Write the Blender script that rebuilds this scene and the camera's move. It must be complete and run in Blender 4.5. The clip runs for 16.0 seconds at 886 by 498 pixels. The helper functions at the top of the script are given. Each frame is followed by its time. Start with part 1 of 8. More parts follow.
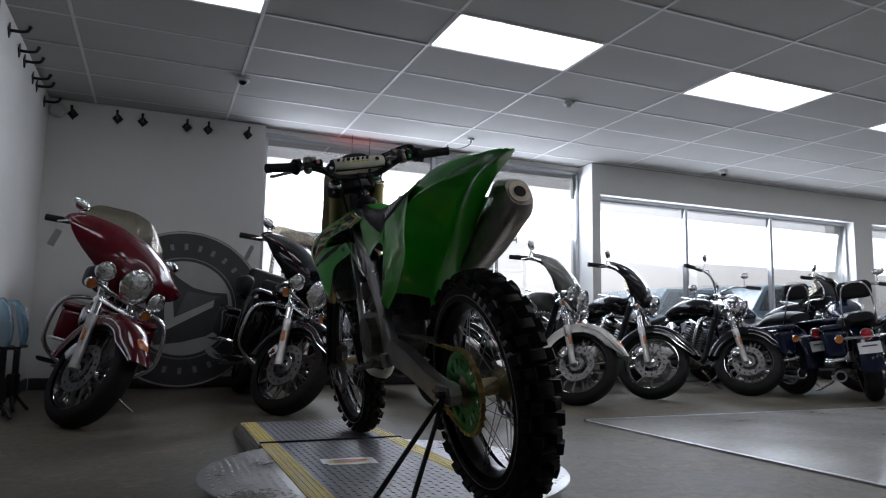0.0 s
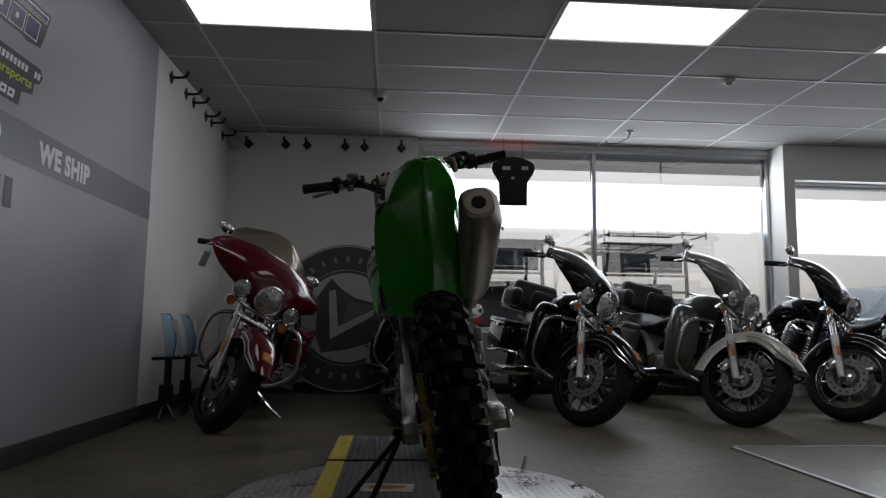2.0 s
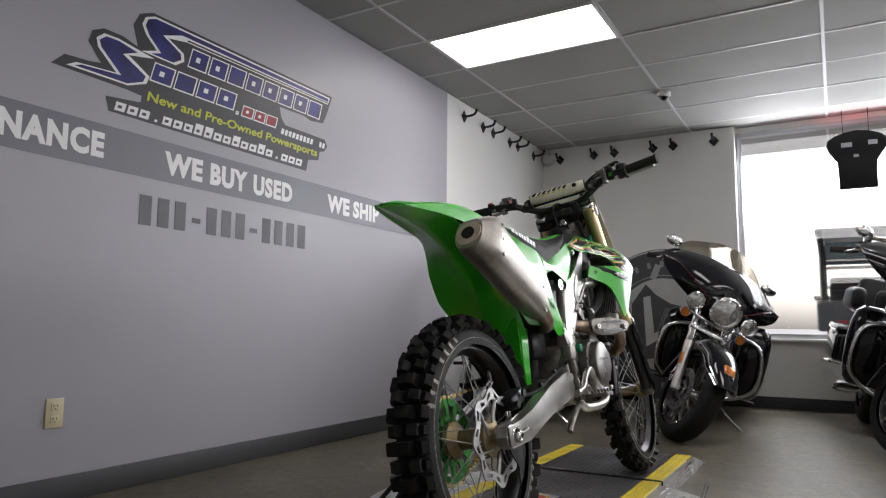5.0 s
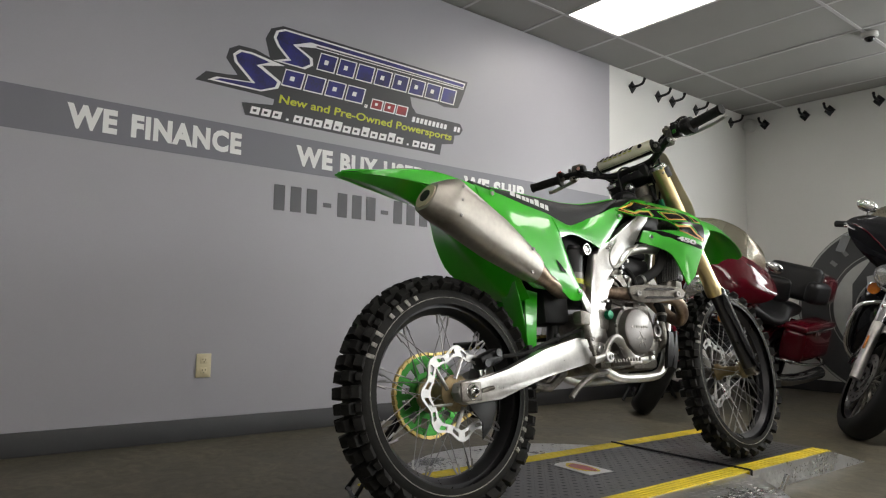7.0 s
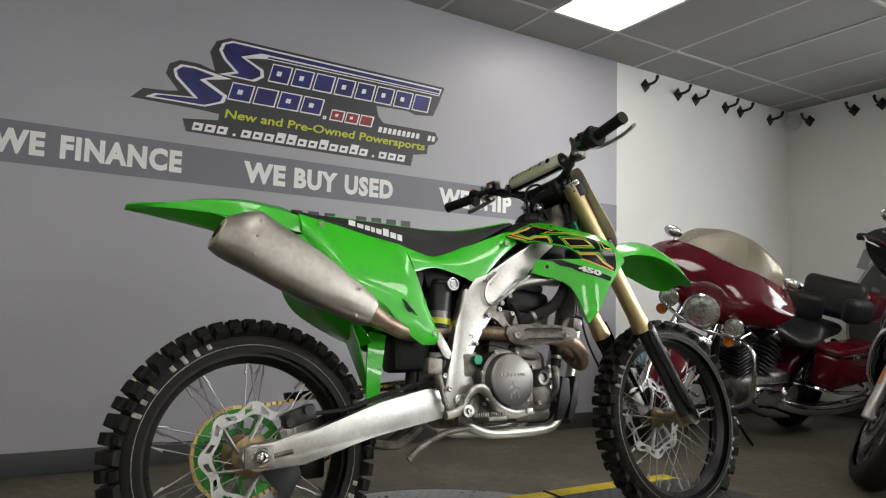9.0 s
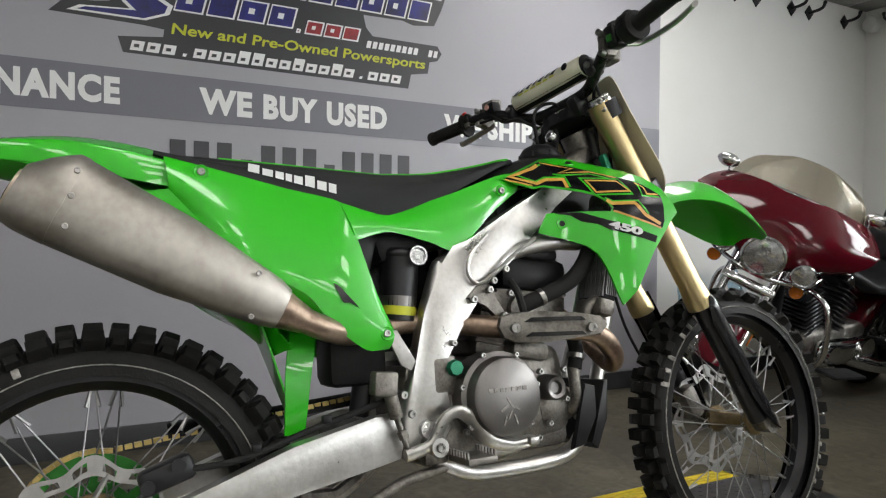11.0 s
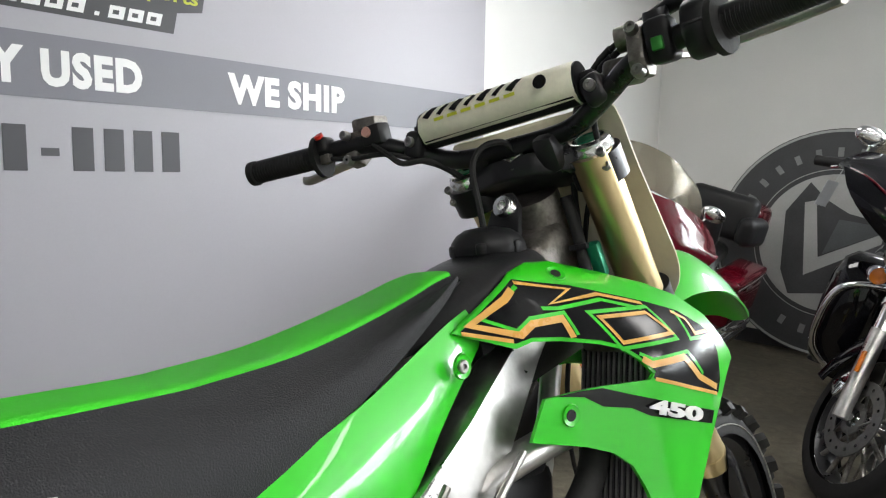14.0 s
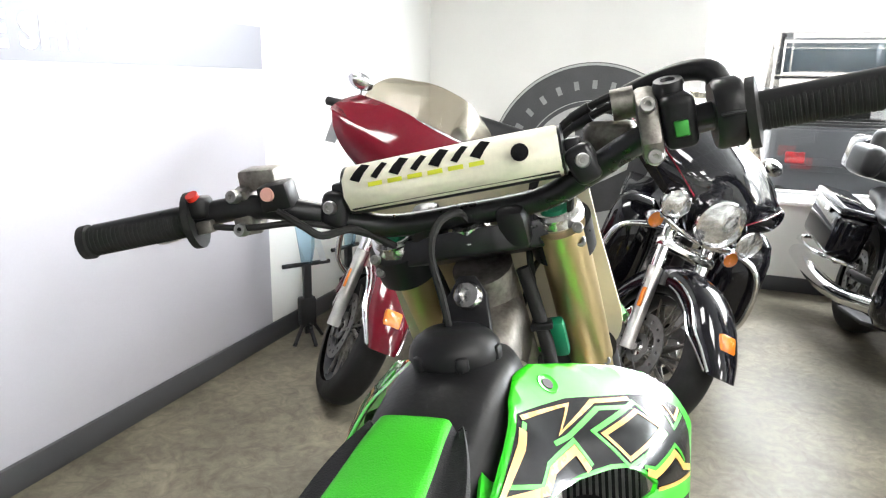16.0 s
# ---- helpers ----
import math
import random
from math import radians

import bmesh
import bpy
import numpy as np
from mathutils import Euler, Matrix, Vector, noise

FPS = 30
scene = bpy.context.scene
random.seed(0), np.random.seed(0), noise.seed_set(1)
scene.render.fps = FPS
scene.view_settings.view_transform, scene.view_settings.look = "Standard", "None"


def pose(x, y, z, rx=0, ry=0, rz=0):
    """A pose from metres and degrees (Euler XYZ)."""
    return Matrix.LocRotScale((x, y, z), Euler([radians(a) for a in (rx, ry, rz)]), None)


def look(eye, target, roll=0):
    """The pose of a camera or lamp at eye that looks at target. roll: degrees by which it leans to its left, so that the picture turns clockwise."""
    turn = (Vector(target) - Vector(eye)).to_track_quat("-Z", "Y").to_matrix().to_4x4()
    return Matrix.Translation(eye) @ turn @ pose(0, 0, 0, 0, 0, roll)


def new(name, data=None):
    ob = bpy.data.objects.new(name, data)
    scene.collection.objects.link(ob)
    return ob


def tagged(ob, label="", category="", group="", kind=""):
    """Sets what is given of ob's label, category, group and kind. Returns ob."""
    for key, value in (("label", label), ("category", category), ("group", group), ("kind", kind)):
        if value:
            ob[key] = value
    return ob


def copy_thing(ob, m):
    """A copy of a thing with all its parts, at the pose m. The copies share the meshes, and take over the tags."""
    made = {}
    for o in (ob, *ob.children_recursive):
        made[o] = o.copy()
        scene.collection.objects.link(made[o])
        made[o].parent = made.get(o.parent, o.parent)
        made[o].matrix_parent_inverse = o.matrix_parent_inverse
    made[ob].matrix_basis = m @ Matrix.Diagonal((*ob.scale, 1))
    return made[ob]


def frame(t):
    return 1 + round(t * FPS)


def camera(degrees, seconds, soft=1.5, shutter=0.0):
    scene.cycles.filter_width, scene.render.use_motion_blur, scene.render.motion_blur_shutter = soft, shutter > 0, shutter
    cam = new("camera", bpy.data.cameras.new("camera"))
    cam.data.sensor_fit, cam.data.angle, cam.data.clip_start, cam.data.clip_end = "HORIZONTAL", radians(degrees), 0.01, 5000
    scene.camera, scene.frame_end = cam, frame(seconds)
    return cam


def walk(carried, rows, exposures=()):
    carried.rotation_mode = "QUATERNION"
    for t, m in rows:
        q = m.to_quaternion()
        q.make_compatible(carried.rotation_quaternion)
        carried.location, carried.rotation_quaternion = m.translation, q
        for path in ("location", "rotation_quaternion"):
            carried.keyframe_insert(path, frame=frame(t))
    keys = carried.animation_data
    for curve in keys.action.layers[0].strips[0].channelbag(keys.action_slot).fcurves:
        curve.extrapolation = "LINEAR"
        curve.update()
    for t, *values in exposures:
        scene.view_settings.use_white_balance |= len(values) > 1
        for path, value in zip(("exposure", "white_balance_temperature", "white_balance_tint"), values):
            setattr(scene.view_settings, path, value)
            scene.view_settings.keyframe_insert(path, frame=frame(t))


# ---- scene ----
cam = camera(66.3, 16.0, 1.2)
PATH = [
    (0, (-0.006, 0.031, 0.578), (0.762, 1.862, 0.819), 0.9),
    (0.5, (0.204, 0.047, 0.593), (0.82, 1.935, 0.833), 0.9),
    (1, (0.423, 0.062, 0.615), (0.931, 1.982, 0.851), 1),
    (1.5, (0.575, 0.058, 0.65), (0.963, 2.006, 0.883), 0.9),
    (2, (0.702, 0.04, 0.661), (0.846, 2.021, 0.894), 0.7),
    (2.5, (0.857, 0.013, 0.671), (0.75, 1.998, 0.895), 0.7),
    (3, (1.029, 0.002, 0.702), (0.711, 1.963, 0.934), 0.9),
    (3.5, (1.194, -0.014, 0.724), (0.743, 1.921, 0.952), 0.9),
    (4, (1.388, -0.018, 0.71), (0.762, 1.868, 0.935), 0.6),
    (4.5, (1.554, 0.036, 0.726), (0.767, 1.861, 0.954), 0.7),
    (5, (1.727, 0.108, 0.726), (0.732, 1.828, 0.951), 0.5),
    (5.2, (1.797, 0.133, 0.729), (0.725, 1.806, 0.954), 0.6),
    (7.3, (2.452, 0.676, 0.647), (0.86, 1.869, 0.847), 0.9),
    (7.5, (2.499, 0.751, 0.644), (0.905, 1.923, 0.862), 0.703),
    (8, (2.582, 0.936, 0.698), (0.95, 2.063, 0.921), 0.874),
    (8.5, (2.642, 1.145, 0.73), (0.971, 2.209, 0.947), 0.54),
    (8.7, (2.622, 1.2, 0.759), (0.934, 2.253, 0.96), 1.1),
    (10.8, (2.147, 1.756, 0.889), (0.374, 2.681, 0.89), 0.4),
    (11, (2.087, 1.751, 0.902), (0.314, 2.698, 0.872), 0.518),
    (11.5, (1.91, 1.792, 0.949), (0.153, 2.763, 0.868), 0.507),
    (12, (1.749, 1.841, 1.02), (0.023, 2.864, 0.905), 0.421),
    (12.5, (1.596, 1.905, 1.075), (-0.076, 3.007, 0.933), 0.671),
    (13, (1.478, 1.975, 1.09), (-0.099, 3.196, 0.917), 0.702),
    (13.5, (1.398, 2.024, 1.129), (-0.082, 3.355, 0.934), 0.6),
    (14, (1.301, 2.038, 1.193), (-0.029, 3.514, 0.969), 0.8),
    (14.5, (1.187, 2.05, 1.263), (0.056, 3.683, 1.029), 0.9),
    (15, (1.093, 2.054, 1.295), (0.202, 3.829, 1.056), 1.2),
    (15.2, (1.072, 2.044, 1.302), (0.259, 3.854, 1.056), 1.1),
    (15.5, (1.029, 2.059, 1.335), (0.284, 3.884, 0.995), 1.1),
    (16, (0.988, 2.089, 1.372), (0.305, 3.906, 0.888), 1.2),
]
EXPOSURES = [(0, -0.6, 5950, 16), (0.5, -0.42, 6000, 16), (1, -0.46, 6100, 16), (1.5, -1.06, 6200, 15), (2, -1.42, 6300, 15), (2.5, -1.37, 6350, 15), (3, -0.64, 6350, 15), (3.5, -0.1, 6350, 16), (5, 0.27, 6500, 16), (7.5, 0.44, 6850, 10), (8.5, 0.40, 6800, 10), (11, 0.48, 6600, 10), (13, 0.85, 6500, 10), (14.5, 1.18, 6450, 10), (15, 1.45, 6450, 10), (15.5, 1.9, 6450, 10), (16, 2.3, 6450, 10)]
walk(cam, [(t, look(eye, target, roll)) for t, eye, target, roll in PATH], EXPOSURES)
SKY, DAY, PANEL = 0.14, 100.0, 6.4

# ---- sky, sun and exposure ----
world = bpy.data.worlds.new("overcast_sky")
scene.world = world
world.use_nodes = True
wn, wl = world.node_tree.nodes, world.node_tree.links
sky = wn.new("ShaderNodeTexSky")
sky.sky_type = "NISHITA"
sky.sun_disc = False
sky.sun_elevation, sky.sun_rotation = radians(38), radians(20)
sky.dust_density = 4.0
grey = wn.new("ShaderNodeHueSaturation")
grey.inputs["Saturation"].default_value = 0.3
wl.new(sky.outputs[0], grey.inputs["Color"])
wl.new(grey.outputs[0], wn["Background"].inputs[0])
wn["Background"].inputs[1].default_value = SKY
sun = new("sun", bpy.data.lights.new("sun", "SUN"))
sun.data.energy, sun.data.angle, sun.data.color = 1.2, radians(20), (1.0, 0.96, 0.9)
sun.matrix_world = look((3, 30, 25), (3, 7, 0))


def window_light(name, x0, x1, z0, z1, y, watts):
    lamp = new(name, bpy.data.lights.new(name, "AREA"))
    lamp.data.shape, lamp.data.size, lamp.data.size_y = "RECTANGLE", x1 - x0, z1 - z0
    lamp.data.energy, lamp.data.color = watts, (0.93, 0.97, 1.0)
    lamp.matrix_world = look(((x0 + x1) / 2, y, (z0 + z1) / 2), ((x0 + x1) / 2, y - 5, (z0 + z1) / 2 - 1.7))


window_light("window_daylight", 1.0, 4.85, 1.78, 2.6, 7.33, DAY)
window_light("window_daylight", 5.1, 9.5, 1.55, 2.28, 7.2, DAY)
window_light("window_daylight", 10.2, 13.5, 1.55, 2.28, 7.2, DAY * 0.8)

# ---- materials ----


def material(name, rgb, rough=0.5, metal=0.0, var=0.12, scale=6.0, fine=90.0, bump=0.0, coat=0.0, rgb2=None, rvar=0.1, emit=0.0, spec=0.5):
    m = bpy.data.materials.new(name)
    m.use_nodes = True
    n, l = m.node_tree.nodes, m.node_tree.links
    p = n["Principled BSDF"]
    p.inputs["Metallic"].default_value = metal
    p.inputs["Specular IOR Level"].default_value = spec
    p.inputs["Coat Weight"].default_value = coat
    p.inputs["Coat Roughness"].default_value = 0.035
    co = n.new("ShaderNodeTexCoord")
    big, small = n.new("ShaderNodeTexNoise"), n.new("ShaderNodeTexNoise")
    for node, sc, det in ((big, scale, 5), (small, fine, 3)):
        node.inputs["Scale"].default_value, node.inputs["Detail"].default_value = sc, det
        l.new(co.outputs["Object"], node.inputs["Vector"])
    add = n.new("ShaderNodeMath")
    add.operation = "MULTIPLY_ADD"
    add.inputs[1].default_value = 0.45
    l.new(small.outputs["Fac"], add.inputs[0])
    l.new(big.outputs["Fac"], add.inputs[2])
    ramp = n.new("ShaderNodeValToRGB")
    a, b = ramp.color_ramp.elements
    a.position, b.position = 0.5, 0.95
    lo = rgb2 or tuple(c * (1 - var) for c in rgb)
    hi = rgb if rgb2 else tuple(min(1, c * (1 + var)) for c in rgb)
    a.color, b.color = (*lo, 1), (*hi, 1)
    l.new(add.outputs[0], ramp.inputs[0])
    l.new(ramp.outputs[0], p.inputs["Base Color"])
    mr = n.new("ShaderNodeMapRange")
    mr.inputs["From Min"].default_value, mr.inputs["From Max"].default_value = 0.4, 1.0
    mr.inputs["To Min"].default_value, mr.inputs["To Max"].default_value = max(0.02, rough - rvar), min(1, rough + rvar)
    l.new(add.outputs[0], mr.inputs["Value"])
    l.new(mr.outputs[0], p.inputs["Roughness"])
    if bump:
        bp = n.new("ShaderNodeBump")
        bp.inputs["Strength"].default_value, bp.inputs["Distance"].default_value = bump, 0.002
        l.new(small.outputs["Fac"], bp.inputs["Height"])
        l.new(bp.outputs[0], p.inputs["Normal"])
    if emit:
        p.inputs["Emission Color"].default_value = (*rgb, 1)
        p.inputs["Emission Strength"].default_value = emit
    return m


def glass(name, rgb=(1, 1, 1), rough=0.0, ior=1.45, clear=0.0):
    m = bpy.data.materials.new(name)
    m.use_nodes = True
    n, l = m.node_tree.nodes, m.node_tree.links
    p = n["Principled BSDF"]
    p.inputs["Base Color"].default_value = (*rgb, 1)
    p.inputs["Roughness"].default_value = rough
    p.inputs["IOR"].default_value = ior
    p.inputs["Transmission Weight"].default_value = 1.0
    if clear:
        t = n.new("ShaderNodeBsdfTransparent")
        t.inputs[0].default_value = (*rgb, 1)
        mix = n.new("ShaderNodeMixShader")
        mix.inputs[0].default_value = clear
        l.new(p.outputs[0], mix.inputs[1])
        l.new(t.outputs[0], mix.inputs[2])
        l.new(mix.outputs[0], n["Material Output"].inputs[0])
    return m


WALL_WHITE = material("white_wall_paint", (0.80, 0.80, 0.775), 0.6, var=0.03, scale=1.5, fine=160, bump=0.12)
GRAPHIC_GREY = material("grey_wall_vinyl", (0.375, 0.37, 0.405), 0.42, var=0.03, scale=1.0, fine=140, bump=0.05)
BAND_GREY = material("dark_grey_vinyl", (0.175, 0.175, 0.205), 0.42, var=0.04, scale=1.5, fine=140)
VINYL_WHITE = material("white_vinyl", (0.85, 0.85, 0.85), 0.4, var=0.02)
VINYL_DARK = material("charcoal_vinyl", (0.035, 0.035, 0.04), 0.4, var=0.08)
VINYL_SLATE = material("slate_vinyl", (0.05, 0.05, 0.058), 0.4, var=0.05)
VINYL_BLUE = material("blue_vinyl", (0.02, 0.02, 0.22), 0.35, var=0.4, scale=9, rgb2=(0.012, 0.012, 0.05))
VINYL_RED = material("red_vinyl", (0.42, 0.02, 0.03), 0.35, var=0.3, scale=14, rgb2=(0.14, 0.01, 0.015))
VINYL_YELLOW = material("yellow_vinyl", (0.55, 0.58, 0.03), 0.4, var=0.05)
BASEBOARD = material("dark_rubber_baseboard", (0.045, 0.046, 0.05), 0.5, var=0.15, scale=3)
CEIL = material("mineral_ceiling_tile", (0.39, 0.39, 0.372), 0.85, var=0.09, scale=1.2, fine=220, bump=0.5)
TBAR = material("white_ceiling_grid", (0.62, 0.62, 0.62), 0.45, var=0.03)
PANEL_LIGHT = material("light_panel_diffuser", (1.0, 0.98, 0.95), 0.6, var=0.0, emit=PANEL)
ALU = material("brushed_aluminium_frame", (0.5, 0.51, 0.53), 0.38, 0.9, var=0.06, scale=3)
WHITE_FRAME = material("white_lamp_frame", (0.7, 0.7, 0.68), 0.4, var=0.03)
PANE = glass("window_glass", (0.96, 0.98, 0.98), clear=0.75)


def floor_material():
    m = material("speckled_vinyl_floor", (0.190, 0.171, 0.127), 0.5, var=0.2, scale=2.2, fine=26, rgb2=(0.080, 0.072, 0.052), rvar=0.1)
    n, l = m.node_tree.nodes, m.node_tree.links
    p = n["Principled BSDF"]
    co = [x for x in n if x.bl_idname == "ShaderNodeTexCoord"][0]
    v = n.new("ShaderNodeTexNoise")
    v.inputs["Scale"].default_value, v.inputs["Detail"].default_value, v.inputs["Roughness"].default_value = 11, 8, 0.72
    v.inputs["Distortion"].default_value = 1.6
    l.new(co.outputs["Object"], v.inputs["Vector"])
    r = n.new("ShaderNodeValToRGB")
    r.color_ramp.elements[0].position, r.color_ramp.elements[1].position = 0.36, 0.64
    r.color_ramp.elements[0].color, r.color_ramp.elements[1].color = (0.45, 0.43, 0.4, 1), (1, 1, 1, 1)
    l.new(v.outputs["Fac"], r.inputs[0])
    mul = n.new("ShaderNodeMix")
    mul.data_type, mul.blend_type = "RGBA", "MULTIPLY"
    mul.inputs[0].default_value = 0.8
    base = [x for x in n if x.bl_idname == "ShaderNodeValToRGB"][0]
    l.new(base.outputs[0], mul.inputs[6])
    l.new(r.outputs[0], mul.inputs[7])
    l.new(mul.outputs[2], p.inputs["Base Color"])
    p.inputs["Specular IOR Level"].default_value = 0.3
    return m


FLOOR = floor_material()
CONCRETE = material("sealed_grey_floor", (0.36, 0.36, 0.34), 0.2, var=0.14, scale=1.3, fine=30, rvar=0.08)
ASPHALT = material("pale_concrete_lot", (0.42, 0.42, 0.43), 0.7, var=0.3, scale=0.8, fine=60, bump=0.3)


# ---- mesh tools ----


def part(name, bm, mat, parent=None, label="", smooth=38):
    me = bpy.data.meshes.new(name)
    bmesh.ops.recalc_face_normals(bm, faces=bm.faces[:])
    bm.to_mesh(me)
    bm.free()
    for m in (mat if isinstance(mat, (list, tuple)) else [mat]):
        me.materials.append(m)
    me.shade_smooth()
    me.set_sharp_from_angle(angle=radians(smooth))
    ob = new(name, me)
    if parent:
        ob.parent = parent
    if label:
        ob["label"] = label
    return ob


def thing(name, m, label, category, group="", kind=""):
    e = new(name)
    e.empty_display_size = 0.1
    e.matrix_basis = m
    return tagged(e, label, category, group, kind)


def box(bm, c, s, bevel=0.0, rot=None, seg=2):
    r = Euler([radians(a) for a in rot]).to_matrix().to_4x4() if rot else Matrix()
    g = bmesh.ops.create_cube(bm, size=1, matrix=Matrix.Translation(c) @ r @ Matrix.Diagonal((*s, 1)))
    if bevel:
        vs = set(g["verts"])
        es = [e for e in bm.edges if e.verts[0] in vs and e.verts[1] in vs]
        bmesh.ops.bevel(bm, geom=es, offset=bevel, segments=seg, affect="EDGES", profile=0.5)
    return bm


def cyl(bm, a, b, r, r2=None, seg=16, cap=True):
    a, b = Vector(a), Vector(b)
    d = b - a
    m = Matrix.Translation((a + b) / 2) @ d.to_track_quat("Z", "Y").to_matrix().to_4x4()
    bmesh.ops.create_cone(bm, cap_ends=cap, segments=seg, radius1=r, radius2=r if r2 is None else r2, depth=d.length, matrix=m)
    return bm


def loft(bm, rings, caps=True, closed=False):
    vs = [[bm.verts.new(p) for p in ring] for ring in rings]
    n = len(vs[0])
    pairs = list(zip(vs, vs[1:])) + ([(vs[-1], vs[0])] if closed else [])
    for a, b in pairs:
        for i in range(n):
            bm.faces.new((a[i], a[(i + 1) % n], b[(i + 1) % n], b[i]))
    if caps and not closed:
        bm.faces.new(vs[0][::-1])
        bm.faces.new(vs[-1])
    return bm


def curve_points(pts, steps=5):
    p = [Vector(q) for q in pts]
    if len(p) < 3 or steps < 2:
        return p
    out = []
    for i in range(len(p) - 1):
        a, b, c, d = p[max(i - 1, 0)], p[i], p[i + 1], p[min(i + 2, len(p) - 1)]
        for k in range(steps):
            t = k / steps
            out.append(0.5 * (2 * b + (c - a) * t + (2 * a - 5 * b + 4 * c - d) * t * t + (3 * b - a - 3 * c + d) * t ** 3))
    return out + [p[-1]]


def tube(bm, pts, r, seg=10, steps=5, caps=True, flat=1.0, r_end=None):
    p = curve_points(pts, steps)
    rings = []
    up = None
    for i, q in enumerate(p):
        d = (p[min(i + 1, len(p) - 1)] - p[max(i - 1, 0)]).normalized()
        if up is None:
            up = d.orthogonal().normalized()
        up = (up - d * up.dot(d)).normalized()
        side = d.cross(up)
        f = i / (len(p) - 1)
        rr = r if r_end is None else r + (r_end - r) * f
        rings.append([q + rr * (math.cos(2 * math.pi * k / seg) * up + flat * math.sin(2 * math.pi * k / seg) * side) for k in range(seg)])
    return loft(bm, rings, caps)


def lathe(bm, profile, m=None, seg=32, closed=False):
    m = m or Matrix()
    rings = []
    for k in range(seg):
        a = 2 * math.pi * k / seg
        rings.append([m @ Vector((r * math.cos(a), r * math.sin(a), h)) for r, h in profile])
    vs = [[bm.verts.new(p) for p in ring] for ring in rings]
    n = len(profile)
    for k in range(seg):
        a, b = vs[k], vs[(k + 1) % seg]
        for i in range(n if closed else n - 1):
            j = (i + 1) % n
            bm.faces.new((a[i], b[i], b[j], a[j]))
    return bm


def prism(bm, outline, place, thick, bevel=0.0):
    """outline of (u, v); place(u, v) gives a Vector; thick is a Vector or a function of (u, v)."""
    off = thick if callable(thick) else (lambda u, v: thick)
    f = [bm.verts.new(place(u, v)) for u, v in outline]
    b = [bm.verts.new(place(u, v) + off(u, v)) for u, v in outline]
    faces = [bm.faces.new(f), bm.faces.new(b[::-1])]
    n = len(f)
    for i in range(n):
        bm.faces.new((f[i], b[i], b[(i + 1) % n], f[(i + 1) % n]))
    if bevel:
        es = [e for e in faces[0].edges] + [e for e in faces[1].edges]
        bmesh.ops.bevel(bm, geom=es, offset=bevel, segments=2, affect="EDGES", profile=0.5)
    return bm


def sheet(bm, rows, thick=0.003, closed=False):
    """A shell from rows of points, thickened along its normals."""
    vs = [[bm.verts.new(p) for p in row] for row in rows]
    fs = []
    for a, b in zip(vs, vs[1:]):
        for i in range(len(a) - (0 if closed else 1)):
            j = (i + 1) % len(a)
            fs.append(bm.faces.new((a[i], a[j], b[j], b[i])))
    bmesh.ops.recalc_face_normals(bm, faces=fs)
    if thick:
        bm.normal_update()
        loose = {v for f in fs for v in f.verts}
        twin = {v: bm.verts.new(v.co - v.normal * thick) for v in loose}
        rim = [e for e in {e for f in fs for e in f.edges} if len(e.link_faces) == 1]
        for f in fs:
            bm.faces.new([twin[v] for v in reversed(f.verts)])
        for e in rim:
            p, q = e.verts
            bm.faces.new((p, q, twin[q], twin[p]))
    return bm


def smooth_rows(rows, steps=4):
    """Finer rows of points through the given ones, both ways."""
    fine = [curve_points(r, steps) for r in rows]
    cols = [curve_points([r[i] for r in fine], steps) for i in range(len(fine[0]))]
    return [[c[j] for c in cols] for j in range(len(cols[0]))]


AXLE_X = Matrix.Rotation(radians(90), 4, "Y")


def lettering(name, text, place_m, width, height, mat, parent, bold=0.02, thick=0.0012, label="", space=1.0):
    """Words in the built-in font, squeezed into width by height, as a thin raised mesh."""
    cu = bpy.data.curves.new(name, "FONT")
    cu.body, cu.offset, cu.extrude = text, bold, 0.004
    cu.resolution_u = 3
    cu.space_character = space
    ob = bpy.data.objects.new(name, cu)
    me = bpy.data.meshes.new_from_object(ob)
    bpy.data.objects.remove(ob)
    xs = [v.co.x for v in me.vertices]
    ys = [v.co.y for v in me.vertices]
    sx, sy = width / (max(xs) - min(xs)), height / (max(ys) - min(ys))
    me.transform(place_m @ Matrix.Diagonal((sx, sy, thick / 0.008, 1)) @ Matrix.Translation((-min(xs), -min(ys), 0.004)))
    me.materials.clear()
    me.materials.append(mat)
    ob = new(name, me)
    ob.parent = parent
    if label:
        ob["label"] = label
    return ob

# ---- the room ----
WX, WY, H = -1.05, 7.14, 2.697
X1, Y0 = 14.0, -6.0
TX, TY = 1.2, 0.585
GX, GY = 0.54, 3.972


def slab(name, c, s, mat, label, category, bevel=0.0):
    return tagged(part(name, box(bmesh.new(), c, s, bevel), mat), label, category, kind="structure")


slab("floor", ((WX + X1) / 2, (WY + Y0) / 2 + 0.1, -0.05), (X1 - WX + 0.4, WY - Y0 + 0.4, 0.1), FLOOR, "mottled beige grey vinyl showroom floor", "floor")
slab("floor_inset", (8.33, -1.03, 0.002), (11.3, 9.9, 0.004), CONCRETE, "smooth sealed pale grey floor area with sheen", "floor")
slab("trim", (8.33, 3.935, 0.004), (11.3, 0.03, 0.008), ALU, "thin metal threshold strip in the floor", "trim")
slab("trim", (2.665, -1.03, 0.004), (0.03, 9.86, 0.008), ALU, "thin metal threshold strip in the floor", "trim")
slab("wall_west", (WX - 0.1, (WY + Y0) / 2 + 0.1, H / 2), (0.2, WY - Y0 + 0.4, H), WALL_WHITE, "plain white painted showroom side wall", "wall")
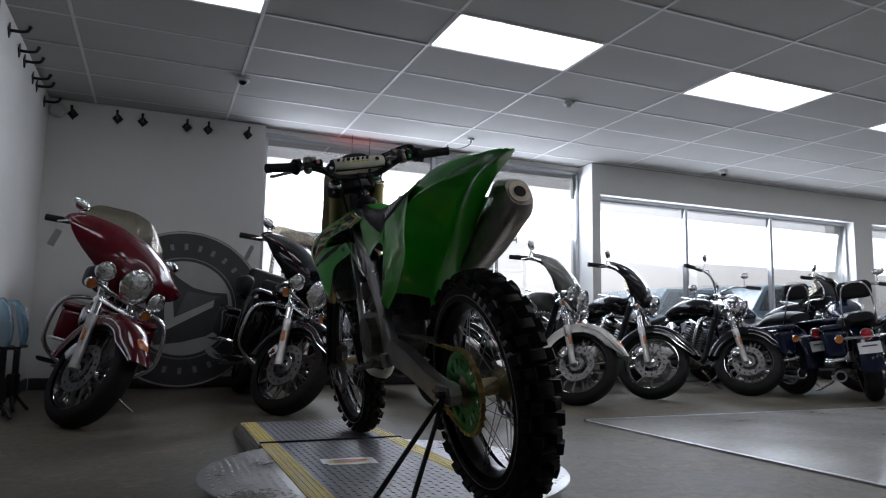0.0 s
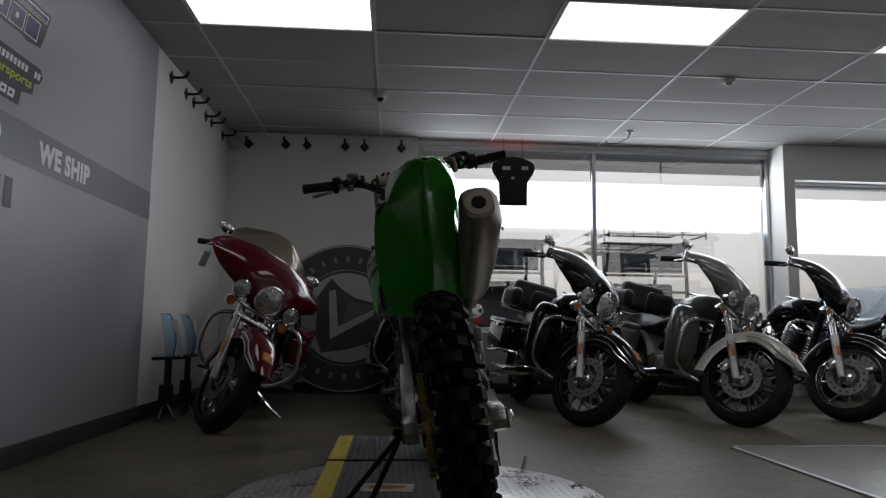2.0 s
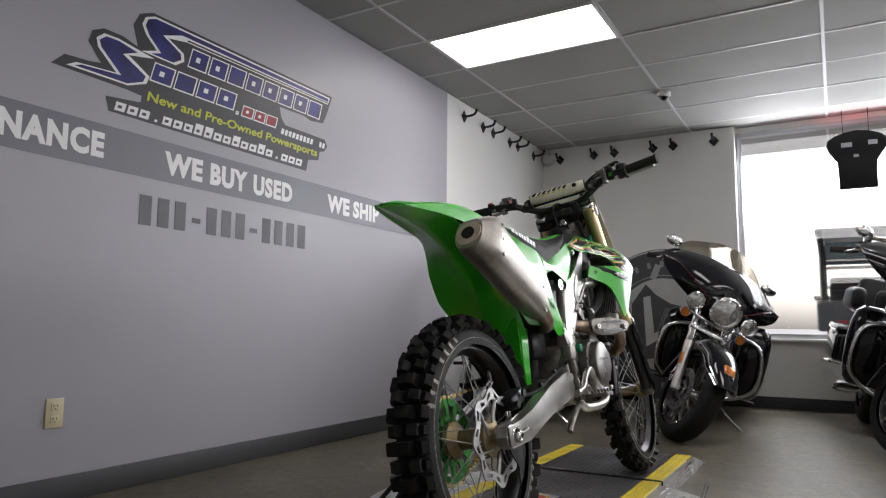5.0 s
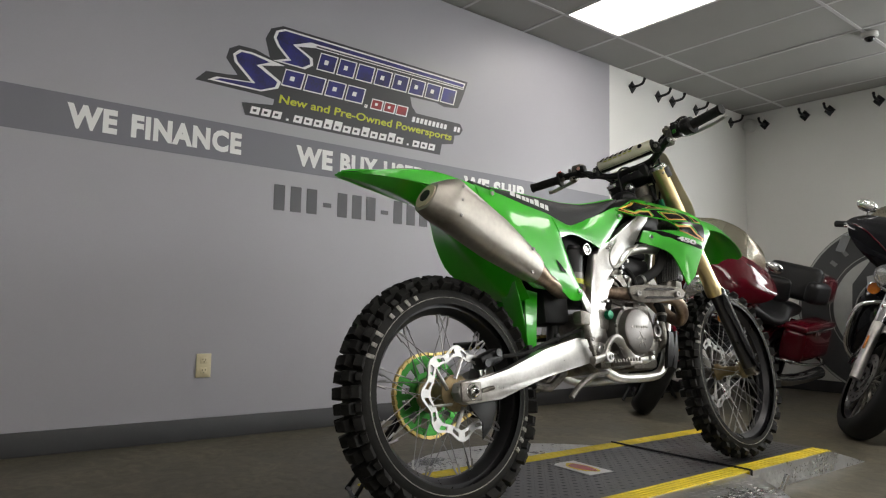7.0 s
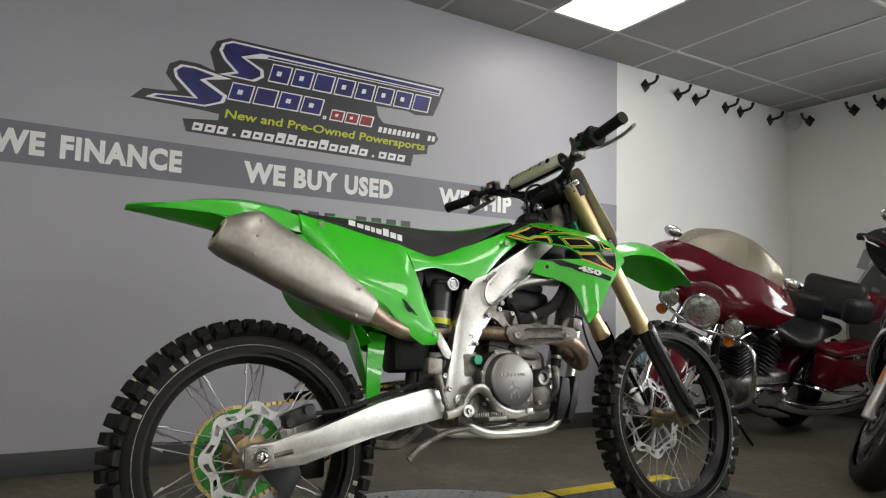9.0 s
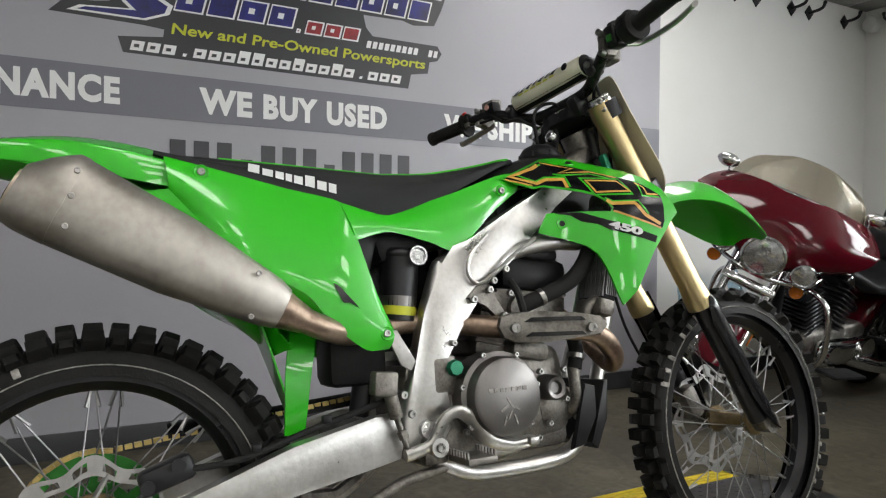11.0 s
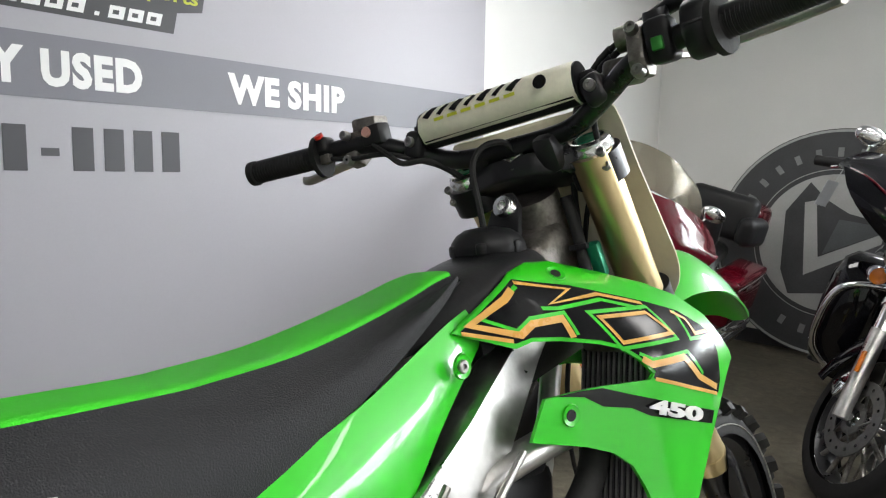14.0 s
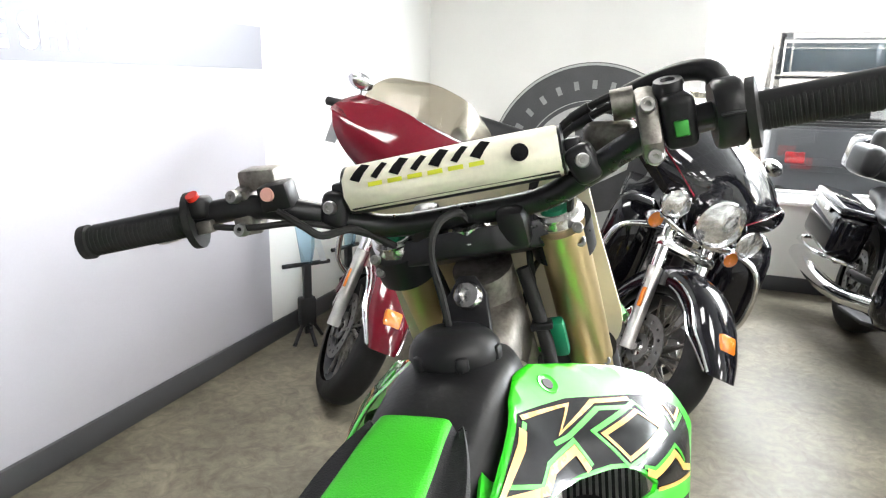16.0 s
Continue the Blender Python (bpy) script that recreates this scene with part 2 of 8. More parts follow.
slab("wall_south", ((WX + X1) / 2, Y0 - 0.1, H / 2), (X1 - WX, 0.2, H), WALL_WHITE, "plain white painted rear wall", "wall")
slab("wall_east", (X1 + 0.1, (WY + Y0) / 2, H / 2), (0.2, WY - Y0, H), WALL_WHITE, "plain white painted far side wall", "wall")


def north_wall():
    bm = bmesh.new()
    zt = H
    box(bm, ((WX + 0.94) / 2, WY + 0.15, zt / 2), (0.94 - WX, 0.3, zt))
    box(bm, ((0.94 + 4.9) / 2, WY + 0.15, 0.31), (4.9 - 0.94, 0.3, 0.62))
    box(bm, ((0.94 + 4.9) / 2, WY + 0.2, (2.65 + zt) / 2), (4.9 - 0.94, 0.2, zt - 2.65))
    box(bm, (4.96, WY + 0.06, zt / 2), (0.12, 0.48, zt))
    box(bm, ((5.02 + 9.62) / 2, WY + 0.06, (2.31 + zt) / 2), (9.62 - 5.02, 0.48, zt - 2.31))
    box(bm, ((5.02 + 9.62) / 2, WY + 0.06, 0.31), (9.62 - 5.02, 0.48, 0.62))
    box(bm, (9.82, WY + 0.06, zt / 2), (0.4, 0.48, zt))
    box(bm, (12.01, WY + 0.06, (2.31 + zt) / 2), (3.98, 0.48, zt - 2.31))
    box(bm, (12.01, WY + 0.06, 0.31), (3.98, 0.48, 0.62))
    return tagged(part("wall_north", bm, WALL_WHITE), "white painted wall with long shop windows", "wall", kind="structure")


north_wall()


def shop_window(name, xs, z0, z1, y, label):
    w = thing(name, pose(0, y, 0), label, "window", kind="structure")
    x0, x1 = xs[0], xs[-1]
    t = 0.045
    for a, b in ((z0, z0 + t), (z1 - t, z1)):
        part("window_frame", box(bmesh.new(), ((x0 + x1) / 2, 0, (a + b) / 2), (x1 - x0, 0.08, t), 0.004), ALU, w)
    for i, x in enumerate(xs):
        xx = x + (t / 2 if i == 0 else -t / 2 if i == len(xs) - 1 else 0)
        part("mullion", box(bmesh.new(), (xx, 0, (z0 + z1) / 2), (t, 0.075, z1 - z0 - 2 * t), 0.004), ALU, w)
    for a, b in zip(xs, xs[1:]):
        g = part("pane", box(bmesh.new(), ((a + b) / 2, 0.01, (z0 + z1) / 2), (b - a - t, 0.008, z1 - z0 - 2 * t)), PANE, w)
        g.visible_shadow = False
    part("window_sill", box(bmesh.new(), ((x0 + x1) / 2, -0.12, z0 - 0.012), (x1 - x0, 0.22, 0.024), 0.006), WHITE_FRAME, w)


shop_window("window_1", (0.94, 2.89, 4.9), 0.634, 2.65, 7.29, "large shop window with slim aluminium mullion")
shop_window("window_2", (5.02, 6.5, 8.05, 9.62), 0.634, 2.31, 7.12, "long lower shop window in three panes")
shop_window("window_3", (10.02, 11.4, 12.8, 14.0), 0.634, 2.31, 7.12, "shop window beside a pillar at the far end")


def ceiling():
    bm = bmesh.new()
    x = GX - TX * 2
    nx, ny = 13, 24
    y0 = GY - TY * 17
    holes = LAMP_CELLS
    for i in range(nx):
        for j in range(ny):
            if (i, j) in holes:
                continue
            cx, cy = x + (i + 0.5) * TX, y0 + (j + 0.5) * TY
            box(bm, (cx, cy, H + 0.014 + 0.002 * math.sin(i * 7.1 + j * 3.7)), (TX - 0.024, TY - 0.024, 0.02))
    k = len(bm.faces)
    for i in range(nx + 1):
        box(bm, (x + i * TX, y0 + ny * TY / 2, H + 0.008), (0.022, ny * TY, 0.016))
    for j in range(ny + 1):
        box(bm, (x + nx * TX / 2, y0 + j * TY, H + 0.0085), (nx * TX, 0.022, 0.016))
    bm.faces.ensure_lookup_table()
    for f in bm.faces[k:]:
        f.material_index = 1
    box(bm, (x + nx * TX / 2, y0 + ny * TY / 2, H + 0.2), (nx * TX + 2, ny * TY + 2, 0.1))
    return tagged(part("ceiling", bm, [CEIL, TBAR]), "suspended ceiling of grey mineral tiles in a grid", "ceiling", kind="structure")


LAMP_CELLS = [(1, 17)] + [(i, j) for i in (3, 5, 7, 9, 11) for j in (9, 13, 17)]
ceiling()


def ceiling_panel():
    t = thing("ceiling_light", pose(0, 0, H), "flat rectangular lit panel set into the ceiling grid", "ceiling light", "ceiling light panels")
    bm = bmesh.new()
    w, d = TX - 0.03, TY - 0.026
    for c, s in (((0, d / 2, 0.006), (w, 0.016, 0.02)), ((0, -d / 2, 0.006), (w, 0.016, 0.02)), ((w / 2, 0, 0.006), (0.016, d - 0.016, 0.02)), ((-w / 2, 0, 0.006), (0.016, d - 0.016, 0.02))):
        box(bm, c, s)
    part("frame", bm, WHITE_FRAME, t)
    part("diffuser", box(bmesh.new(), (0, 0, 0.012), (w - 0.016, d - 0.016, 0.01)), PANEL_LIGHT, t, "glowing white diffuser")
    return t


def lamp_place(i, j):
    return pose(GX - 2 * TX + (i + 0.5) * TX, GY - TY * 17 + (j + 0.5) * TY, H)


first_lamp = ceiling_panel()
first_lamp.matrix_basis = lamp_place(*LAMP_CELLS[0])
for cell in LAMP_CELLS[1:]:
    copy_thing(first_lamp, lamp_place(*cell))

# graphic panel on the side wall
def wall_m(y, z, off=0.0):
    """Local x runs along the wall to the north, local y up, local z into the room."""
    return Matrix(((0, 0, 1, WX + off), (1, 0, 0, y), (0, 1, 0, z), (0, 0, 0, 1)))


mural = tagged(part("wall_mural", box(bmesh.new(), (WX + 0.002, -0.52, (0.1 + H) / 2), (0.004, 10.95, H - 0.1)), GRAPHIC_GREY),
               "matt grey printed wall covering with advertising words", "wall graphic", kind="structure")
part("band", box(bmesh.new(), (WX + 0.0055, -0.52, 1.502), (0.002, 10.95, 0.196)), BAND_GREY, mural, "darker grey band across the wall")
for y0, z0, long, words in ((1.078, 1.447, 0.816, (("WE", 0, 0.26), ("FINANCE", 0.336, 1))), (2.207, 1.441, 0.892, (("WE", 0, 0.257), ("BUY", 0.313, 0.60), ("USED", 0.65, 1))), (3.421, 1.44, 0.563, (("WE", 0, 0.405), ("SHIP", 0.476, 1)))):
    for word, a, c in words:
        lettering("words", word, wall_m(y0 + long * a, z0, 0.0065), long * (c - a), 0.115, VINYL_WHITE, mural, 0.05, space=1.12)
for k in range(12):
    if k in (3, 7):
        box_z, hh = 1.24, 0.025
    else:
        box_z, hh = 1.251, 0.14
    yk = 2.075 + 0.0975 * k + 0.045
    part("number_bar", box(bmesh.new(), (WX + 0.005, yk, box_z), (0.002, 0.064 if hh > 0.1 else 0.052, hh), 0.0), VINYL_SLATE, mural, "dark grey bar")
slab("baseboard", (WX + 0.012, (WY + Y0) / 2, 0.052), (0.018, WY - Y0, 0.104), BASEBOARD, "dark rubber baseboard along the wall", "baseboard", 0.004)
slab("baseboard", ((WX + 14) / 2, WY - 0.01, 0.052), (X1 - WX - 0.06, 0.018, 0.104), BASEBOARD, "dark rubber baseboard along the wall", "baseboard", 0.004)

# ground outside
tagged(part("ground", box(bmesh.new(), (0, 1010, -0.2), (4000, 2004, 0.1)), ASPHALT), "grey asphalt lot reaching to the horizon", "ground", kind="structure")

# ---- motorcycle materials ----
GREEN = material("glossy_green_plastic", (0.022, 0.50, 0.008), 0.32, var=0.025, scale=3, fine=40, coat=0.9, rvar=0.06)
SEAT_GREEN = material("green_seat_vinyl", (0.04, 0.5, 0.014), 0.55, var=0.07, scale=9, fine=600, bump=0.5, spec=0.3)
SEAT_BLACK = material("black_seat_vinyl", (0.02, 0.02, 0.022), 0.6, var=0.2, scale=9, fine=700, bump=0.6, spec=0.22)
BLACK_PLASTIC = material("black_moulded_plastic", (0.013, 0.013, 0.014), 0.4, var=0.25, scale=12, fine=200, bump=0.1, spec=0.22)
BLACK_SATIN = material("satin_black_metal", (0.018, 0.018, 0.02), 0.32, 0.4, var=0.2, scale=14)
RUBBER = material("black_rubber", (0.018, 0.018, 0.018), 0.7, var=0.35, scale=18, fine=160, bump=0.25, spec=0.22)
DUSTY_RUBBER = material("dusty_black_rubber", (0.009, 0.0088, 0.0083), 0.62, var=0.4, scale=22, fine=180, bump=0.3, spec=0.22)
FRAME_ALU = material("brushed_bare_aluminium", (0.66, 0.65, 0.63), 0.36, 1.0, var=0.16, rgb2=(0.44, 0.43, 0.41), scale=12, fine=110, bump=0.15, rvar=0.14)
CAST_ALU = material("dull_cast_aluminium", (0.31, 0.295, 0.27), 0.46, 0.9, var=0.3, scale=26, fine=180, bump=0.35, rgb2=(0.10, 0.09, 0.078))
MAGNESIUM = material("dark_machined_cover", (0.20, 0.19, 0.185), 0.38, 1.0, var=0.12, scale=9, fine=260)
STEEL = material("polished_steel", (0.68, 0.68, 0.68), 0.2, 1.0, var=0.08, scale=20)
TITAN = material("scuffed_titanium", (0.48, 0.455, 0.415), 0.44, 0.8, var=0.2, scale=11, fine=70, rgb2=(0.29, 0.265, 0.235), rvar=0.14)
TIP_TAN = material("tan_heat_stained_metal", (0.62, 0.53, 0.41), 0.5, 0.35, var=0.15, scale=20)
BURNT = material("heat_browned_steel", (0.40, 0.31, 0.235), 0.4, 0.9, var=0.2, scale=14, rgb2=(0.17, 0.115, 0.085))
GOLD = material("gold_anodised_fork", (0.60, 0.48, 0.26), 0.34, 1.0, var=0.04, scale=4, rvar=0.04)
BRASS = material("gold_drive_chain", (0.58, 0.44, 0.17), 0.35, 1.0, var=0.2, scale=30)
HUB_BROWN = material("bronze_hub", (0.28, 0.215, 0.12), 0.45, 0.8, var=0.25, scale=24)
CREAM = material("cream_plastic", (0.66, 0.62, 0.47), 0.45, var=0.08, scale=10)
PAD_CREAM = material("cream_pad_vinyl", (0.74, 0.71, 0.58), 0.5, var=0.1, scale=14, fine=160, bump=0.2)
DECAL_BLACK = material("black_gloss_decal", (0.006, 0.006, 0.007), 0.14, var=0.1, spec=0.35)
DECAL_GOLD = material("orange_gold_decal", (0.62, 0.33, 0.07), 0.3, var=0.06, coat=0.4)
DECAL_WHITE = material("white_print", (0.8, 0.8, 0.8), 0.45, var=0.05)
RED_PLASTIC = material("red_plastic", (0.55, 0.02, 0.01), 0.35, var=0.1)
PINK = material("faded_pink_button", (0.62, 0.33, 0.28), 0.45, var=0.1)
RADIATOR = material("radiator_fins", (0.2, 0.2, 0.2), 0.5, 0.7, var=0.25, scale=30)
FASTENER = material("dull_steel_fastener", (0.36, 0.355, 0.34), 0.34, 1.0, var=0.2, scale=40)
TYRE_PRINT = material("worn_tyre_print", (0.30, 0.29, 0.265), 0.7, var=0.5, scale=120)
SPOKE_STEEL = material("dull_spoke_steel", (0.34, 0.34, 0.34), 0.35, 1.0, var=0.15, scale=30)
DISC_STEEL = material("worn_disc_steel", (0.40, 0.395, 0.385), 0.38, 1.0, var=0.15, scale=30)
GREEN_ALU = material("green_anodised_alloy", (0.05, 0.26, 0.05), 0.35, 0.8, var=0.2, scale=20)
OIL_GREEN = material("green_oil_cap", (0.01, 0.2, 0.1), 0.35, 0.4, var=0.1)


def ruled(upper, lower, bulge=0.0):
    """A surface between two edges of as many points; s runs along them, t from upper (0) to lower (1)."""
    a, b = [Vector(p) for p in upper], [Vector(p) for p in lower]

    def edge(e, s):
        f = max(0.0, min(1.0, s)) * (len(e) - 1)
        i = min(int(f), len(e) - 2)
        f -= i
        p1, p2 = e[i], e[i + 1]
        k = 0.32
        m1 = (p2 - e[i - 1]) * k if i > 0 else (p2 - p1) * k * 2
        m2 = (e[i + 2] - p1) * k if i + 2 < len(e) else (p2 - p1) * k * 2
        f2, f3 = f * f, f * f * f
        return p1 * (2 * f3 - 3 * f2 + 1) + m1 * (f3 - 2 * f2 + f) + p2 * (3 * f2 - 2 * f3) + m2 * (f3 - f2)

    return lambda s, t: edge(a, s).lerp(edge(b, s), t) + Vector((bulge * 4 * t * (1 - t), 0, 0))


def drawn_in(pts):
    """Panel points set closer to the bike's middle towards the front."""
    return [(x - 0.0175 * y, y, z) for x, y, z in pts]


def flip(p):
    return Vector((-p[0], p[1], p[2]))


def ruled_sheet(bm, fn, nu=14, nv=6, thick=0.003, mirror=False):
    g = (lambda p: flip(p)) if mirror else (lambda p: p)
    return sheet(bm, [[g(fn(i / nu, j / nv)) for i in range(nu + 1)] for j in range(nv + 1)], thick)


def decal(bm, fn, poly, off=0.0028, mirror=False):
    """A thin sticker in the (s, t) of a ruled surface."""
    vs = [bm.verts.new((s, t, 0)) for s, t in poly]
    f = bm.faces.new(vs)
    g = bmesh.ops.triangulate(bm, faces=[f])
    es = list({e for q in g["faces"] for e in q.edges})
    bmesh.ops.subdivide_edges(bm, edges=es, cuts=3, use_grid_fill=True)
    for v in bm.verts[:]:
        s, t = v.co.x, v.co.y
        p = fn(s, t)
        du = fn(min(s + 0.02, 1), t) - fn(max(s - 0.02, 0), t)
        dv = fn(s, min(t + 0.02, 1)) - fn(s, max(t - 0.02, 0))
        n = du.cross(dv).normalized()
        if n.x < 0:
            n = -n
        p = p + n * off
        v.co = flip(p) if mirror else p
    return bm


def bolt(bm, c, axis=(1, 0, 0), r=0.009, h=0.006):
    c, a = Vector(c), Vector(axis).normalized()
    m = Matrix.Translation(c) @ a.to_track_quat("Z", "Y").to_matrix().to_4x4()
    return lathe(bm, [(0.0001, h * 0.35), (r * 0.42, h * 0.35), (r * 0.45, h), (r * 0.85, h), (r, h * 0.7), (r, -h * 0.4)], m, 14)


def ring(bm, c, r0, r1, x0, x1, seg=40):
    return lathe(bm, [(r0, x0), (r1, x0), (r1, x1), (r0, x1)], Matrix.Translation(c) @ AXLE_X, seg, True)


def knobby_tyre(wheel, radius, rim, width, rows):
    """Casing with rows of separate tread blocks: (angle across, length, breadth, height, count, offset)."""
    bm = bmesh.new()
    half = width / 2
    depth = radius - rim - 0.024
    prof = [(rim + depth * math.sin(math.pi * k / 12) ** 0.62, -half * 0.93 * math.cos(math.pi * k / 12)) for k in range(13)]
    lathe(bm, prof, AXLE_X, 72, False)
    tyre = part("tyre", bm, DUSTY_RUBBER, wheel, "knobbly dusty black off-road tyre", 30)
    crown = rim + depth
    for across, length, breadth, height, count, offset in rows:
        bm = bmesh.new()
        base = [(-breadth / 2, -length / 2), (breadth / 2, -length / 2), (breadth / 2, length / 2), (-breadth / 2, length / 2)]
        loft(bm, [[Vector((x * 1.14, y * 1.14, -0.006)) for x, y in base], [Vector((x * 0.96, y * 0.96, height - 0.002)) for x, y in base], [Vector((x * 0.84, y * 0.84, height)) for x, y in base]])
        mesh = None
        for k in range(count):
            for side in ((1, -1) if across else (1,)):
                a = 2 * math.pi * (k + offset + (0.5 if side < 0 and across < 20 else 0)) / count
                ph = radians(across) * side
                m = Matrix.Rotation(a, 4, "X") @ Matrix.Translation((half * 0.78 * math.sin(ph), 0, crown - half * 0.42 * (1 - math.cos(ph)))) @ Matrix.Rotation(ph * 0.9, 4, "Y")
                if mesh is None:
                    ob = part("tread_block", bm, DUSTY_RUBBER, wheel)
                    mesh = ob.data
                else:
                    ob = new("tread_block", mesh)
                    ob.parent = wheel
                ob.matrix_basis = m
    return tyre


def spoked_wheel(bike, name, m, radius, rim, width, hub_r, rows, rear):
    """A wheel of a bike, its axle along x, with tyre, rim, hub, spokes and brake disc."""
    w = new(name)
    w.parent = bike
    w.matrix_basis = m
    knobby_tyre(w, radius, rim, width, rows)
    bm = bmesh.new()
    h = 0.032 if rear else 0.026
    lathe(bm, [(rim + 0.012, -h), (rim + 0.012, -h * 0.8), (rim - 0.004, -h * 0.55), (rim - 0.018, -h * 0.3), (rim - 0.018, h * 0.3), (rim - 0.004, h * 0.55), (rim + 0.012, h * 0.8), (rim + 0.012, h), (rim - 0.008, h), (rim - 0.024, h * 0.35), (rim - 0.024, -h * 0.35), (rim - 0.008, -h)], AXLE_X, 72, True)
    part("rim", bm, BLACK_SATIN, w)
    for sx in (-1, 1):
        bm = bmesh.new()
        wall = width * 0.468
        lathe(bm, [(rim + 0.0170, sx * (wall - 0.002)), (rim + 0.0178, sx * (wall + 0.0010)), (rim + 0.0189, sx * (wall + 0.0008)), (rim + 0.0198, sx * (wall - 0.003))], AXLE_X, 72)
        part("rim_line", bm, TYRE_PRINT, w, "thin pale line round the rim")
    bm = bmesh.new()
    lathe(bm, [(0.011, -0.075), (hub_r * 0.7, -0.072), (hub_r, -0.062), (hub_r, -0.05), (hub_r * 0.55, -0.03), (hub_r * 0.5, 0.03), (hub_r, 0.05), (hub_r, 0.062), (hub_r * 0.7, 0.072), (0.011, 0.075)], AXLE_X, 32)
    part("hub", bm, HUB_BROWN, w)
    sp = None
    for k in range(36):
        side = 1 if k % 2 else -1
        lean = 1 if (k // 2) % 2 else -1
        a = 2 * math.pi * k / 36
        rot = Matrix.Rotation(a, 4, "X")
        if sp is None:
            bm = bmesh.new()
            cyl(bm, (0.055, 0.0, hub_r * 0.92), (0.004, 0.11, math.sqrt((rim - 0.022) ** 2 - 0.11 ** 2)), 0.0016, seg=6)
            cyl(bm, (0.012, 0.09, math.sqrt((rim - 0.05) ** 2 - 0.09 ** 2)), (0.004, 0.11, math.sqrt((rim - 0.022) ** 2 - 0.11 ** 2)), 0.003, seg=6)
            sp = part("spoke", bm, SPOKE_STEEL, w)
            mesh = sp.data
        else:
            sp = new("spoke", mesh)
            sp.parent = w
        sp.matrix_basis = rot @ Matrix.Diagonal((side, lean, 1, 1))
    # wave-edged brake disc with cut-outs
    n = 96
    r_out, r_in = (0.12, 0.094) if rear else (0.135, 0.107)
    x0, x1 = (0.072, 0.076) if rear else (-0.076, -0.072)

    def wave(k, f):
        a = 2 * math.pi * k / n
        r = r_in + (r_out - r_in) * f + (0.004 + 0.005 * f) * math.cos(8 * a)
        return r * math.cos(a), r * math.sin(a)
    bm = bmesh.new()
    grid = [[[bm.verts.new((x, *wave(k, f))) for f in (0, 0.28, 0.72, 1)] for k in range(n)] for x in (x0, x1)]
    solid = {(k, j) for k in range(n) for j in range(3) if not (j == 1 and k % 6 in (1, 2, 3))}
    for k, j in solid:
        q = (k + 1) % n
        bm.faces.new((grid[0][k][j], grid[0][k][j + 1], grid[0][q][j + 1], grid[0][q][j]))
        bm.faces.new((grid[1][k][j], grid[1][q][j], grid[1][q][j + 1], grid[1][k][j + 1]))
        for (k2, j2), (u, v) in ((((k - 1) % n, j), ((k, j), (k, j + 1))), ((q, j), ((q, j + 1), (q, j))), ((k, j - 1), ((q, j), (k, j))), ((k, j + 1), ((k, j + 1), (q, j + 1)))):
            if (k2, j2) not in solid:
                a, c = grid[0][u[0]][u[1]], grid[0][v[0]][v[1]]
                d, e = grid[1][v[0]][v[1]], grid[1][u[0]][u[1]]
                bm.faces.new((a, c, d, e))
    bmesh.ops.recalc_face_normals(bm, faces=bm.faces)
    disc = part("brake_disc", bm, DISC_STEEL, w, "wave-edged steel brake disc", 20)
    for k in range(6):
        a = 2 * math.pi * (k + 0.3) / 6
        xm = (x0 + x1) / 2
        p0 = (xm, (hub_r * 0.8) * math.cos(a + 0.5), hub_r * 0.8 * math.sin(a + 0.5))
        p1 = (xm, (r_in + 0.006) * math.cos(a), (r_in + 0.006) * math.sin(a))
        part("disc_arm", tube(bmesh.new(), [p0, p1], 0.0055, 6, 1, flat=0.5), DISC_STEEL, w)
    # worn printed marks on the sidewalls
    for s_ in (1, -1):
        for a0, count in ((112, 8), (-38, 4)):
            for k in range(count):
                if k == 4:
                    continue
                a = radians(a0 + 6.5 * k)
                r = rim + (radius - rim) * 0.374
                m_ = Matrix.Rotation(a, 4, "X") @ Matrix.Translation((s_ * width * 0.44, r, 0)) @ Matrix.Rotation(radians(20 * s_), 4, "Z")
                bm = bmesh.new()
                box(bm, (0, 0, 0), (0.004, 0.022 if k % 3 else 0.015, 0.011), 0.001)
                bm.transform(m_)
                part("sidewall_mark", bm, TYRE_PRINT, w, "worn pale sidewall print")
    if rear:
        # toothed carrier plate with a ring of round-ended windows
        bm = bmesh.new()
        radii, steps = (0.046, 0.066, 0.094, 0.113), 60
        plate = [[[bm.verts.new((x, r * math.cos(2 * math.pi * k / steps), r * math.sin(2 * math.pi * k / steps))) for r in radii] for k in range(steps)] for x in (-0.073, -0.067)]
        whole = {(k, q) for k in range(steps) for q in range(3) if not (q == 1 and k % 5 in (1, 2, 3))}
        for k, q in whole:
            e = (k + 1) % steps
            bm.faces.new((plate[0][k][q], plate[0][k][q + 1], plate[0][e][q + 1], plate[0][e][q]))
            bm.faces.new((plate[1][k][q], plate[1][e][q], plate[1][e][q + 1], plate[1][k][q + 1]))
            for cell, (u, v) in ((((k - 1) % steps, q), ((k, q), (k, q + 1))), ((e, q), ((e, q + 1), (e, q))), ((k, q - 1), ((e, q), (k, q))), ((k, q + 1), ((k, q + 1), (e, q + 1)))):
                if cell not in whole:
                    bm.faces.new((plate[0][u[0]][u[1]], plate[0][v[0]][v[1]], plate[1][v[0]][v[1]], plate[1][u[0]][u[1]]))
        bmesh.ops.recalc_face_normals(bm, faces=bm.faces)
        part("sprocket", bm, GREEN_ALU, w, "green anodised rear sprocket")
    return w


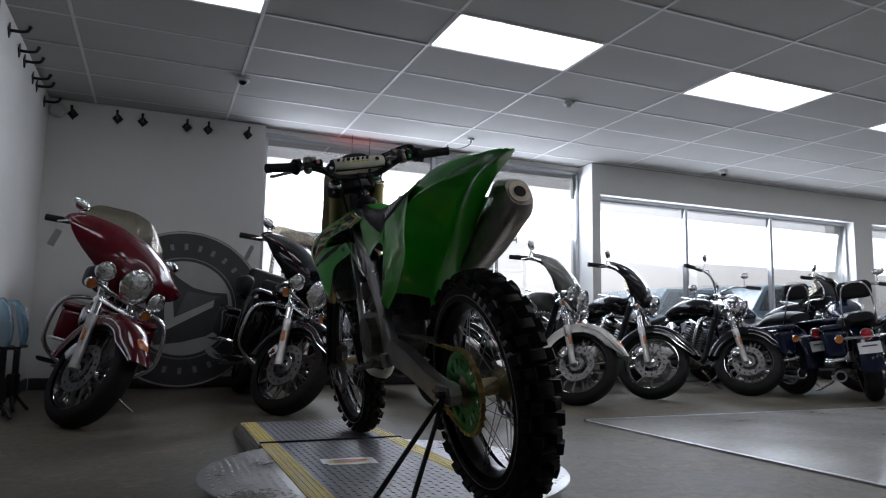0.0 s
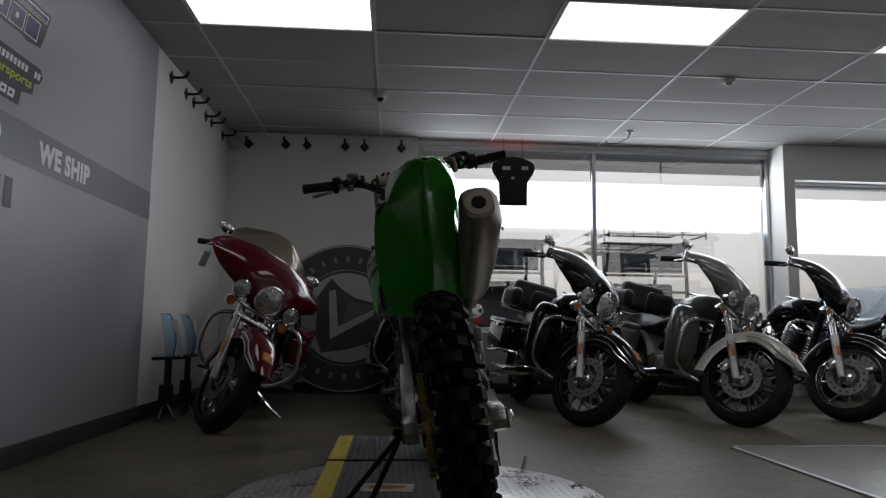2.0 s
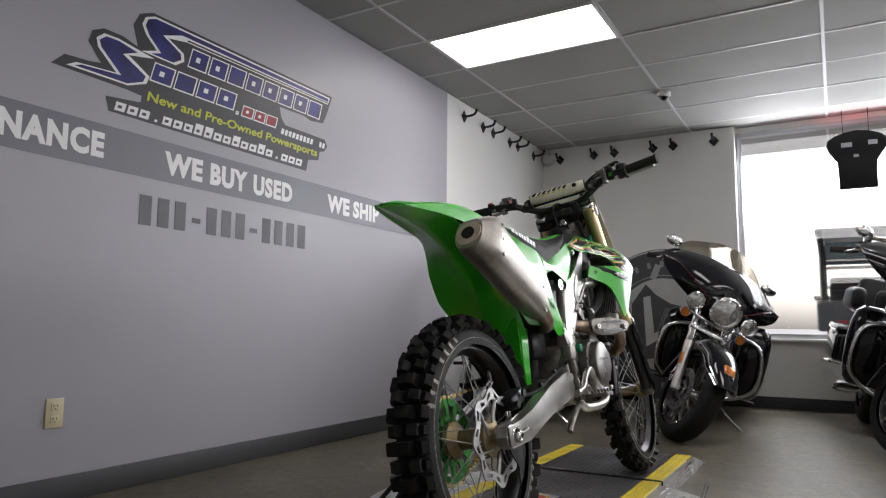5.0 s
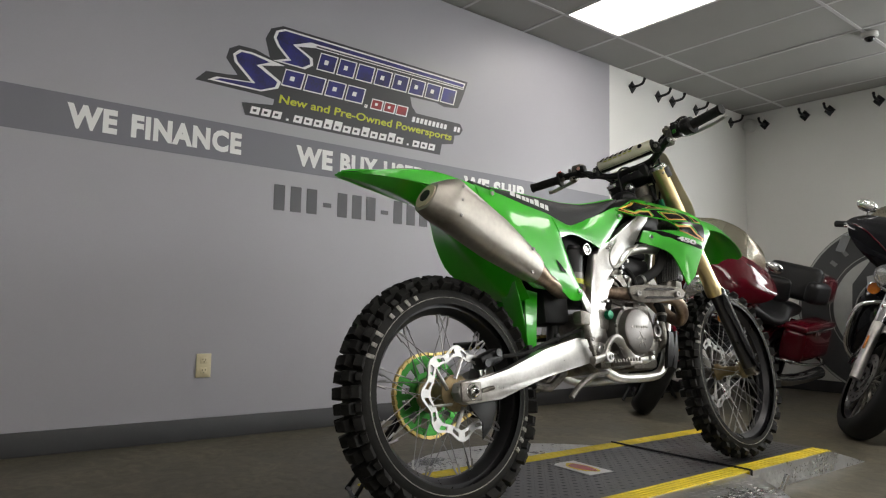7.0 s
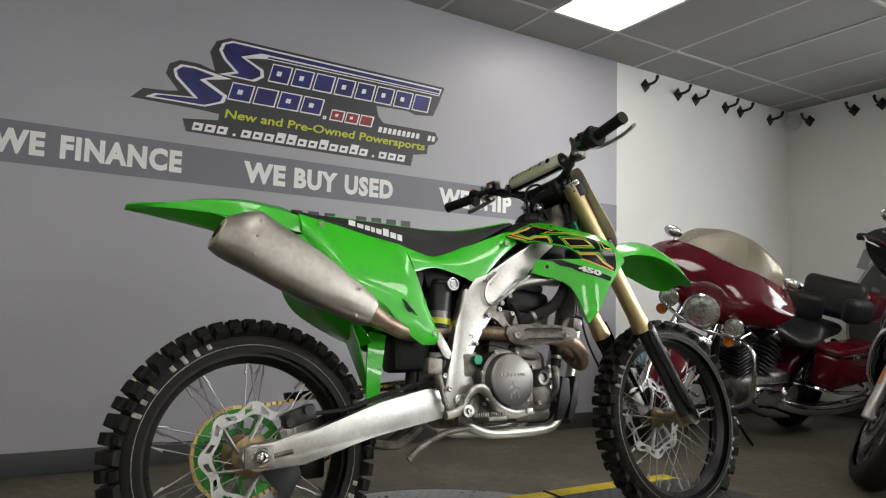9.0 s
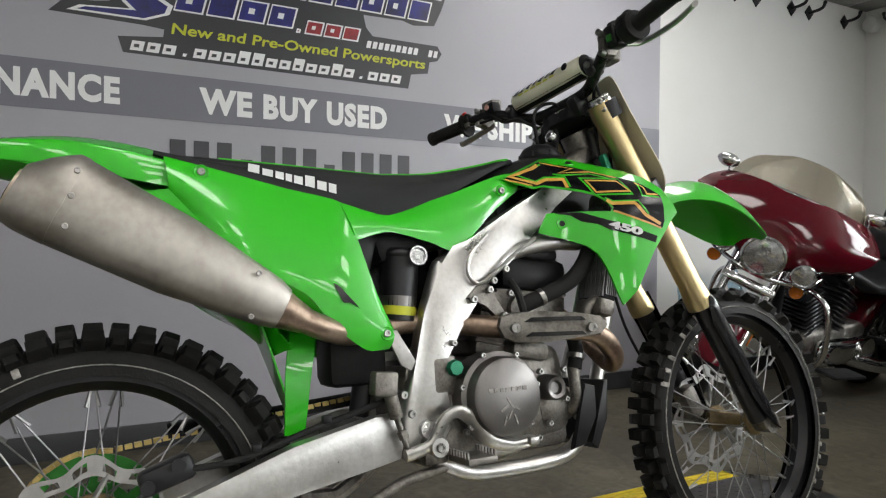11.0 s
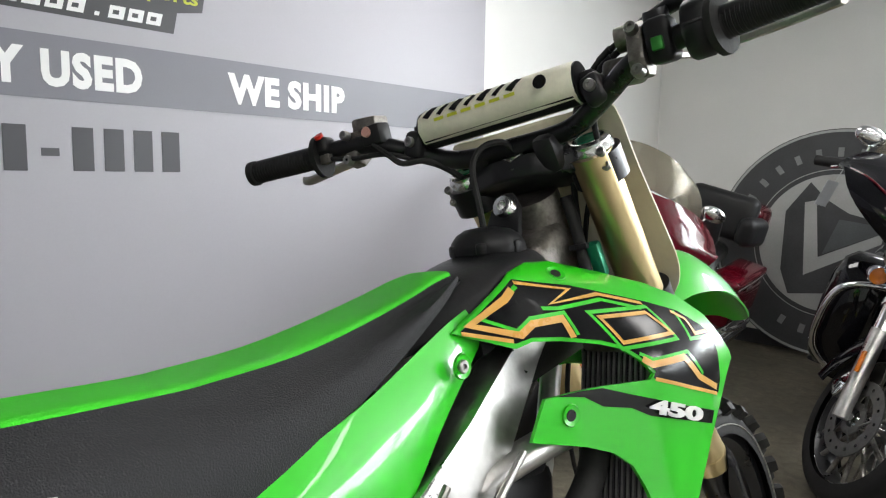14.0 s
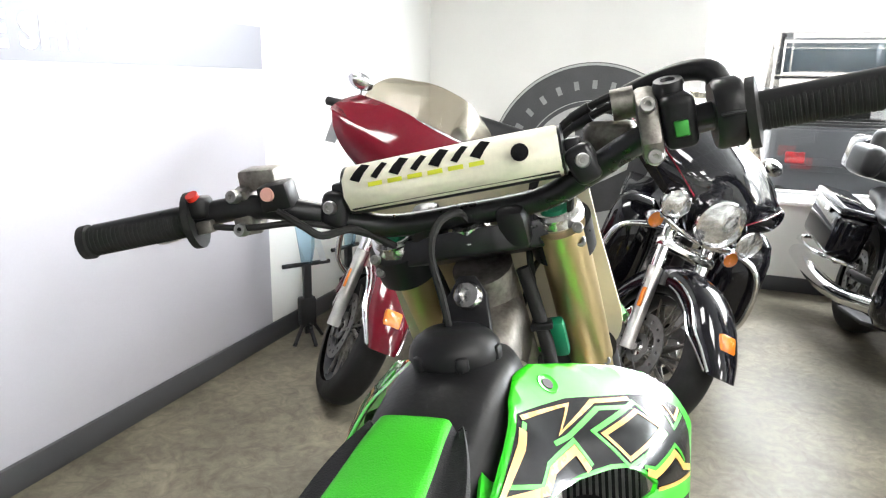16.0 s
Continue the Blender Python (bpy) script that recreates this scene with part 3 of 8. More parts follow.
def dirt_bike():
    b = thing("dirt_bike", pose(0.9145, 1.7675, 0.0905, 0, -9, -1),
              "lime green motocross bike with gold forks leaning on a display turntable", "motorcycle")
    steer_dir = Vector((0, -0.51, 1)).normalized()
    S0 = Vector((0, 1.273, 0.645))
    S = Matrix.Translation(S0) @ Matrix.Rotation(radians(10), 4, steer_dir) @ Matrix.Translation(-S0)

    SW = Matrix.Translation(S0) @ Matrix.Rotation(radians(2.5), 4, steer_dir) @ Matrix.Translation(-S0)

    def st(name, bm, mat, parent=b, label="", smooth=38):
        bm.transform(S)
        return part(name, bm, mat, parent, label, smooth)

    def both(name, make, mat, label="", smooth=38):
        for side in (1, -1):
            bm = make()
            if side < 0:
                bm.transform(Matrix.Diagonal((-1, 1, 1, 1)))
            part(name, bm, mat, b, label, smooth)

    def both_st(name, make, mat, label="", smooth=38):
        for side in (1, -1):
            bm = make()
            if side < 0:
                bm.transform(Matrix.Diagonal((-1, 1, 1, 1)))
            bm.transform(SW)
            part(name, bm, mat, b, label, smooth)

    # wheels
    spoked_wheel(b, "rear_wheel", pose(0, 0, 0.338), 0.335, 0.248, 0.108, 0.05,
                 [(0, 0.030, 0.044, 0.024, 25, 0.0), (28, 0.028, 0.028, 0.024, 25, 0.5), (60, 0.032, 0.024, 0.024, 25, 0.0), (68, 0.022, 0.016, 0.016, 25, 0.5)], True)
    spoked_wheel(b, "front_wheel", SW @ pose(0, 1.499, 0.349), 0.350, 0.276, 0.092, 0.035,
                 [(0, 0.024, 0.030, 0.021, 28, 0.0), (28, 0.024, 0.022, 0.021, 28, 0.5), (60, 0.028, 0.018, 0.021, 28, 0.0)], False)
    # side panels
    rear_panel = ruled(drawn_in([(0.088, 0.105, 0.945), (0.098, 0.21, 0.920), (0.105, 0.307, 0.895), (0.112, 0.412, 0.870), (0.120, 0.435, 0.80), (0.124, 0.466, 0.70), (0.122, 0.497, 0.632)]),
                       drawn_in([(0.094, 0.112, 0.888), (0.128, 0.214, 0.769), (0.132, 0.328, 0.704), (0.132, 0.36, 0.667), (0.130, 0.387, 0.636), (0.126, 0.44, 0.598), (0.123, 0.485, 0.597)]), 0.012)
    front_panel = ruled(drawn_in([(0.112, 0.405, 0.872), (0.104, 0.497, 0.852), (0.100, 0.58, 0.878), (0.099, 0.654, 0.903), (0.088, 0.767, 0.947), (0.074, 0.83, 0.962)]),
                        drawn_in([(0.121, 0.432, 0.800), (0.118, 0.50, 0.817), (0.117, 0.585, 0.798), (0.116, 0.648, 0.780), (0.106, 0.735, 0.858), (0.088, 0.82, 0.918)]), 0.006)

    left_panel = ruled(drawn_in([(0.098, 0.095, 0.938), (0.100, 0.21, 0.920), (0.105, 0.307, 0.895), (0.112, 0.412, 0.870), (0.120, 0.435, 0.80), (0.124, 0.466, 0.70), (0.122, 0.497, 0.632)]),
                       [(0.128, 0.094, 0.90), (0.141, 0.115, 0.82), (0.140, 0.150, 0.735), (0.138, 0.205, 0.69), (0.134, 0.30, 0.635), (0.126, 0.42, 0.585), (0.116, 0.485, 0.59)], 0.010)
    part("side_panel", ruled_sheet(bmesh.new(), rear_panel, 24, 8, 0.003), GREEN, b, "glossy green side number panel beside the muffler", 60)
    part("side_panel", ruled_sheet(bmesh.new(), left_panel, 24, 8, 0.003, True), GREEN, b, "glossy green side number panel, deep at the rear", 60)
    both("side_cover", lambda: ruled_sheet(bmesh.new(), front_panel, 18, 5, 0.003), GREEN, "", 60)
    both("vent_slot", lambda: decal(bmesh.new(), rear_panel, [(0.52, 0.72), (0.60, 0.66), (0.74, 0.60), (0.64, 0.74)]), DECAL_BLACK, "dark vent slot")
    # shroud: a crowned shell given by its side view, its width swelling towards the front and below the top edge
    def between(table, v):
        for (a, fa), (c, fc) in zip(table, table[1:]):
            if v <= c:
                k = min(1.0, max(0.0, (v - a) / (c - a)))
                return fa + (fc - fa) * k
        return table[-1][1]
    wide = [(0.74, 0.088), (0.80, 0.108), (0.838, 0.122), (0.89, 0.138), (0.957, 0.172), (1.0, 0.194), (1.06, 0.208), (1.133, 0.213), (1.3, 0.213)]
    narrow = [(0.74, 0.078), (0.78, 0.079), (0.86, 0.076), (0.92, 0.064), (0.967, 0.066), (1.02, 0.096), (1.08, 0.146), (1.12, 0.182), (1.16, 0.208), (1.3, 0.212)]
    crest = [(0.74, 0.92), (0.785, 0.945), (0.88, 0.992), (0.93, 1.001), (0.967, 0.999), (1.02, 0.980), (1.07, 0.958), (1.12, 0.92), (1.16, 0.87), (1.3, 0.80)]

    def shroud_x(y, z):
        out = 0.0
        for dy, w in ((-0.02, 0.25), (0.0, 0.5), (0.02, 0.25)):
            xt, xl, zt = between(narrow, y + dy), between(wide, y + dy), between(crest, y + dy)
            f = min(1.0, max(0.0, (zt - z) / max(0.02, zt - 0.855)))
            out += w * (xt + (xl - xt) * math.sin(math.pi / 2 * f) ** 0.85)
        return out

    def shell(outline, side, off=0.0, thick=0.0, pitch=0.012):
        """The side view's outline laid on the shroud's surface."""
        bm = bmesh.new()
        f = bm.faces.new([bm.verts.new((0, y, z)) for y, z in outline])
        f.normal_update()
        bmesh.ops.triangulate(bm, faces=[f])
        ys, zs = [p[0] for p in outline], [p[1] for p in outline]
        for axis, lo, hi in ((1, min(ys), max(ys)), (2, min(zs), max(zs))):
            for k in range(int(lo / pitch) + 1, int(hi / pitch) + 1):
                co, no = [0, 0, 0], [0, 0, 0]
                co[axis], no[axis] = k * pitch, 1
                bmesh.ops.bisect_plane(bm, geom=bm.verts[:] + bm.edges[:] + bm.faces[:], plane_co=co, plane_no=no)
        for v in bm.verts:
            y, z = v.co.y, v.co.z
            n = Vector((1, (shroud_x(y - 0.004, z) - shroud_x(y + 0.004, z)) / 0.008, (shroud_x(y, z - 0.004) - shroud_x(y, z + 0.004)) / 0.008)).normalized()
            v.co = Vector((shroud_x(y, z), y, z)) + n * off
        if thick:
            rim = [e for e in bm.edges if len(e.link_faces) == 1]
            twin = {v: bm.verts.new(v.co + Vector((-thick, 0, 0))) for v in bm.verts[:]}
            for f in bm.faces[:]:
                bm.faces.new([twin[v] for v in reversed(f.verts)])
            for e in rim:
                p, q = e.verts
                bm.faces.new((p, q, twin[q], twin[p]))
        if side < 0:
            bm.transform(Matrix.Diagonal((-1, 1, 1, 1)))
        return bm

    def ribbon(line, wide_m):
        """The outline of a stroke of even width along a line of (y, z)."""
        pts = [Vector(p) for p in line]
        ring_ = len(pts) > 3 and (pts[0] - pts[-1]).length < 1e-4
        left, right = [], []
        for k, p in enumerate(pts):
            before = pts[k - 1] if k else (pts[-2] if ring_ else None)
            after = pts[k + 1] if k + 1 < len(pts) else (pts[1] if ring_ else None)
            d1 = (p - before).normalized() if before is not None else None
            d2 = (after - p).normalized() if after is not None else None
            d1, d2 = d1 or d2, d2 or d1
            n1, n2 = Vector((-d1.y, d1.x)), Vector((-d2.y, d2.x))
            n = (n1 + n2).normalized()
            n = n * (wide_m / 2 * min(2.2, 1 / max(0.35, n.dot(n1))))
            left.append((p.x + n.x, p.y + n.y))
            right.append((p.x - n.x, p.y - n.y))
        return list(zip(zip(left, left[1:]), zip(right, right[1:])))

    def strokes(name, lines, wide_m, mat, side, off, parent):
        for line in lines:
            bm = bmesh.new()
            for (a, c), (d, e) in ribbon(line, wide_m):
                piece = shell([a, c, e, d], side, off)
                me = bpy.data.meshes.new("stroke")
                piece.to_mesh(me)
                piece.free()
                bm.from_mesh(me)
                bpy.data.meshes.remove(me)
            part(name, bm, mat, parent)
    outline = [(0.774, 0.940), (0.827, 0.964), (0.886, 0.992), (0.93, 1.0), (0.967, 0.998), (1.02, 0.979), (1.065, 0.959), (1.098, 0.938), (1.122, 0.908), (1.143, 0.852), (1.127, 0.837), (1.094, 0.797), (1.070, 0.768), (1.045, 0.727), (1.022, 0.686), (0.989, 0.655),
               (0.982, 0.675), (0.973, 0.707), (0.963, 0.738), (0.95, 0.766), (0.93, 0.784), (0.901, 0.797), (0.835, 0.817), (0.844, 0.836), (0.856, 0.858), (0.924, 0.859), (0.98, 0.856), (0.986, 0.862), (0.972, 0.881), (0.958, 0.894), (0.936, 0.903), (0.895, 0.913), (0.86, 0.918), (0.838, 0.914)]
    field = [(0.784, 0.940), (0.879, 0.984), (0.952, 0.968), (1.034, 0.938), (1.073, 0.921), (1.108, 0.890), (1.104, 0.832), (1.096, 0.817), (0.984, 0.857), (0.988, 0.864), (0.974, 0.884), (0.959, 0.898), (0.938, 0.907), (0.896, 0.917), (0.861, 0.922), (0.840, 0.919)]
    stripe_low = [(0.869, 0.858), (0.897, 0.8585), (0.924, 0.857), (0.959, 0.843), (1.016, 0.821), (1.081, 0.799), (1.074, 0.785), (0.976, 0.816), (0.955, 0.829), (0.923, 0.837), (0.903, 0.851)]
    gold_wide = [[(0.869, 0.973), (0.853, 0.964), (0.797, 0.944), (0.849, 0.926), (0.869, 0.935), (0.909, 0.935), (0.910, 0.914)], [(0.976, 0.880), (0.986, 0.872), (1.034, 0.872), (1.056, 0.845), (1.092, 0.825)]]
    gold_thin = [[(0.878, 0.980), (0.945, 0.964), (0.907, 0.952), (0.977, 0.954), (1.027, 0.936)], [(0.784, 0.938), (0.838, 0.9215)], [(0.954, 0.930), (1.019, 0.926), (1.034, 0.900), (0.963, 0.900), (0.954, 0.930)], [(1.059, 0.922), (1.074, 0.910), (1.073, 0.893), (1.102, 0.892)], [(0.986, 0.856), (1.036, 0.837), (1.092, 0.817)]]
    green_thin = [[(0.878, 0.976), (0.814, 0.948), (0.848, 0.931), (0.870, 0.941), (0.916, 0.941), (0.917, 0.916)], [(0.892, 0.949), (0.913, 0.946), (0.974, 0.948), (1.018, 0.931)], [(0.945, 0.937), (1.028, 0.932), (1.037, 0.893), (0.958, 0.894), (0.945, 0.937)], [(1.065, 0.922), (1.059, 0.889), (1.102, 0.886)], [(0.975, 0.886), (0.989, 0.877), (1.043, 0.877), (1.064, 0.847)]]
    for side in (1, -1):
        sh = part("radiator_shroud", shell(outline, side, 0.0, 0.004), GREEN, b, "green radiator shroud with black and gold graphics", 60)
        part("graphic", shell(field, side, 0.0007), DECAL_BLACK, sh, "glossy black graphic field", 60)
        part("graphic", shell(stripe_low, side, 0.0007), DECAL_BLACK, sh, "black stripe", 60)
        strokes("graphic_edge", green_thin, 0.0042, GREEN, side, 0.0011, sh)
        strokes("graphic_edge", gold_thin, 0.0042, DECAL_GOLD, side, 0.0014, sh)
        strokes("graphic_edge", gold_wide, 0.0075, DECAL_GOLD, side, 0.0017, sh)
        for (y, z), tilt in (((0.885, 0.835), 0.0), ((0.952, 0.983), 1.2)):
            c = Vector((side * (shroud_x(y, z) + 0.0005), y, z))
            m = Matrix.Translation(c) @ Vector((side, -0.3, tilt)).to_track_quat("Z", "Y").to_matrix().to_4x4()
            part("bolt_well", lathe(bmesh.new(), [(0.0001, 0.0004), (0.0085, 0.0004), (0.0115, 0.0016), (0.0125, 0.0)], m, 20), GREEN, sh)
            part("bolt", lathe(bmesh.new(), [(0.0001, 0.0012), (0.0062, 0.0012), (0.0068, 0.0)], m, 14), BLACK_SATIN, sh)
    lettering("words", "450", Matrix.Translation((shroud_x(0.974, 0.823) + 0.0025, 0.970, 0.821)) @ Matrix(((0.46, 0.12, 1, 0), (0.88, 0.24, 0, 0), (-0.33, 0.95, 0, 0), (0, 0, 0, 1))), 0.070, 0.017, DECAL_WHITE, b, 0.05, 0.001, "white displacement number")
    for x, y, z in ((0.099, 0.163, 0.917), (0.096, 0.763, 0.910), (0.123, 0.477, 0.626)):
        m = Matrix.Translation((x + 0.003, y, z)) @ AXLE_X
        well = part("bolt_well", lathe(bmesh.new(), [(0.0001, 0.0004), (0.0095, 0.0004), (0.0120, 0.0022), (0.0130, 0.0)], m, 22), GREEN, b)
        part("bolt", bolt(bmesh.new(), (x + 0.0035, y, z), (1, 0, 0), 0.0068, 0.004), FASTENER, well)
    # seat
    def seat_section(y, zt, zb, wt, wb):
        return [(-wb, y, zb), (-wb * 0.98, y, zb + (zt - zb) * 0.5), (-wt, y, zt - 0.012), (-wt * 0.8, y, zt - 0.002), (0, y, zt), (wt * 0.8, y, zt - 0.002), (wt, y, zt - 0.012), (wb * 0.98, y, zb + (zt - zb) * 0.5), (wb, y, zb)]
    secs = [(0.09, 0.962, 0.948, 0.06, 0.085), (0.2, 0.957, 0.915, 0.066, 0.092), (0.31, 0.952, 0.886, 0.068, 0.097), (0.41, 0.948, 0.862, 0.066, 0.100), (0.495, 0.945, 0.843, 0.062, 0.096),
            (0.53, 0.946, 0.850, 0.060, 0.094), (0.61, 0.952, 0.883, 0.056, 0.088), (0.69, 0.967, 0.922, 0.052, 0.082), (0.76, 0.984, 0.958, 0.047, 0.072), (0.80, 0.995, 0.977, 0.043, 0.060), (0.828, 1.000, 0.990, 0.040, 0.047)]
    rows = smooth_rows([[Vector(p) for p in seat_section(*s)] for s in secs], 3)
    bm = bmesh.new()
    sheet(bm, rows, 0.006)
    seat = part("seat", bm, SEAT_BLACK, b, "black gripper seat with green top", 50)
    bm = bmesh.new()
    tops = []
    for y, zt, zb, wt, wb in secs[1:]:
        tops.append([(-wt * 0.9, y, zt - 0.0045), (-wt * 0.75, y, zt + 0.0006), (0, y, zt + 0.0016), (wt * 0.75, y, zt + 0.0006), (wt * 0.9, y, zt - 0.0045)])
    sheet(bm, smooth_rows([[Vector(p) for p in r] for r in tops], 3), 0.002)
    part("seat_cover", bm, SEAT_GREEN, seat, "ribbed green seat top")
    seat_side = ruled([((wb * 0.98), y, zb + (zt - zb) * 0.72) for y, zt, zb, wt, wb in secs[1:5]], [(wb, y, zb) for y, zt, zb, wt, wb in secs[1:5]])
    for side in (1, -1):
        for k in range(8):
            s0 = 0.135 + 0.063 * k
            top = 0.07 if k in (0, 5) else 0.167
            part("brand_bar", decal(bmesh.new(), seat_side, [(s0, top + 0.02 * k), (s0 + 0.05, top + 0.02 * k + 0.014), (s0 + 0.048, 0.472 + 0.02 * k), (s0 - 0.002, 0.458 + 0.02 * k)], 0.004, side < 0), DECAL_WHITE, seat, "white bar in place of a maker's name")
    # rear fender
    def arch(y, zt, w, zb, crown=0.012):
        return [Vector((-w * 0.96, y, zb)), Vector((-w, y, zb + (zt - zb) * 0.55)), Vector((-w * 0.92, y, zt - crown)), Vector((-w * 0.45, y, zt - 0.003)), Vector((0, y, zt)),
                Vector((w * 0.45, y, zt - 0.003)), Vector((w * 0.92, y, zt - crown)), Vector((w, y, zb + (zt - zb) * 0.55)), Vector((w * 0.96, y, zb))]
    rows = [arch(-0.302, 0.949, 0.020, 0.944, 0.002), arch(-0.28, 0.953, 0.036, 0.944, 0.004), arch(-0.245, 0.958, 0.046, 0.942), arch(-0.19, 0.966, 0.060, 0.936), arch(-0.12, 0.979, 0.076, 0.930, 0.016), arch(-0.02, 0.985, 0.090, 0.915, 0.022), arch(0.08, 0.973, 0.094, 0.898, 0.03), arch(0.15, 0.95, 0.093, 0.885, 0.03)]
    part("rear_fender", sheet(bmesh.new(), smooth_rows(rows, 3), 0.003), GREEN, b, "green upswept rear fender", 60)

    def inner(left, mid, right):
        """One span of the under-fender, from the side panel's rear edge across the middle."""
        a, c, d = Vector(left), Vector(mid), Vector(right)
        return [a, a.lerp(c, 0.33) + Vector((-0.006, -0.004, 0.006)), a.lerp(c, 0.7) + Vector((0, -0.002, 0.002)), c, c.lerp(d, 0.6) + Vector((0, -0.002, 0)), d]
    rows = [inner((-0.018, -0.297, 0.944), (0, -0.303, 0.940), (0.018, -0.297, 0.944)), inner((-0.044, -0.24, 0.942), (0, -0.248, 0.936), (0.044, -0.24, 0.942)), inner((-0.061, -0.17, 0.937), (0, -0.178, 0.926), (0.061, -0.17, 0.937)),
            inner((-0.077, -0.08, 0.925), (0, -0.088, 0.904), (0.077, -0.075, 0.922)), inner((-0.098, 0.02, 0.914), (0, 0.004, 0.856), (0.080, 0.025, 0.87)), inner((-0.130, 0.096, 0.885), (0, 0.07, 0.805), (0.080, 0.095, 0.815)), inner((-0.139, 0.118, 0.815), (0, 0.13, 0.752), (0.080, 0.155, 0.762)),
            inner((-0.138, 0.152, 0.735), (0, 0.195, 0.698), (0.076, 0.228, 0.71)), inner((-0.134, 0.21, 0.686), (0, 0.255, 0.645), (0.068, 0.285, 0.655)), inner((-0.131, 0.30, 0.636), (0, 0.30, 0.60), (0.06, 0.32, 0.61))]
    part("inner_fender", sheet(bmesh.new(), smooth_rows(rows, 3), 0.003), GREEN, b, "green under-fender behind the rear wheel", 60)
    gusset = ruled([(0.092, 0.112, 0.888), (0.124, 0.214, 0.769), (0.125, 0.328, 0.704), (0.119, 0.42, 0.62)], [(0.078, -0.02, 0.872), (0.078, 0.125, 0.782), (0.076, 0.228, 0.704), (0.07, 0.33, 0.64)])
    part("fender_gusset", ruled_sheet(bmesh.new(), gusset, 12, 4, 0.003), GREEN, b, "", 60)
    bm = bmesh.new()
    prism(bm, [(-0.030, 0.66), (0.060, 0.66), (0.052, 0.60), (0.022, 0.46), (-0.012, 0.46), (-0.022, 0.58)], lambda u, v: Vector((u, 0.262 + 0.35 * (0.66 - v), v)), Vector((0, 0.004, 0.001)), 0.001)
    part("mud_guard", bm, GREEN, b, "green tapering mud guard ahead of the wheel")
    bm = bmesh.new()
    prism(bm, [(0.304, 0.455), (0.342, 0.455), (0.354, 0.54), (0.370, 0.63), (0.318, 0.64), (0.309, 0.56)], lambda u, v: Vector((0.045, u, v)), Vector((-0.006, 0, 0)), 0.0015)
    part("mud_flap", bm, GREEN, b)
    # muffler and exhaust
    def oval(c, d, w, h, n=16):
        d = Vector(d).normalized()
        side = Vector((1, 0, 0))
        up_v = side.cross(d).normalized()
        pts = []
        for k in range(n):
            a = 2 * math.pi * k / n
            ca, sa = math.cos(a), math.sin(a)
            pts.append(Vector(c) + side * w * math.copysign(abs(ca) ** 0.7, ca) + up_v * h * math.copysign(abs(sa) ** 0.7, sa))
        return pts
    ax = (0, -0.32, 0.165)

    def skew(mesh):
        """The muffler's end face is cut at a slant, turned outwards."""
        for v in mesh.verts:
            v.co.y += 0.08 * (v.co.x - 0.130) * min(1.0, max(0.0, (-0.055 - v.co.y) / 0.04))
    bm = bmesh.new()
    loft(bm, [oval((0.128, 0.285, 0.678), ax, 0.034, 0.036), oval((0.130, 0.265, 0.690), ax, 0.040, 0.043), oval((0.135, 0.12, 0.768), ax, 0.050, 0.065), oval((0.139, -0.035, 0.851), ax, 0.052, 0.072)], True)
    muf = part("muffler", bm, TITAN, b, "scuffed grey titanium muffler can", 60)
    bm = bmesh.new()
    loft(bm, [oval((0.139, -0.033, 0.850), ax, 0.053, 0.073), oval((0.139, -0.046, 0.857), ax, 0.0535, 0.073), oval((0.135, -0.078, 0.862), ax, 0.049, 0.061), oval((0.130, -0.106, 0.866), ax, 0.039, 0.045)], True)
    skew(bm)
    part("end_cap", bm, TITAN, muf, "", 40)
    bm = bmesh.new()
    tube(bm, [(0.130, -0.100, 0.8625), (0.130, -0.110, 0.8675)], 0.037, 20, 1, flat=0.9)
    skew(bm)
    part("tip_plate", bm, TIP_TAN, muf, "tan end plate")
    # solid plug, its dark colour stands in for shade inside the opening
    bm = bmesh.new()
    tube(bm, [(0.130, -0.102, 0.8635), (0.130, -0.1125, 0.8688)], 0.018, 20, 1)
    skew(bm)
    part("outlet", bm, RUBBER, muf, "dark plug coloured as the shaded exhaust opening")
    for y, z in ((-0.02, 0.888), (-0.036, 0.805), (0.24, 0.735), (0.225, 0.665), (-0.028, 0.85)):
        part("rivet", bolt(bmesh.new(), (0.1895 if z > 0.75 else 0.175, y, z), (1, 0, 0), 0.0048, 0.003), FASTENER, muf)
    bm = bmesh.new()
    tube(bm, [(0.128, 0.278, 0.682), (0.126, 0.34, 0.650), (0.10, 0.40, 0.632), (0.066, 0.46, 0.632), (0.058, 0.54, 0.645), (0.076, 0.62, 0.640), (0.102, 0.69, 0.630), (0.132, 0.76, 0.620), (0.163, 0.86, 0.612), (0.170, 0.925, 0.600), (0.156, 0.975, 0.56), (0.12, 0.995, 0.535), (0.07, 0.985, 0.575), (0.035, 0.95, 0.63), (0.03, 0.9, 0.66)], 0.0225, 16, 5, r_end=0.021)
    part("exhaust_pipe", bm, BURNT, b, "heat-browned exhaust pipe")
    bm = bmesh.new()
    tube(bm, [(0.128, 0.285, 0.678), (0.127, 0.325, 0.657)], 0.034, 18, 1, r_end=0.024)
    part("exhaust_cone", bm, BURNT, b)
    bm = bmesh.new()
    out = [(0.705, 0.625), (0.712, 0.644), (0.735, 0.652), (0.79, 0.652), (0.86, 0.644), (0.90, 0.636), (0.912, 0.618), (0.90, 0.598), (0.86, 0.596), (0.80, 0.590), (0.74, 0.592), (0.715, 0.604)]
    prism(bm, out, lambda u, v: Vector((0.146 + 0.37 * (u - 0.735) - 9 * (v - 0.622) ** 2, u, v)), Vector((0.012, 0, 0)), 0.003)
    hg = part("heat_guard", bm, CAST_ALU, b, "grey cast heat guard on the pipe", 30)
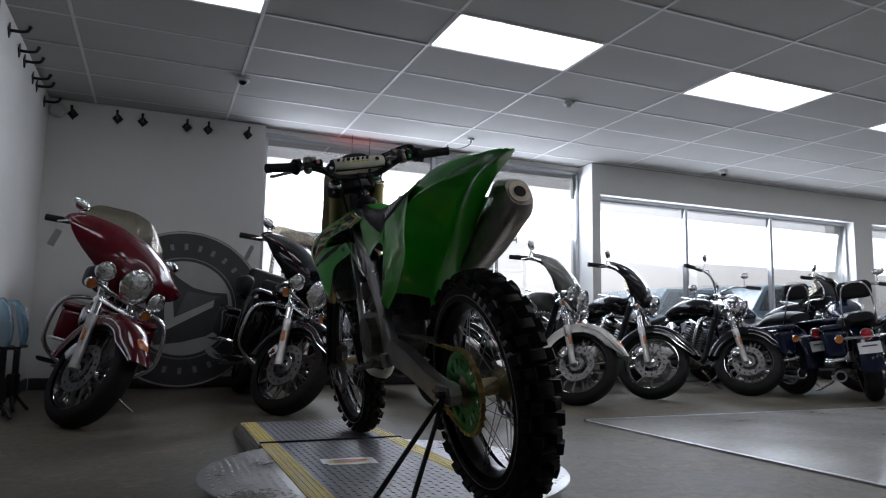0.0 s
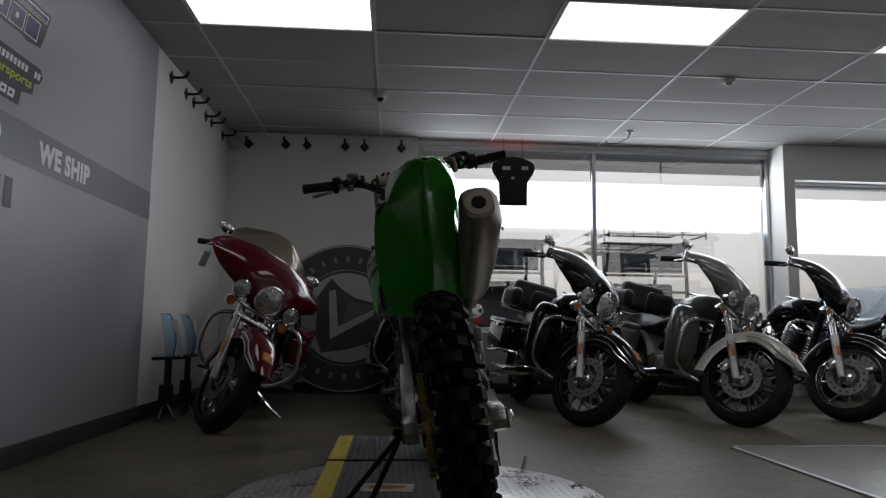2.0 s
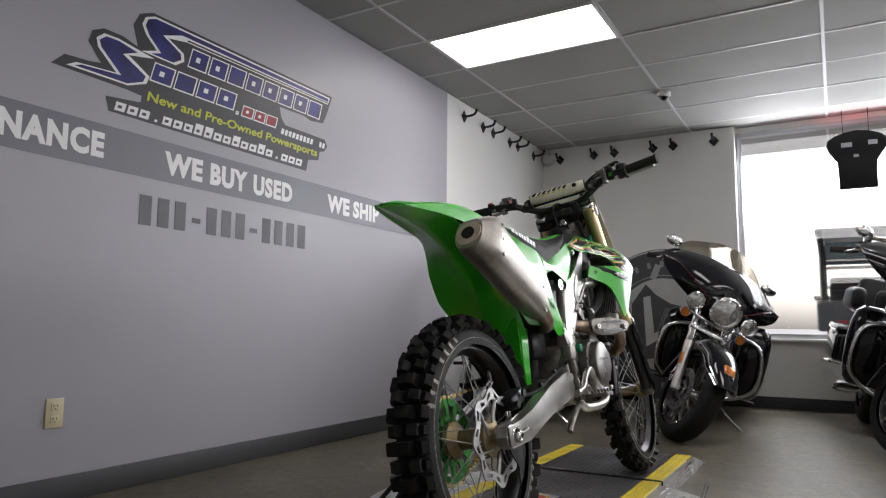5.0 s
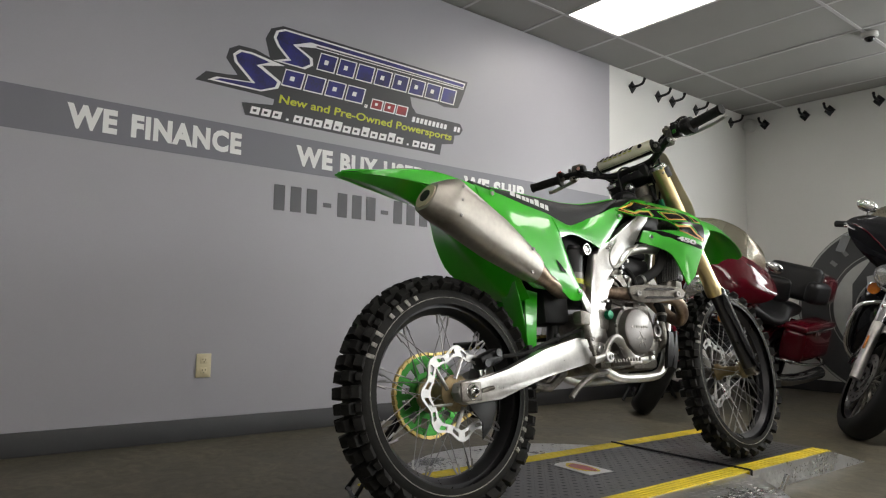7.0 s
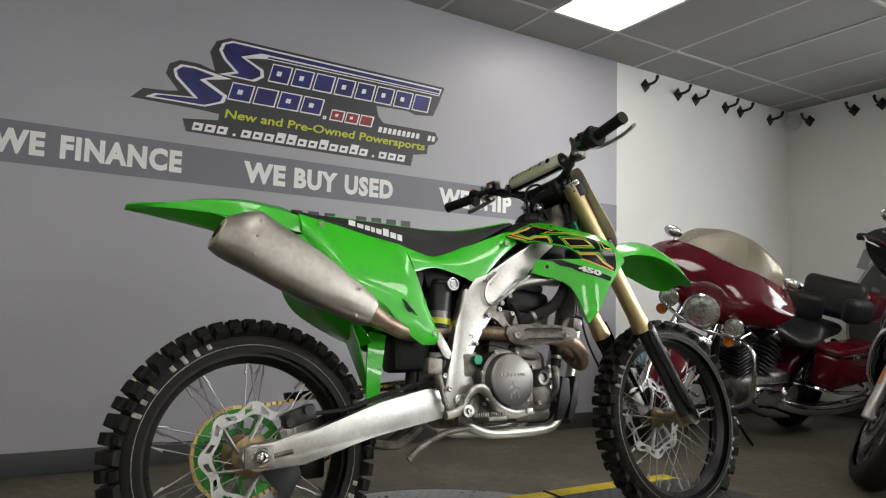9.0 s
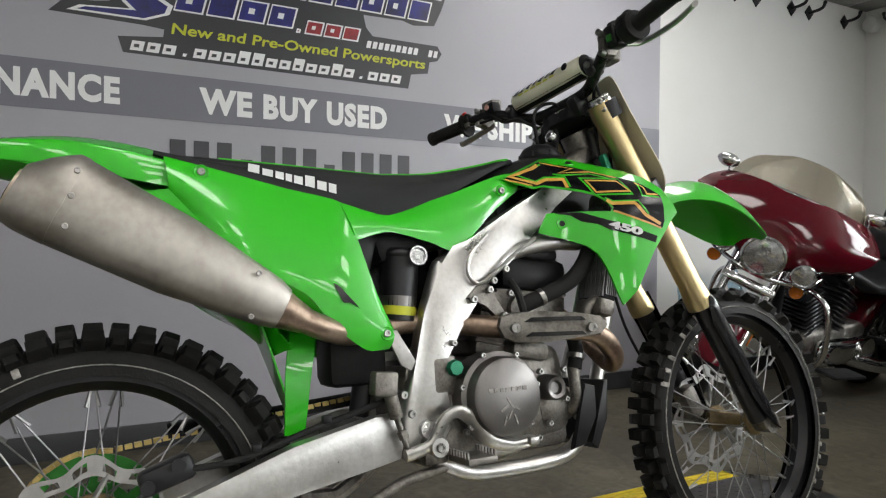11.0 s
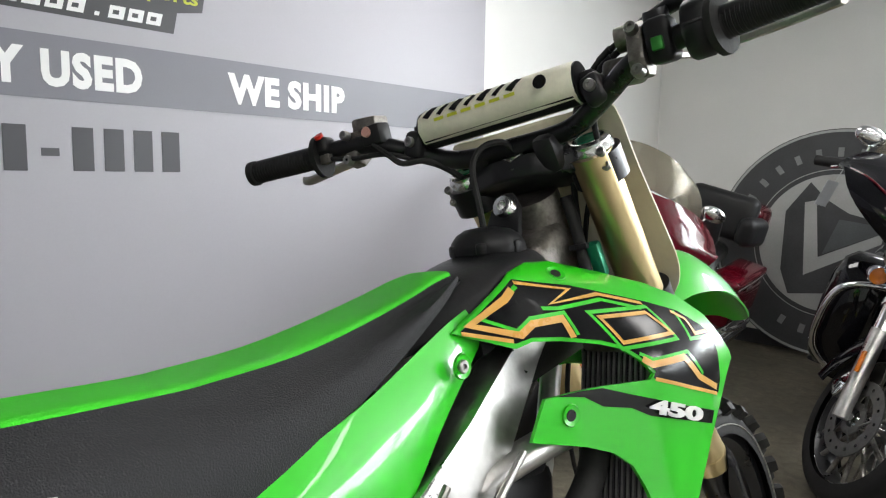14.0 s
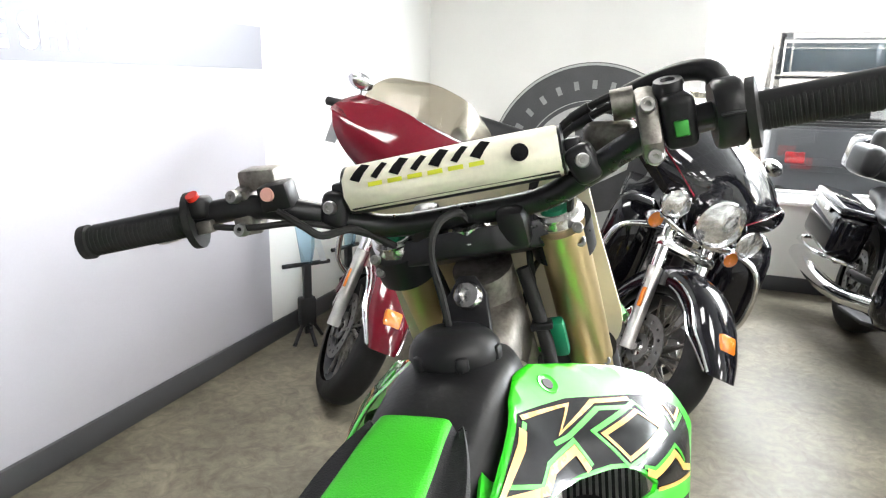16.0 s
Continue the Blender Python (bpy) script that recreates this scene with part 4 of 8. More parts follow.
    bm = bmesh.new()
    for z in (0.636, 0.607):
        prism(bm, [(0.752, z - 0.004), (0.765, z + 0.004), (0.86, z + 0.001), (0.868, z - 0.007)], lambda u, v: Vector((0.1585 + 0.37 * (u - 0.735), u, v)), Vector((0.002, 0, 0)))
    part("slot", bm, DECAL_BLACK, hg, "dark slots in the guard")
    bm = bmesh.new()
    part("bolt", bolt(bm, (0.158, 0.735, 0.621), (1, -0.35, 0), 0.010), FASTENER, hg)
    part("bolt", bolt(bmesh.new(), (0.211, 0.880, 0.614), (1, -0.35, 0), 0.010), FASTENER, hg)
    # frame
    def spar():
        out = [(0.508, 0.44), (0.514, 0.50), (0.535, 0.549), (0.562, 0.656), (0.592, 0.752), (0.60, 0.764), (0.64, 0.781), (0.673, 0.804), (0.759, 0.857), (0.854, 0.909), (0.93, 0.95), (1.0, 0.99), (1.025, 0.965), (0.985, 0.93), (0.918, 0.885), (0.824, 0.805), (0.763, 0.764), (0.729, 0.724), (0.685, 0.698), (0.645, 0.631), (0.607, 0.568), (0.588, 0.524), (0.598, 0.475), (0.614, 0.445), (0.575, 0.392), (0.52, 0.405)]
        bm = bmesh.new()
        prism(bm, out, lambda u, v: Vector((0.108 - max(0, u - 0.78) * 0.22, u, v)), lambda u, v: Vector((-0.036, 0, 0)), 0.011)
        return bm
    both("frame_spar", spar, FRAME_ALU, "bare brushed aluminium frame spar", 30)
    def spar_joint():
        bm = bmesh.new()
        tube(bm, [(0.1155, 0.71, 0.812), (0.118, 0.667, 0.768), (0.118, 0.66, 0.733), (0.118, 0.68, 0.714), (0.118, 0.717, 0.731), (0.117, 0.765, 0.767), (0.112, 0.83, 0.808)], 0.0042, 8, 4)
        return bm
    both("weld_bead", spar_joint, FRAME_ALU, "rough weld bead")
    bm = bmesh.new()
    cyl(bm, (0, 1.048, 1.086), (0, 1.143, 0.90), 0.036, seg=24)
    box(bm, (0, 1.045, 0.995), (0.085, 0.10, 0.09), 0.022, (27, 0, 0), 3)
    part("steering_head", bm, CAST_ALU, b)
    bm = bmesh.new()
    for s in (-1, 1):
        tube(bm, [(s * 0.03, 1.12, 0.92), (s * 0.045, 1.07, 0.70), (s * 0.06, 1.0, 0.49), (s * 0.08, 0.945, 0.408), (s * 0.088, 0.875, 0.352), (s * 0.092, 0.70, 0.346), (s * 0.095, 0.62, 0.36), (s * 0.095, 0.54, 0.41)], 0.016, 10, 5)
    part("cradle", bm, FRAME_ALU, b, "aluminium lower frame rails")
    # engine
    bm = bmesh.new()
    box(bm, (0.0, 0.72, 0.475), (0.20, 0.36, 0.19), 0.035, (6, 0, 0), 3)
    box(bm, (0.0, 0.60, 0.50), (0.18, 0.16, 0.14), 0.03, None, 2)
    cyl(bm, (-0.1, 0.72, 0.487), (-0.135, 0.72, 0.487), 0.075, seg=28)
    box(bm, (0.0, 0.83, 0.40), (0.17, 0.14, 0.06), 0.02)
    part("crankcase", bm, CAST_ALU, b, "dull cast engine case")
    bm = bmesh.new()
    box(bm, (0, 0.775, 0.625), (0.15, 0.15, 0.14), 0.015, (-14, 0, 0))
    for k in range(4):
        box(bm, (0, 0.765 + 0.008 * k, 0.585 + 0.02 * k), (0.162, 0.16, 0.006), 0.002, (-14, 0, 0))
    part("cylinder", bm, CAST_ALU, b)
    bm = bmesh.new()
    box(bm, (0, 0.835, 0.665), (0.15, 0.18, 0.07), 0.012, (-6, 0, 0), 2)
    cyl(bm, (0.07, 0.80, 0.66), (0.092, 0.80, 0.66), 0.03, seg=20)
    part("cylinder_head", bm, CAST_ALU, b, "dusty cast cylinder head")
    bm = bmesh.new()
    box(bm, (0, 0.85, 0.735), (0.155, 0.17, 0.075), 0.02, (-6, 0, 0))
    box(bm, (0.04, 0.84, 0.78), (0.1, 0.13, 0.03), 0.012, (-6, 0, 0))
    part("head_cover", bm, BLACK_PLASTIC, b, "black cylinder head cover")
    bm = bmesh.new()
    cyl(bm, (0.0, 0.58, 0.74), (0.0, 0.76, 0.70), 0.045, 0.04, 20)
    box(bm, (0.0, 0.66, 0.73), (0.13, 0.07, 0.10), 0.015, (-12, 0, 0))
    part("throttle_body", bm, BLACK_SATIN, b)
    for y, z in ((0.78, 0.695), (0.86, 0.693), (0.915, 0.688), (0.77, 0.64)):
        part("head_bolt", bolt(bmesh.new(), (0.077, y, z), (1, 0, 0), 0.007, 0.006), FASTENER, b)
    bm = bmesh.new()
    lathe(bm, [(0.0001, 0.170), (0.067, 0.170), (0.073, 0.166), (0.0755, 0.157), (0.077, 0.141), (0.086, 0.137), (0.087, 0.09)], Matrix.Translation((0, 0.702, 0.493)) @ AXLE_X, 48)
    part("clutch_cover", bm, MAGNESIUM, b, "round dark machined clutch cover")
    for k in range(7):
        a = 2 * math.pi * (k + 0.2) / 7
        part("bolt", bolt(bmesh.new(), (0.138, 0.702 + 0.087 * math.cos(a), 0.493 + 0.087 * math.sin(a)), (1, 0, 0), 0.0055, 0.006), FASTENER, b)
    bm = bmesh.new()
    for k in range(7):
        box(bm, (0.1708, 0.662 + k * 0.0125, 0.507), (0.001, 0.009, 0.008))
    for dy, dz, r in ((0, 0.005, 30), (0.0, -0.018, -30), (0.012, -0.006, 60), (-0.012, -0.006, -60), (0.012, -0.028, 20), (-0.012, -0.028, -20)):
        box(bm, (0.1708, 0.702 + dy, 0.478 + dz), (0.001, 0.004, 0.02), 0, (r, 0, 0))
    part("etched_mark", bm, CAST_ALU, b, "pale etched maker's mark")
    bm = bmesh.new()
    lathe(bm, [(0.0001, 0.128), (0.012, 0.128), (0.014, 0.137), (0.021, 0.139), (0.025, 0.134), (0.027, 0.10)], Matrix.Translation((0.006, 0.832, 0.497)) @ AXLE_X, 28)
    part("pump_cover", bm, MAGNESIUM, b, "round water pump cover")
    for c, size, turn in (((0.075, 0.86, 0.455), (0.06, 0.09, 0.07), (8, 0, 0)), ((0.09, 0.80, 0.575), (0.05, 0.09, 0.04), (-10, 0, 0)), ((0.085, 0.60, 0.54), (0.05, 0.06, 0.08), (0, 0, 0))):
        part("case_boss", box(bmesh.new(), c, size, 0.013, turn, 2), CAST_ALU, b, "lumpy cast case cover")
    for y, z in ((0.815, 0.53), (0.875, 0.53), (0.875, 0.47), (0.83, 0.425), (0.80, 0.40), (0.62, 0.60), (0.635, 0.43), (0.90, 0.43)):
        part("case_bolt", bolt(bmesh.new(), (0.112, y, z), (1, 0, 0), 0.006, 0.008), FASTENER, b)
    bm = bmesh.new()
    tube(bm, [(0.115, 0.898, 0.535), (0.12, 0.896, 0.50), (0.115, 0.899, 0.46), (0.10, 0.895, 0.445)], 0.0125, 12, 4)
    part("coolant_pipe", bm, CAST_ALU, b)
    bm = bmesh.new()
    lathe(bm, [(0.0001, 0.125), (0.014, 0.125), (0.016, 0.12), (0.016, 0.09)], Matrix.Translation((0, 0.618, 0.553)) @ AXLE_X, 8)
    part("oil_cap", bm, OIL_GREEN, b, "green oil filler cap")
    bm = bmesh.new()
    tube(bm, [(0.07, 0.72, 0.76), (0.085, 0.80, 0.785), (0.1, 0.88, 0.80), (0.1, 0.95, 0.80)], 0.018, 12, 4)
    part("water_pipe", bm, FRAME_ALU, b)
    bm = bmesh.new()
    tube(bm, [(0.085, 0.80, 0.667), (0.10, 0.847, 0.685), (0.112, 0.92, 0.72), (0.115, 0.965, 0.775), (0.115, 0.975, 0.84)], 0.0175, 12, 5)
    tube(bm, [(0.10, 0.915, 0.60), (0.115, 0.91, 0.57), (0.118, 0.90, 0.53)], 0.0155, 12, 4)
    tube(bm, [(0.11, 0.93, 0.62), (0.13, 0.955, 0.655), (0.13, 0.985, 0.665)], 0.015, 10, 4)
    tube(bm, [(0.09, 0.775, 0.72), (0.11, 0.78, 0.69), (0.11, 0.79, 0.65)], 0.008, 8, 4)
    part("hose", bm, RUBBER, b, "black rubber coolant hose")
    for c, d in (((0.099, 0.843, 0.683), (0.2, 0.8, 0.35)), ((0.128, 0.952, 0.652), (0, 0.6, 0.7)), ((0.117, 0.906, 0.555), (0.1, -0.3, -1)), ((0.115, 0.972, 0.82), (0, 0.1, 1))):
        c, d = Vector(c), Vector(d).normalized() * 0.005
        part("hose_clamp", cyl(bmesh.new(), c - d, c + d, 0.0188, seg=16), FASTENER, b)
    bm = bmesh.new()
    prism(bm, [(0.866, 0.369), (0.899, 0.446), (0.908, 0.50), (0.937, 0.492), (0.935, 0.43), (0.90, 0.375)], lambda u, v: Vector((0.135, u, v)), Vector((-0.012, 0, 0)), 0.004)
    prism(bm, [(0.945, 0.36), (0.975, 0.42), (0.985, 0.50), (0.97, 0.50), (0.955, 0.43), (0.925, 0.375)], lambda u, v: Vector((0.12, u, v)), Vector((-0.24, 0, 0)), 0.004)
    part("skid_guard", bm, BLACK_PLASTIC, b)
    bm = bmesh.new()
    prism(bm, [(0.655, 0.685), (0.69, 0.718), (0.712, 0.712), (0.722, 0.68), (0.745, 0.655), (0.735, 0.637), (0.72, 0.645), (0.70, 0.672)], lambda u, v: Vector((0.112, u, v)), Vector((-0.012, 0, 0)), 0.003)
    part("engine_mount", bm, CAST_ALU, b)
    for y, z in ((0.748, 0.742), (0.707, 0.701), (0.718, 0.719), (0.737, 0.648), (0.669, 0.682), (0.507, 0.512), (0.522, 0.476)):
        part("bolt", bolt(bmesh.new(), (0.117, y, z), (1, 0, 0), 0.0075), FASTENER, b)
    # radiators
    for sd in (1, -1):
        m = Matrix.Translation((sd * 0.125, 0.995, 0.775)) @ Matrix.Rotation(radians(-14), 4, "X")
        core = part("radiator", box(bmesh.new(), (0, 0, 0), (0.085, 0.03, 0.22), 0.002), BLACK_PLASTIC, b, "dark radiator core with pale fins")
        core.matrix_basis = m
        fin = part("radiator_fin", box(bmesh.new(), (-0.039, -0.0165, 0), (0.0028, 0.005, 0.21)), RADIATOR, core)
        for k in range(1, 12):
            f = new("radiator_fin", fin.data)
            f.parent = core
            f.matrix_basis = Matrix.Translation((0.0071 * k, 0, 0))
        edge = part("radiator_rib", box(bmesh.new(), (sd * 0.0435, -0.012, 0), (0.003, 0.0028, 0.20)), RADIATOR, core)
        for k in range(1, 6):
            f = new("radiator_rib", edge.data)
            f.parent = core
            f.matrix_basis = Matrix.Translation((0, 0.0055 * k, 0))
        part("lower_tank", box(bmesh.new(), (0, -0.002, -0.125), (0.09, 0.042, 0.04), 0.012, None, 2), CAST_ALU, core)
        part("upper_tank", box(bmesh.new(), (0, 0, 0.12), (0.09, 0.042, 0.035), 0.012, None, 2), CAST_ALU, core)
    bm = bmesh.new()
    tube(bm, [(0.14, 0.985, 0.66), (0.14, 0.955, 0.668), (0.135, 0.935, 0.655), (0.13, 0.925, 0.62)], 0.0125, 12, 4)
    part("radiator_spout", bm, CAST_ALU, b)
    # shock and airbox
    bm = bmesh.new()
    cyl(bm, (0.052, 0.530, 0.65), (0.055, 0.543, 0.775), 0.037, seg=28)
    lathe(bm, [(0.037, -0.004), (0.040, 0), (0.040, 0.006), (0.034, 0.014), (0.0001, 0.019)], Matrix.Translation((0.055, 0.5435, 0.775)) @ Matrix.Rotation(radians(-6), 4, "X"), 24)
    res = part("shock_reservoir", bm, BLACK_SATIN, b, "glossy black shock reservoir")
    part("sticker", cyl(bmesh.new(), (0.0525, 0.5328, 0.677), (0.053, 0.5348, 0.697), 0.0373, seg=24, cap=False), MAGNESIUM, res, "dark printed sticker band")
    part("sticker", cyl(bmesh.new(), (0.0522, 0.5308, 0.66), (0.0526, 0.5328, 0.677), 0.0374, seg=24, cap=False), VINYL_YELLOW, res, "yellow sticker band")
    bm = bmesh.new()
    lathe(bm, [(0.0001, 0.108), (0.008, 0.108), (0.009, 0.104), (0.013, 0.104), (0.015, 0.110), (0.019, 0.110), (0.020, 0.09)], Matrix.Translation((0, 0.558, 0.772)) @ AXLE_X, 24)
    part("shock_bolt", bm, STEEL, b)
    bm = bmesh.new()
    tube(bm, [(0, 0.52, 0.80), (0, 0.46, 0.47)], 0.02, 12, 1)
    for k in range(8):
        f = k / 8
        bm2 = Matrix.Translation((0, 0.515 - 0.05 * f, 0.76 - 0.24 * f)) @ Matrix.Rotation(radians(-10), 4, "X")
        lathe(bm, [(0.033, -0.005), (0.040, 0), (0.033, 0.005)], bm2, 18)
    part("shock_spring", bm, BLACK_SATIN, b)
    bm = bmesh.new()
    box(bm, (0, 0.35, 0.80), (0.15, 0.28, 0.16), 0.03, (-16, 0, 0))
    part("airbox", bm, BLACK_PLASTIC, b, "black air box under the seat")
    bm = bmesh.new()
    box(bm, (0, 0.60, 0.83), (0.14, 0.24, 0.09), 0.02, (14, 0, 0))
    part("intake_duct", bm, BLACK_PLASTIC, b)
    bm = bmesh.new()
    box(bm, (0.0, 0.45, 0.64), (0.10, 0.12, 0.22), 0.02)
    box(bm, (-0.02, 0.58, 0.70), (0.06, 0.16, 0.22), 0.02)
    part("inner_guard", bm, BLACK_PLASTIC, b)
    part("tank_base", box(bmesh.new(), (0.0, 0.95, 0.90), (0.13, 0.22, 0.09), 0.02, (10, 0, 0)), BLACK_PLASTIC, b)
    def bracket():
        bm = bmesh.new()
        prism(bm, [(0.485, 0.628), (0.50, 0.632), (0.515, 0.60), (0.535, 0.572), (0.525, 0.555), (0.505, 0.565), (0.488, 0.60)], lambda u, v: Vector((0.122, u, v)), Vector((-0.008, 0, 0)), 0.002)
        return bm
    both("subframe_bracket", bracket, FRAME_ALU)
    # swingarm, chain and rear brake
    def arm():
        out = [(-0.045, 0.338), (-0.036, 0.362), (-0.01, 0.37), (0.06, 0.368), (0.14, 0.392), (0.301, 0.446), (0.45, 0.478), (0.492, 0.48), (0.508, 0.44), (0.497, 0.399), (0.44, 0.390), (0.30, 0.366), (0.107, 0.312), (-0.01, 0.305), (-0.036, 0.315)]
        bm = bmesh.new()
        prism(bm, out, lambda u, v: Vector((0.128 - 0.02 * max(0, u - 0.1), u, v)), lambda u, v: Vector((-0.036, 0, 0)), 0.006)
        return bm
    both("swingarm", arm, FRAME_ALU, "bare brushed aluminium swingarm", 30)
    bm = bmesh.new()
    box(bm, (0, 0.44, 0.435), (0.2, 0.07, 0.06), 0.015)
    part("swingarm_bridge", bm, CAST_ALU, b)
    bm = bmesh.new()
    cyl(bm, (-0.14, 0, 0.338), (0.138, 0, 0.338), 0.0115, seg=16)
    lathe(bm, [(0.0075, 0.15), (0.012, 0.148), (0.0165, 0.142), (0.0165, 0.131)], Matrix.Translation((0, 0, 0.338)) @ AXLE_X, 6)
    lathe(bm, [(0.02, 0.136), (0.022, 0.134), (0.022, 0.128)], Matrix.Translation((0, 0, 0.338)) @ AXLE_X, 20)
    part("rear_axle", bm, STEEL, b)
    def adjuster():
        bm = bmesh.new()
        box(bm, (0.131, -0.004, 0.338), (0.006, 0.07, 0.05), 0.003)
        tube(bm, [(0.131, 0.03, 0.338), (0.131, 0.075, 0.345)], 0.006, 8, 1)
        return bm
    both("chain_adjuster", adjuster, CAST_ALU)
    bm = bmesh.new()
    loop = []
    for k in range(17):
        a = radians(78 + 204 * k / 16)
        loop.append(Vector((-0.07, 0.118 * math.cos(a), 0.338 + 0.118 * math.sin(a))))
    loop.append(Vector((-0.07, 0.56, 0.442)))
    for k in range(7):
        a = radians(-80 + 160 * k / 6)
        loop.append(Vector((-0.07, 0.58 + 0.036 * math.cos(a), 0.478 + 0.036 * math.sin(a))))
    loop.append(loop[0])
    dense, acc = [], 0.0
    for p, q in zip(loop, loop[1:]):
        n = max(1, round((q - p).length / 0.0159))
        dense += [(p.lerp(q, k / n), (q - p).normalized()) for k in range(n)]
    for k, (p, d) in enumerate(dense):
        m = Matrix.Translation(p) @ Matrix(((1, 0, 0, 0), (0, d.y, -d.z, 0), (0, d.z, d.y, 0), (0, 0, 0, 1)))
        wdt = 0.016 if k % 2 else 0.011
        g = bmesh.ops.create_cube(bm, size=1, matrix=m @ Matrix.Diagonal((wdt, 0.0125, 0.0085, 1)))
    part("chain", bm, BRASS, b, "gold drive chain", 20)
    bm = bmesh.new()
    tube(bm, [(-0.075, 0.50, 0.50), (-0.075, 0.30, 0.485), (-0.075, 0.12, 0.475)], 0.008, 8, 3, flat=2.2)
    box(bm, (-0.07, 0.19, 0.29), (0.03, 0.07, 0.06), 0.01)
    part("chain_guide", bm, BLACK_PLASTIC, b)
    bm = bmesh.new()
    box(bm, (0.082, 0.105, 0.425), (0.05, 0.085, 0.04), 0.01, (18, 0, 0))
    cyl(bm, (0.112, 0.12, 0.44), (0.118, 0.12, 0.44), 0.011, seg=14)
    cyl(bm, (0.112, 0.075, 0.412), (0.118, 0.075, 0.412), 0.011, seg=14)
    part("rear_caliper", bm, BLACK_SATIN, b, "black rear brake caliper")
    bm = bmesh.new()
    tube(bm, [(0.10, 0.14, 0.43), (0.112, 0.22, 0.437), (0.116, 0.34, 0.472), (0.116, 0.46, 0.502), (0.116, 0.50, 0.52)], 0.0055, 8, 4)
    part("brake_hose", bm, RUBBER, b)
    bm = bmesh.new()
    for y, z in ((0.24, 0.452), (0.36, 0.485)):
        box(bm, (0.117, y, z), (0.014, 0.016, 0.014), 0.003)
    part("hose_clip", bm, BLACK_PLASTIC, b)
    bm = bmesh.new()
    prism(bm, [(0.0, 0.315), (0.09, 0.335), (0.105, 0.29), (0.075, 0.235), (0.045, 0.21), (0.05, 0.255), (0.02, 0.285)], lambda u, v: Vector((0.105, u, v)), Vector((-0.004, 0, 0)), 0.001)
    part("disc_guard", bm, BLACK_PLASTIC, b, "black plastic disc guard")
    bm = bmesh.new()
    box(bm, (0.135, 0.462, 0.537), (0.036, 0.046, 0.044), 0.007, (-6, 0, 0), 2)
    cyl(bm, (0.135, 0.472, 0.525), (0.135, 0.484, 0.475), 0.0125, seg=16)
    cyl(bm, (0.135, 0.484, 0.475), (0.135, 0.502, 0.42), 0.006, seg=12)
    cyl(bm, (0.135, 0.492, 0.452), (0.135, 0.497, 0.437), 0.010, seg=6)
    part("master_cylinder", bm, CAST_ALU, b, "cast rear brake master cylinder")
    bm = bmesh.new()
    tube(bm, [(0.128, 0.50, 0.405), (0.132, 0.55, 0.419), (0.14, 0.577, 0.462), (0.142, 0.606, 0.474), (0.142, 0.636, 0.454), (0.142, 0.664, 0.416), (0.142, 0.714, 0.398), (0.146, 0.755, 0.402)], 0.0155, 14, 5, flat=0.62)
    cyl(bm, (0.125, 0.562, 0.414), (0.148, 0.562, 0.414), 0.017, seg=18)
    box(bm, (0.15, 0.755, 0.405), (0.035, 0.022, 0.016), 0.004)
    part("brake_pedal", bm, FRAME_ALU, b, "cast alloy brake pedal")
    part("pedal_bolt", bolt(bmesh.new(), (0.149, 0.562, 0.414), (1, 0, 0), 0.009), FASTENER, b)
    bm = bmesh.new()
    tube(bm, [(0.10, 0.60, 0.37), (0.12, 0.50, 0.36), (0.13, 0.42, 0.33), (0.13, 0.38, 0.30)], 0.009, 10, 3)
    part("linkage_rod", bm, CAST_ALU, b)
    def peg():
        bm = bmesh.new()
        box(bm, (0.16, 0.62, 0.39), (0.08, 0.06, 0.012), 0.002)
        for k in range(7):
            for s in (-1, 1):
                box(bm, (0.127 + k * 0.011, 0.62 + s * 0.028, 0.400), (0.005, 0.004, 0.014), 0)
        box(bm, (0.11, 0.565, 0.405), (0.03, 0.05, 0.05), 0.008)
        return bm
    both("footpeg", peg, CAST_ALU, "toothed steel footpeg")
    bm = bmesh.new()
    lathe(bm, [(0.0001, 0.122), (0.009, 0.122), (0.012, 0.12), (0.017, 0.12), (0.018, 0.10)], Matrix.Translation((0, 0.555, 0.445)) @ AXLE_X, 20)
    part("pivot_bolt", bm, STEEL, b)
    bm = bmesh.new()
    tube(bm, [(0.03, 0.47, 0.38), (0.03, 0.40, 0.335), (0.03, 0.33, 0.345)], 0.014, 8, 2)
    tube(bm, [(-0.03, 0.47, 0.38), (-0.03, 0.40, 0.335), (-0.03, 0.33, 0.345)], 0.014, 8, 2)
    part("shock_linkage", bm, CAST_ALU, b)
    # tank
    def tank_sec(y, z, w, zb):
        return [Vector((-w * 1.08, y, zb)), Vector((-w, y, z - 0.03)), Vector((-w * 0.7, y, z - 0.006)), Vector((0, y, z)), Vector((w * 0.7, y, z - 0.006)), Vector((w, y, z - 0.03)), Vector((w * 1.08, y, zb))]
    rows = [tank_sec(0.72, 0.955, 0.052, 0.925), tank_sec(0.78, 0.972, 0.062, 0.935), tank_sec(0.83, 0.990, 0.066, 0.945), tank_sec(0.88, 1.008, 0.068, 0.955), tank_sec(0.93, 1.018, 0.066, 0.96), tank_sec(0.985, 1.018, 0.056, 0.96), tank_sec(1.02, 1.002, 0.044, 0.96)]
    part("fuel_tank", sheet(bmesh.new(), smooth_rows(rows, 3), 0.003), BLACK_PLASTIC, b, "matt black fuel tank", 50)
    bm = bmesh.new()
    m = Matrix.Translation((-0.003, 0.944, 1.010)) @ Matrix.Rotation(radians(-4), 4, "X")
    lathe(bm, [(0.046, 0.0), (0.049, 0.008), (0.047, 0.018), (0.041, 0.027), (0.030, 0.034), (0.014, 0.037), (0.0001, 0.037)], m, 28)
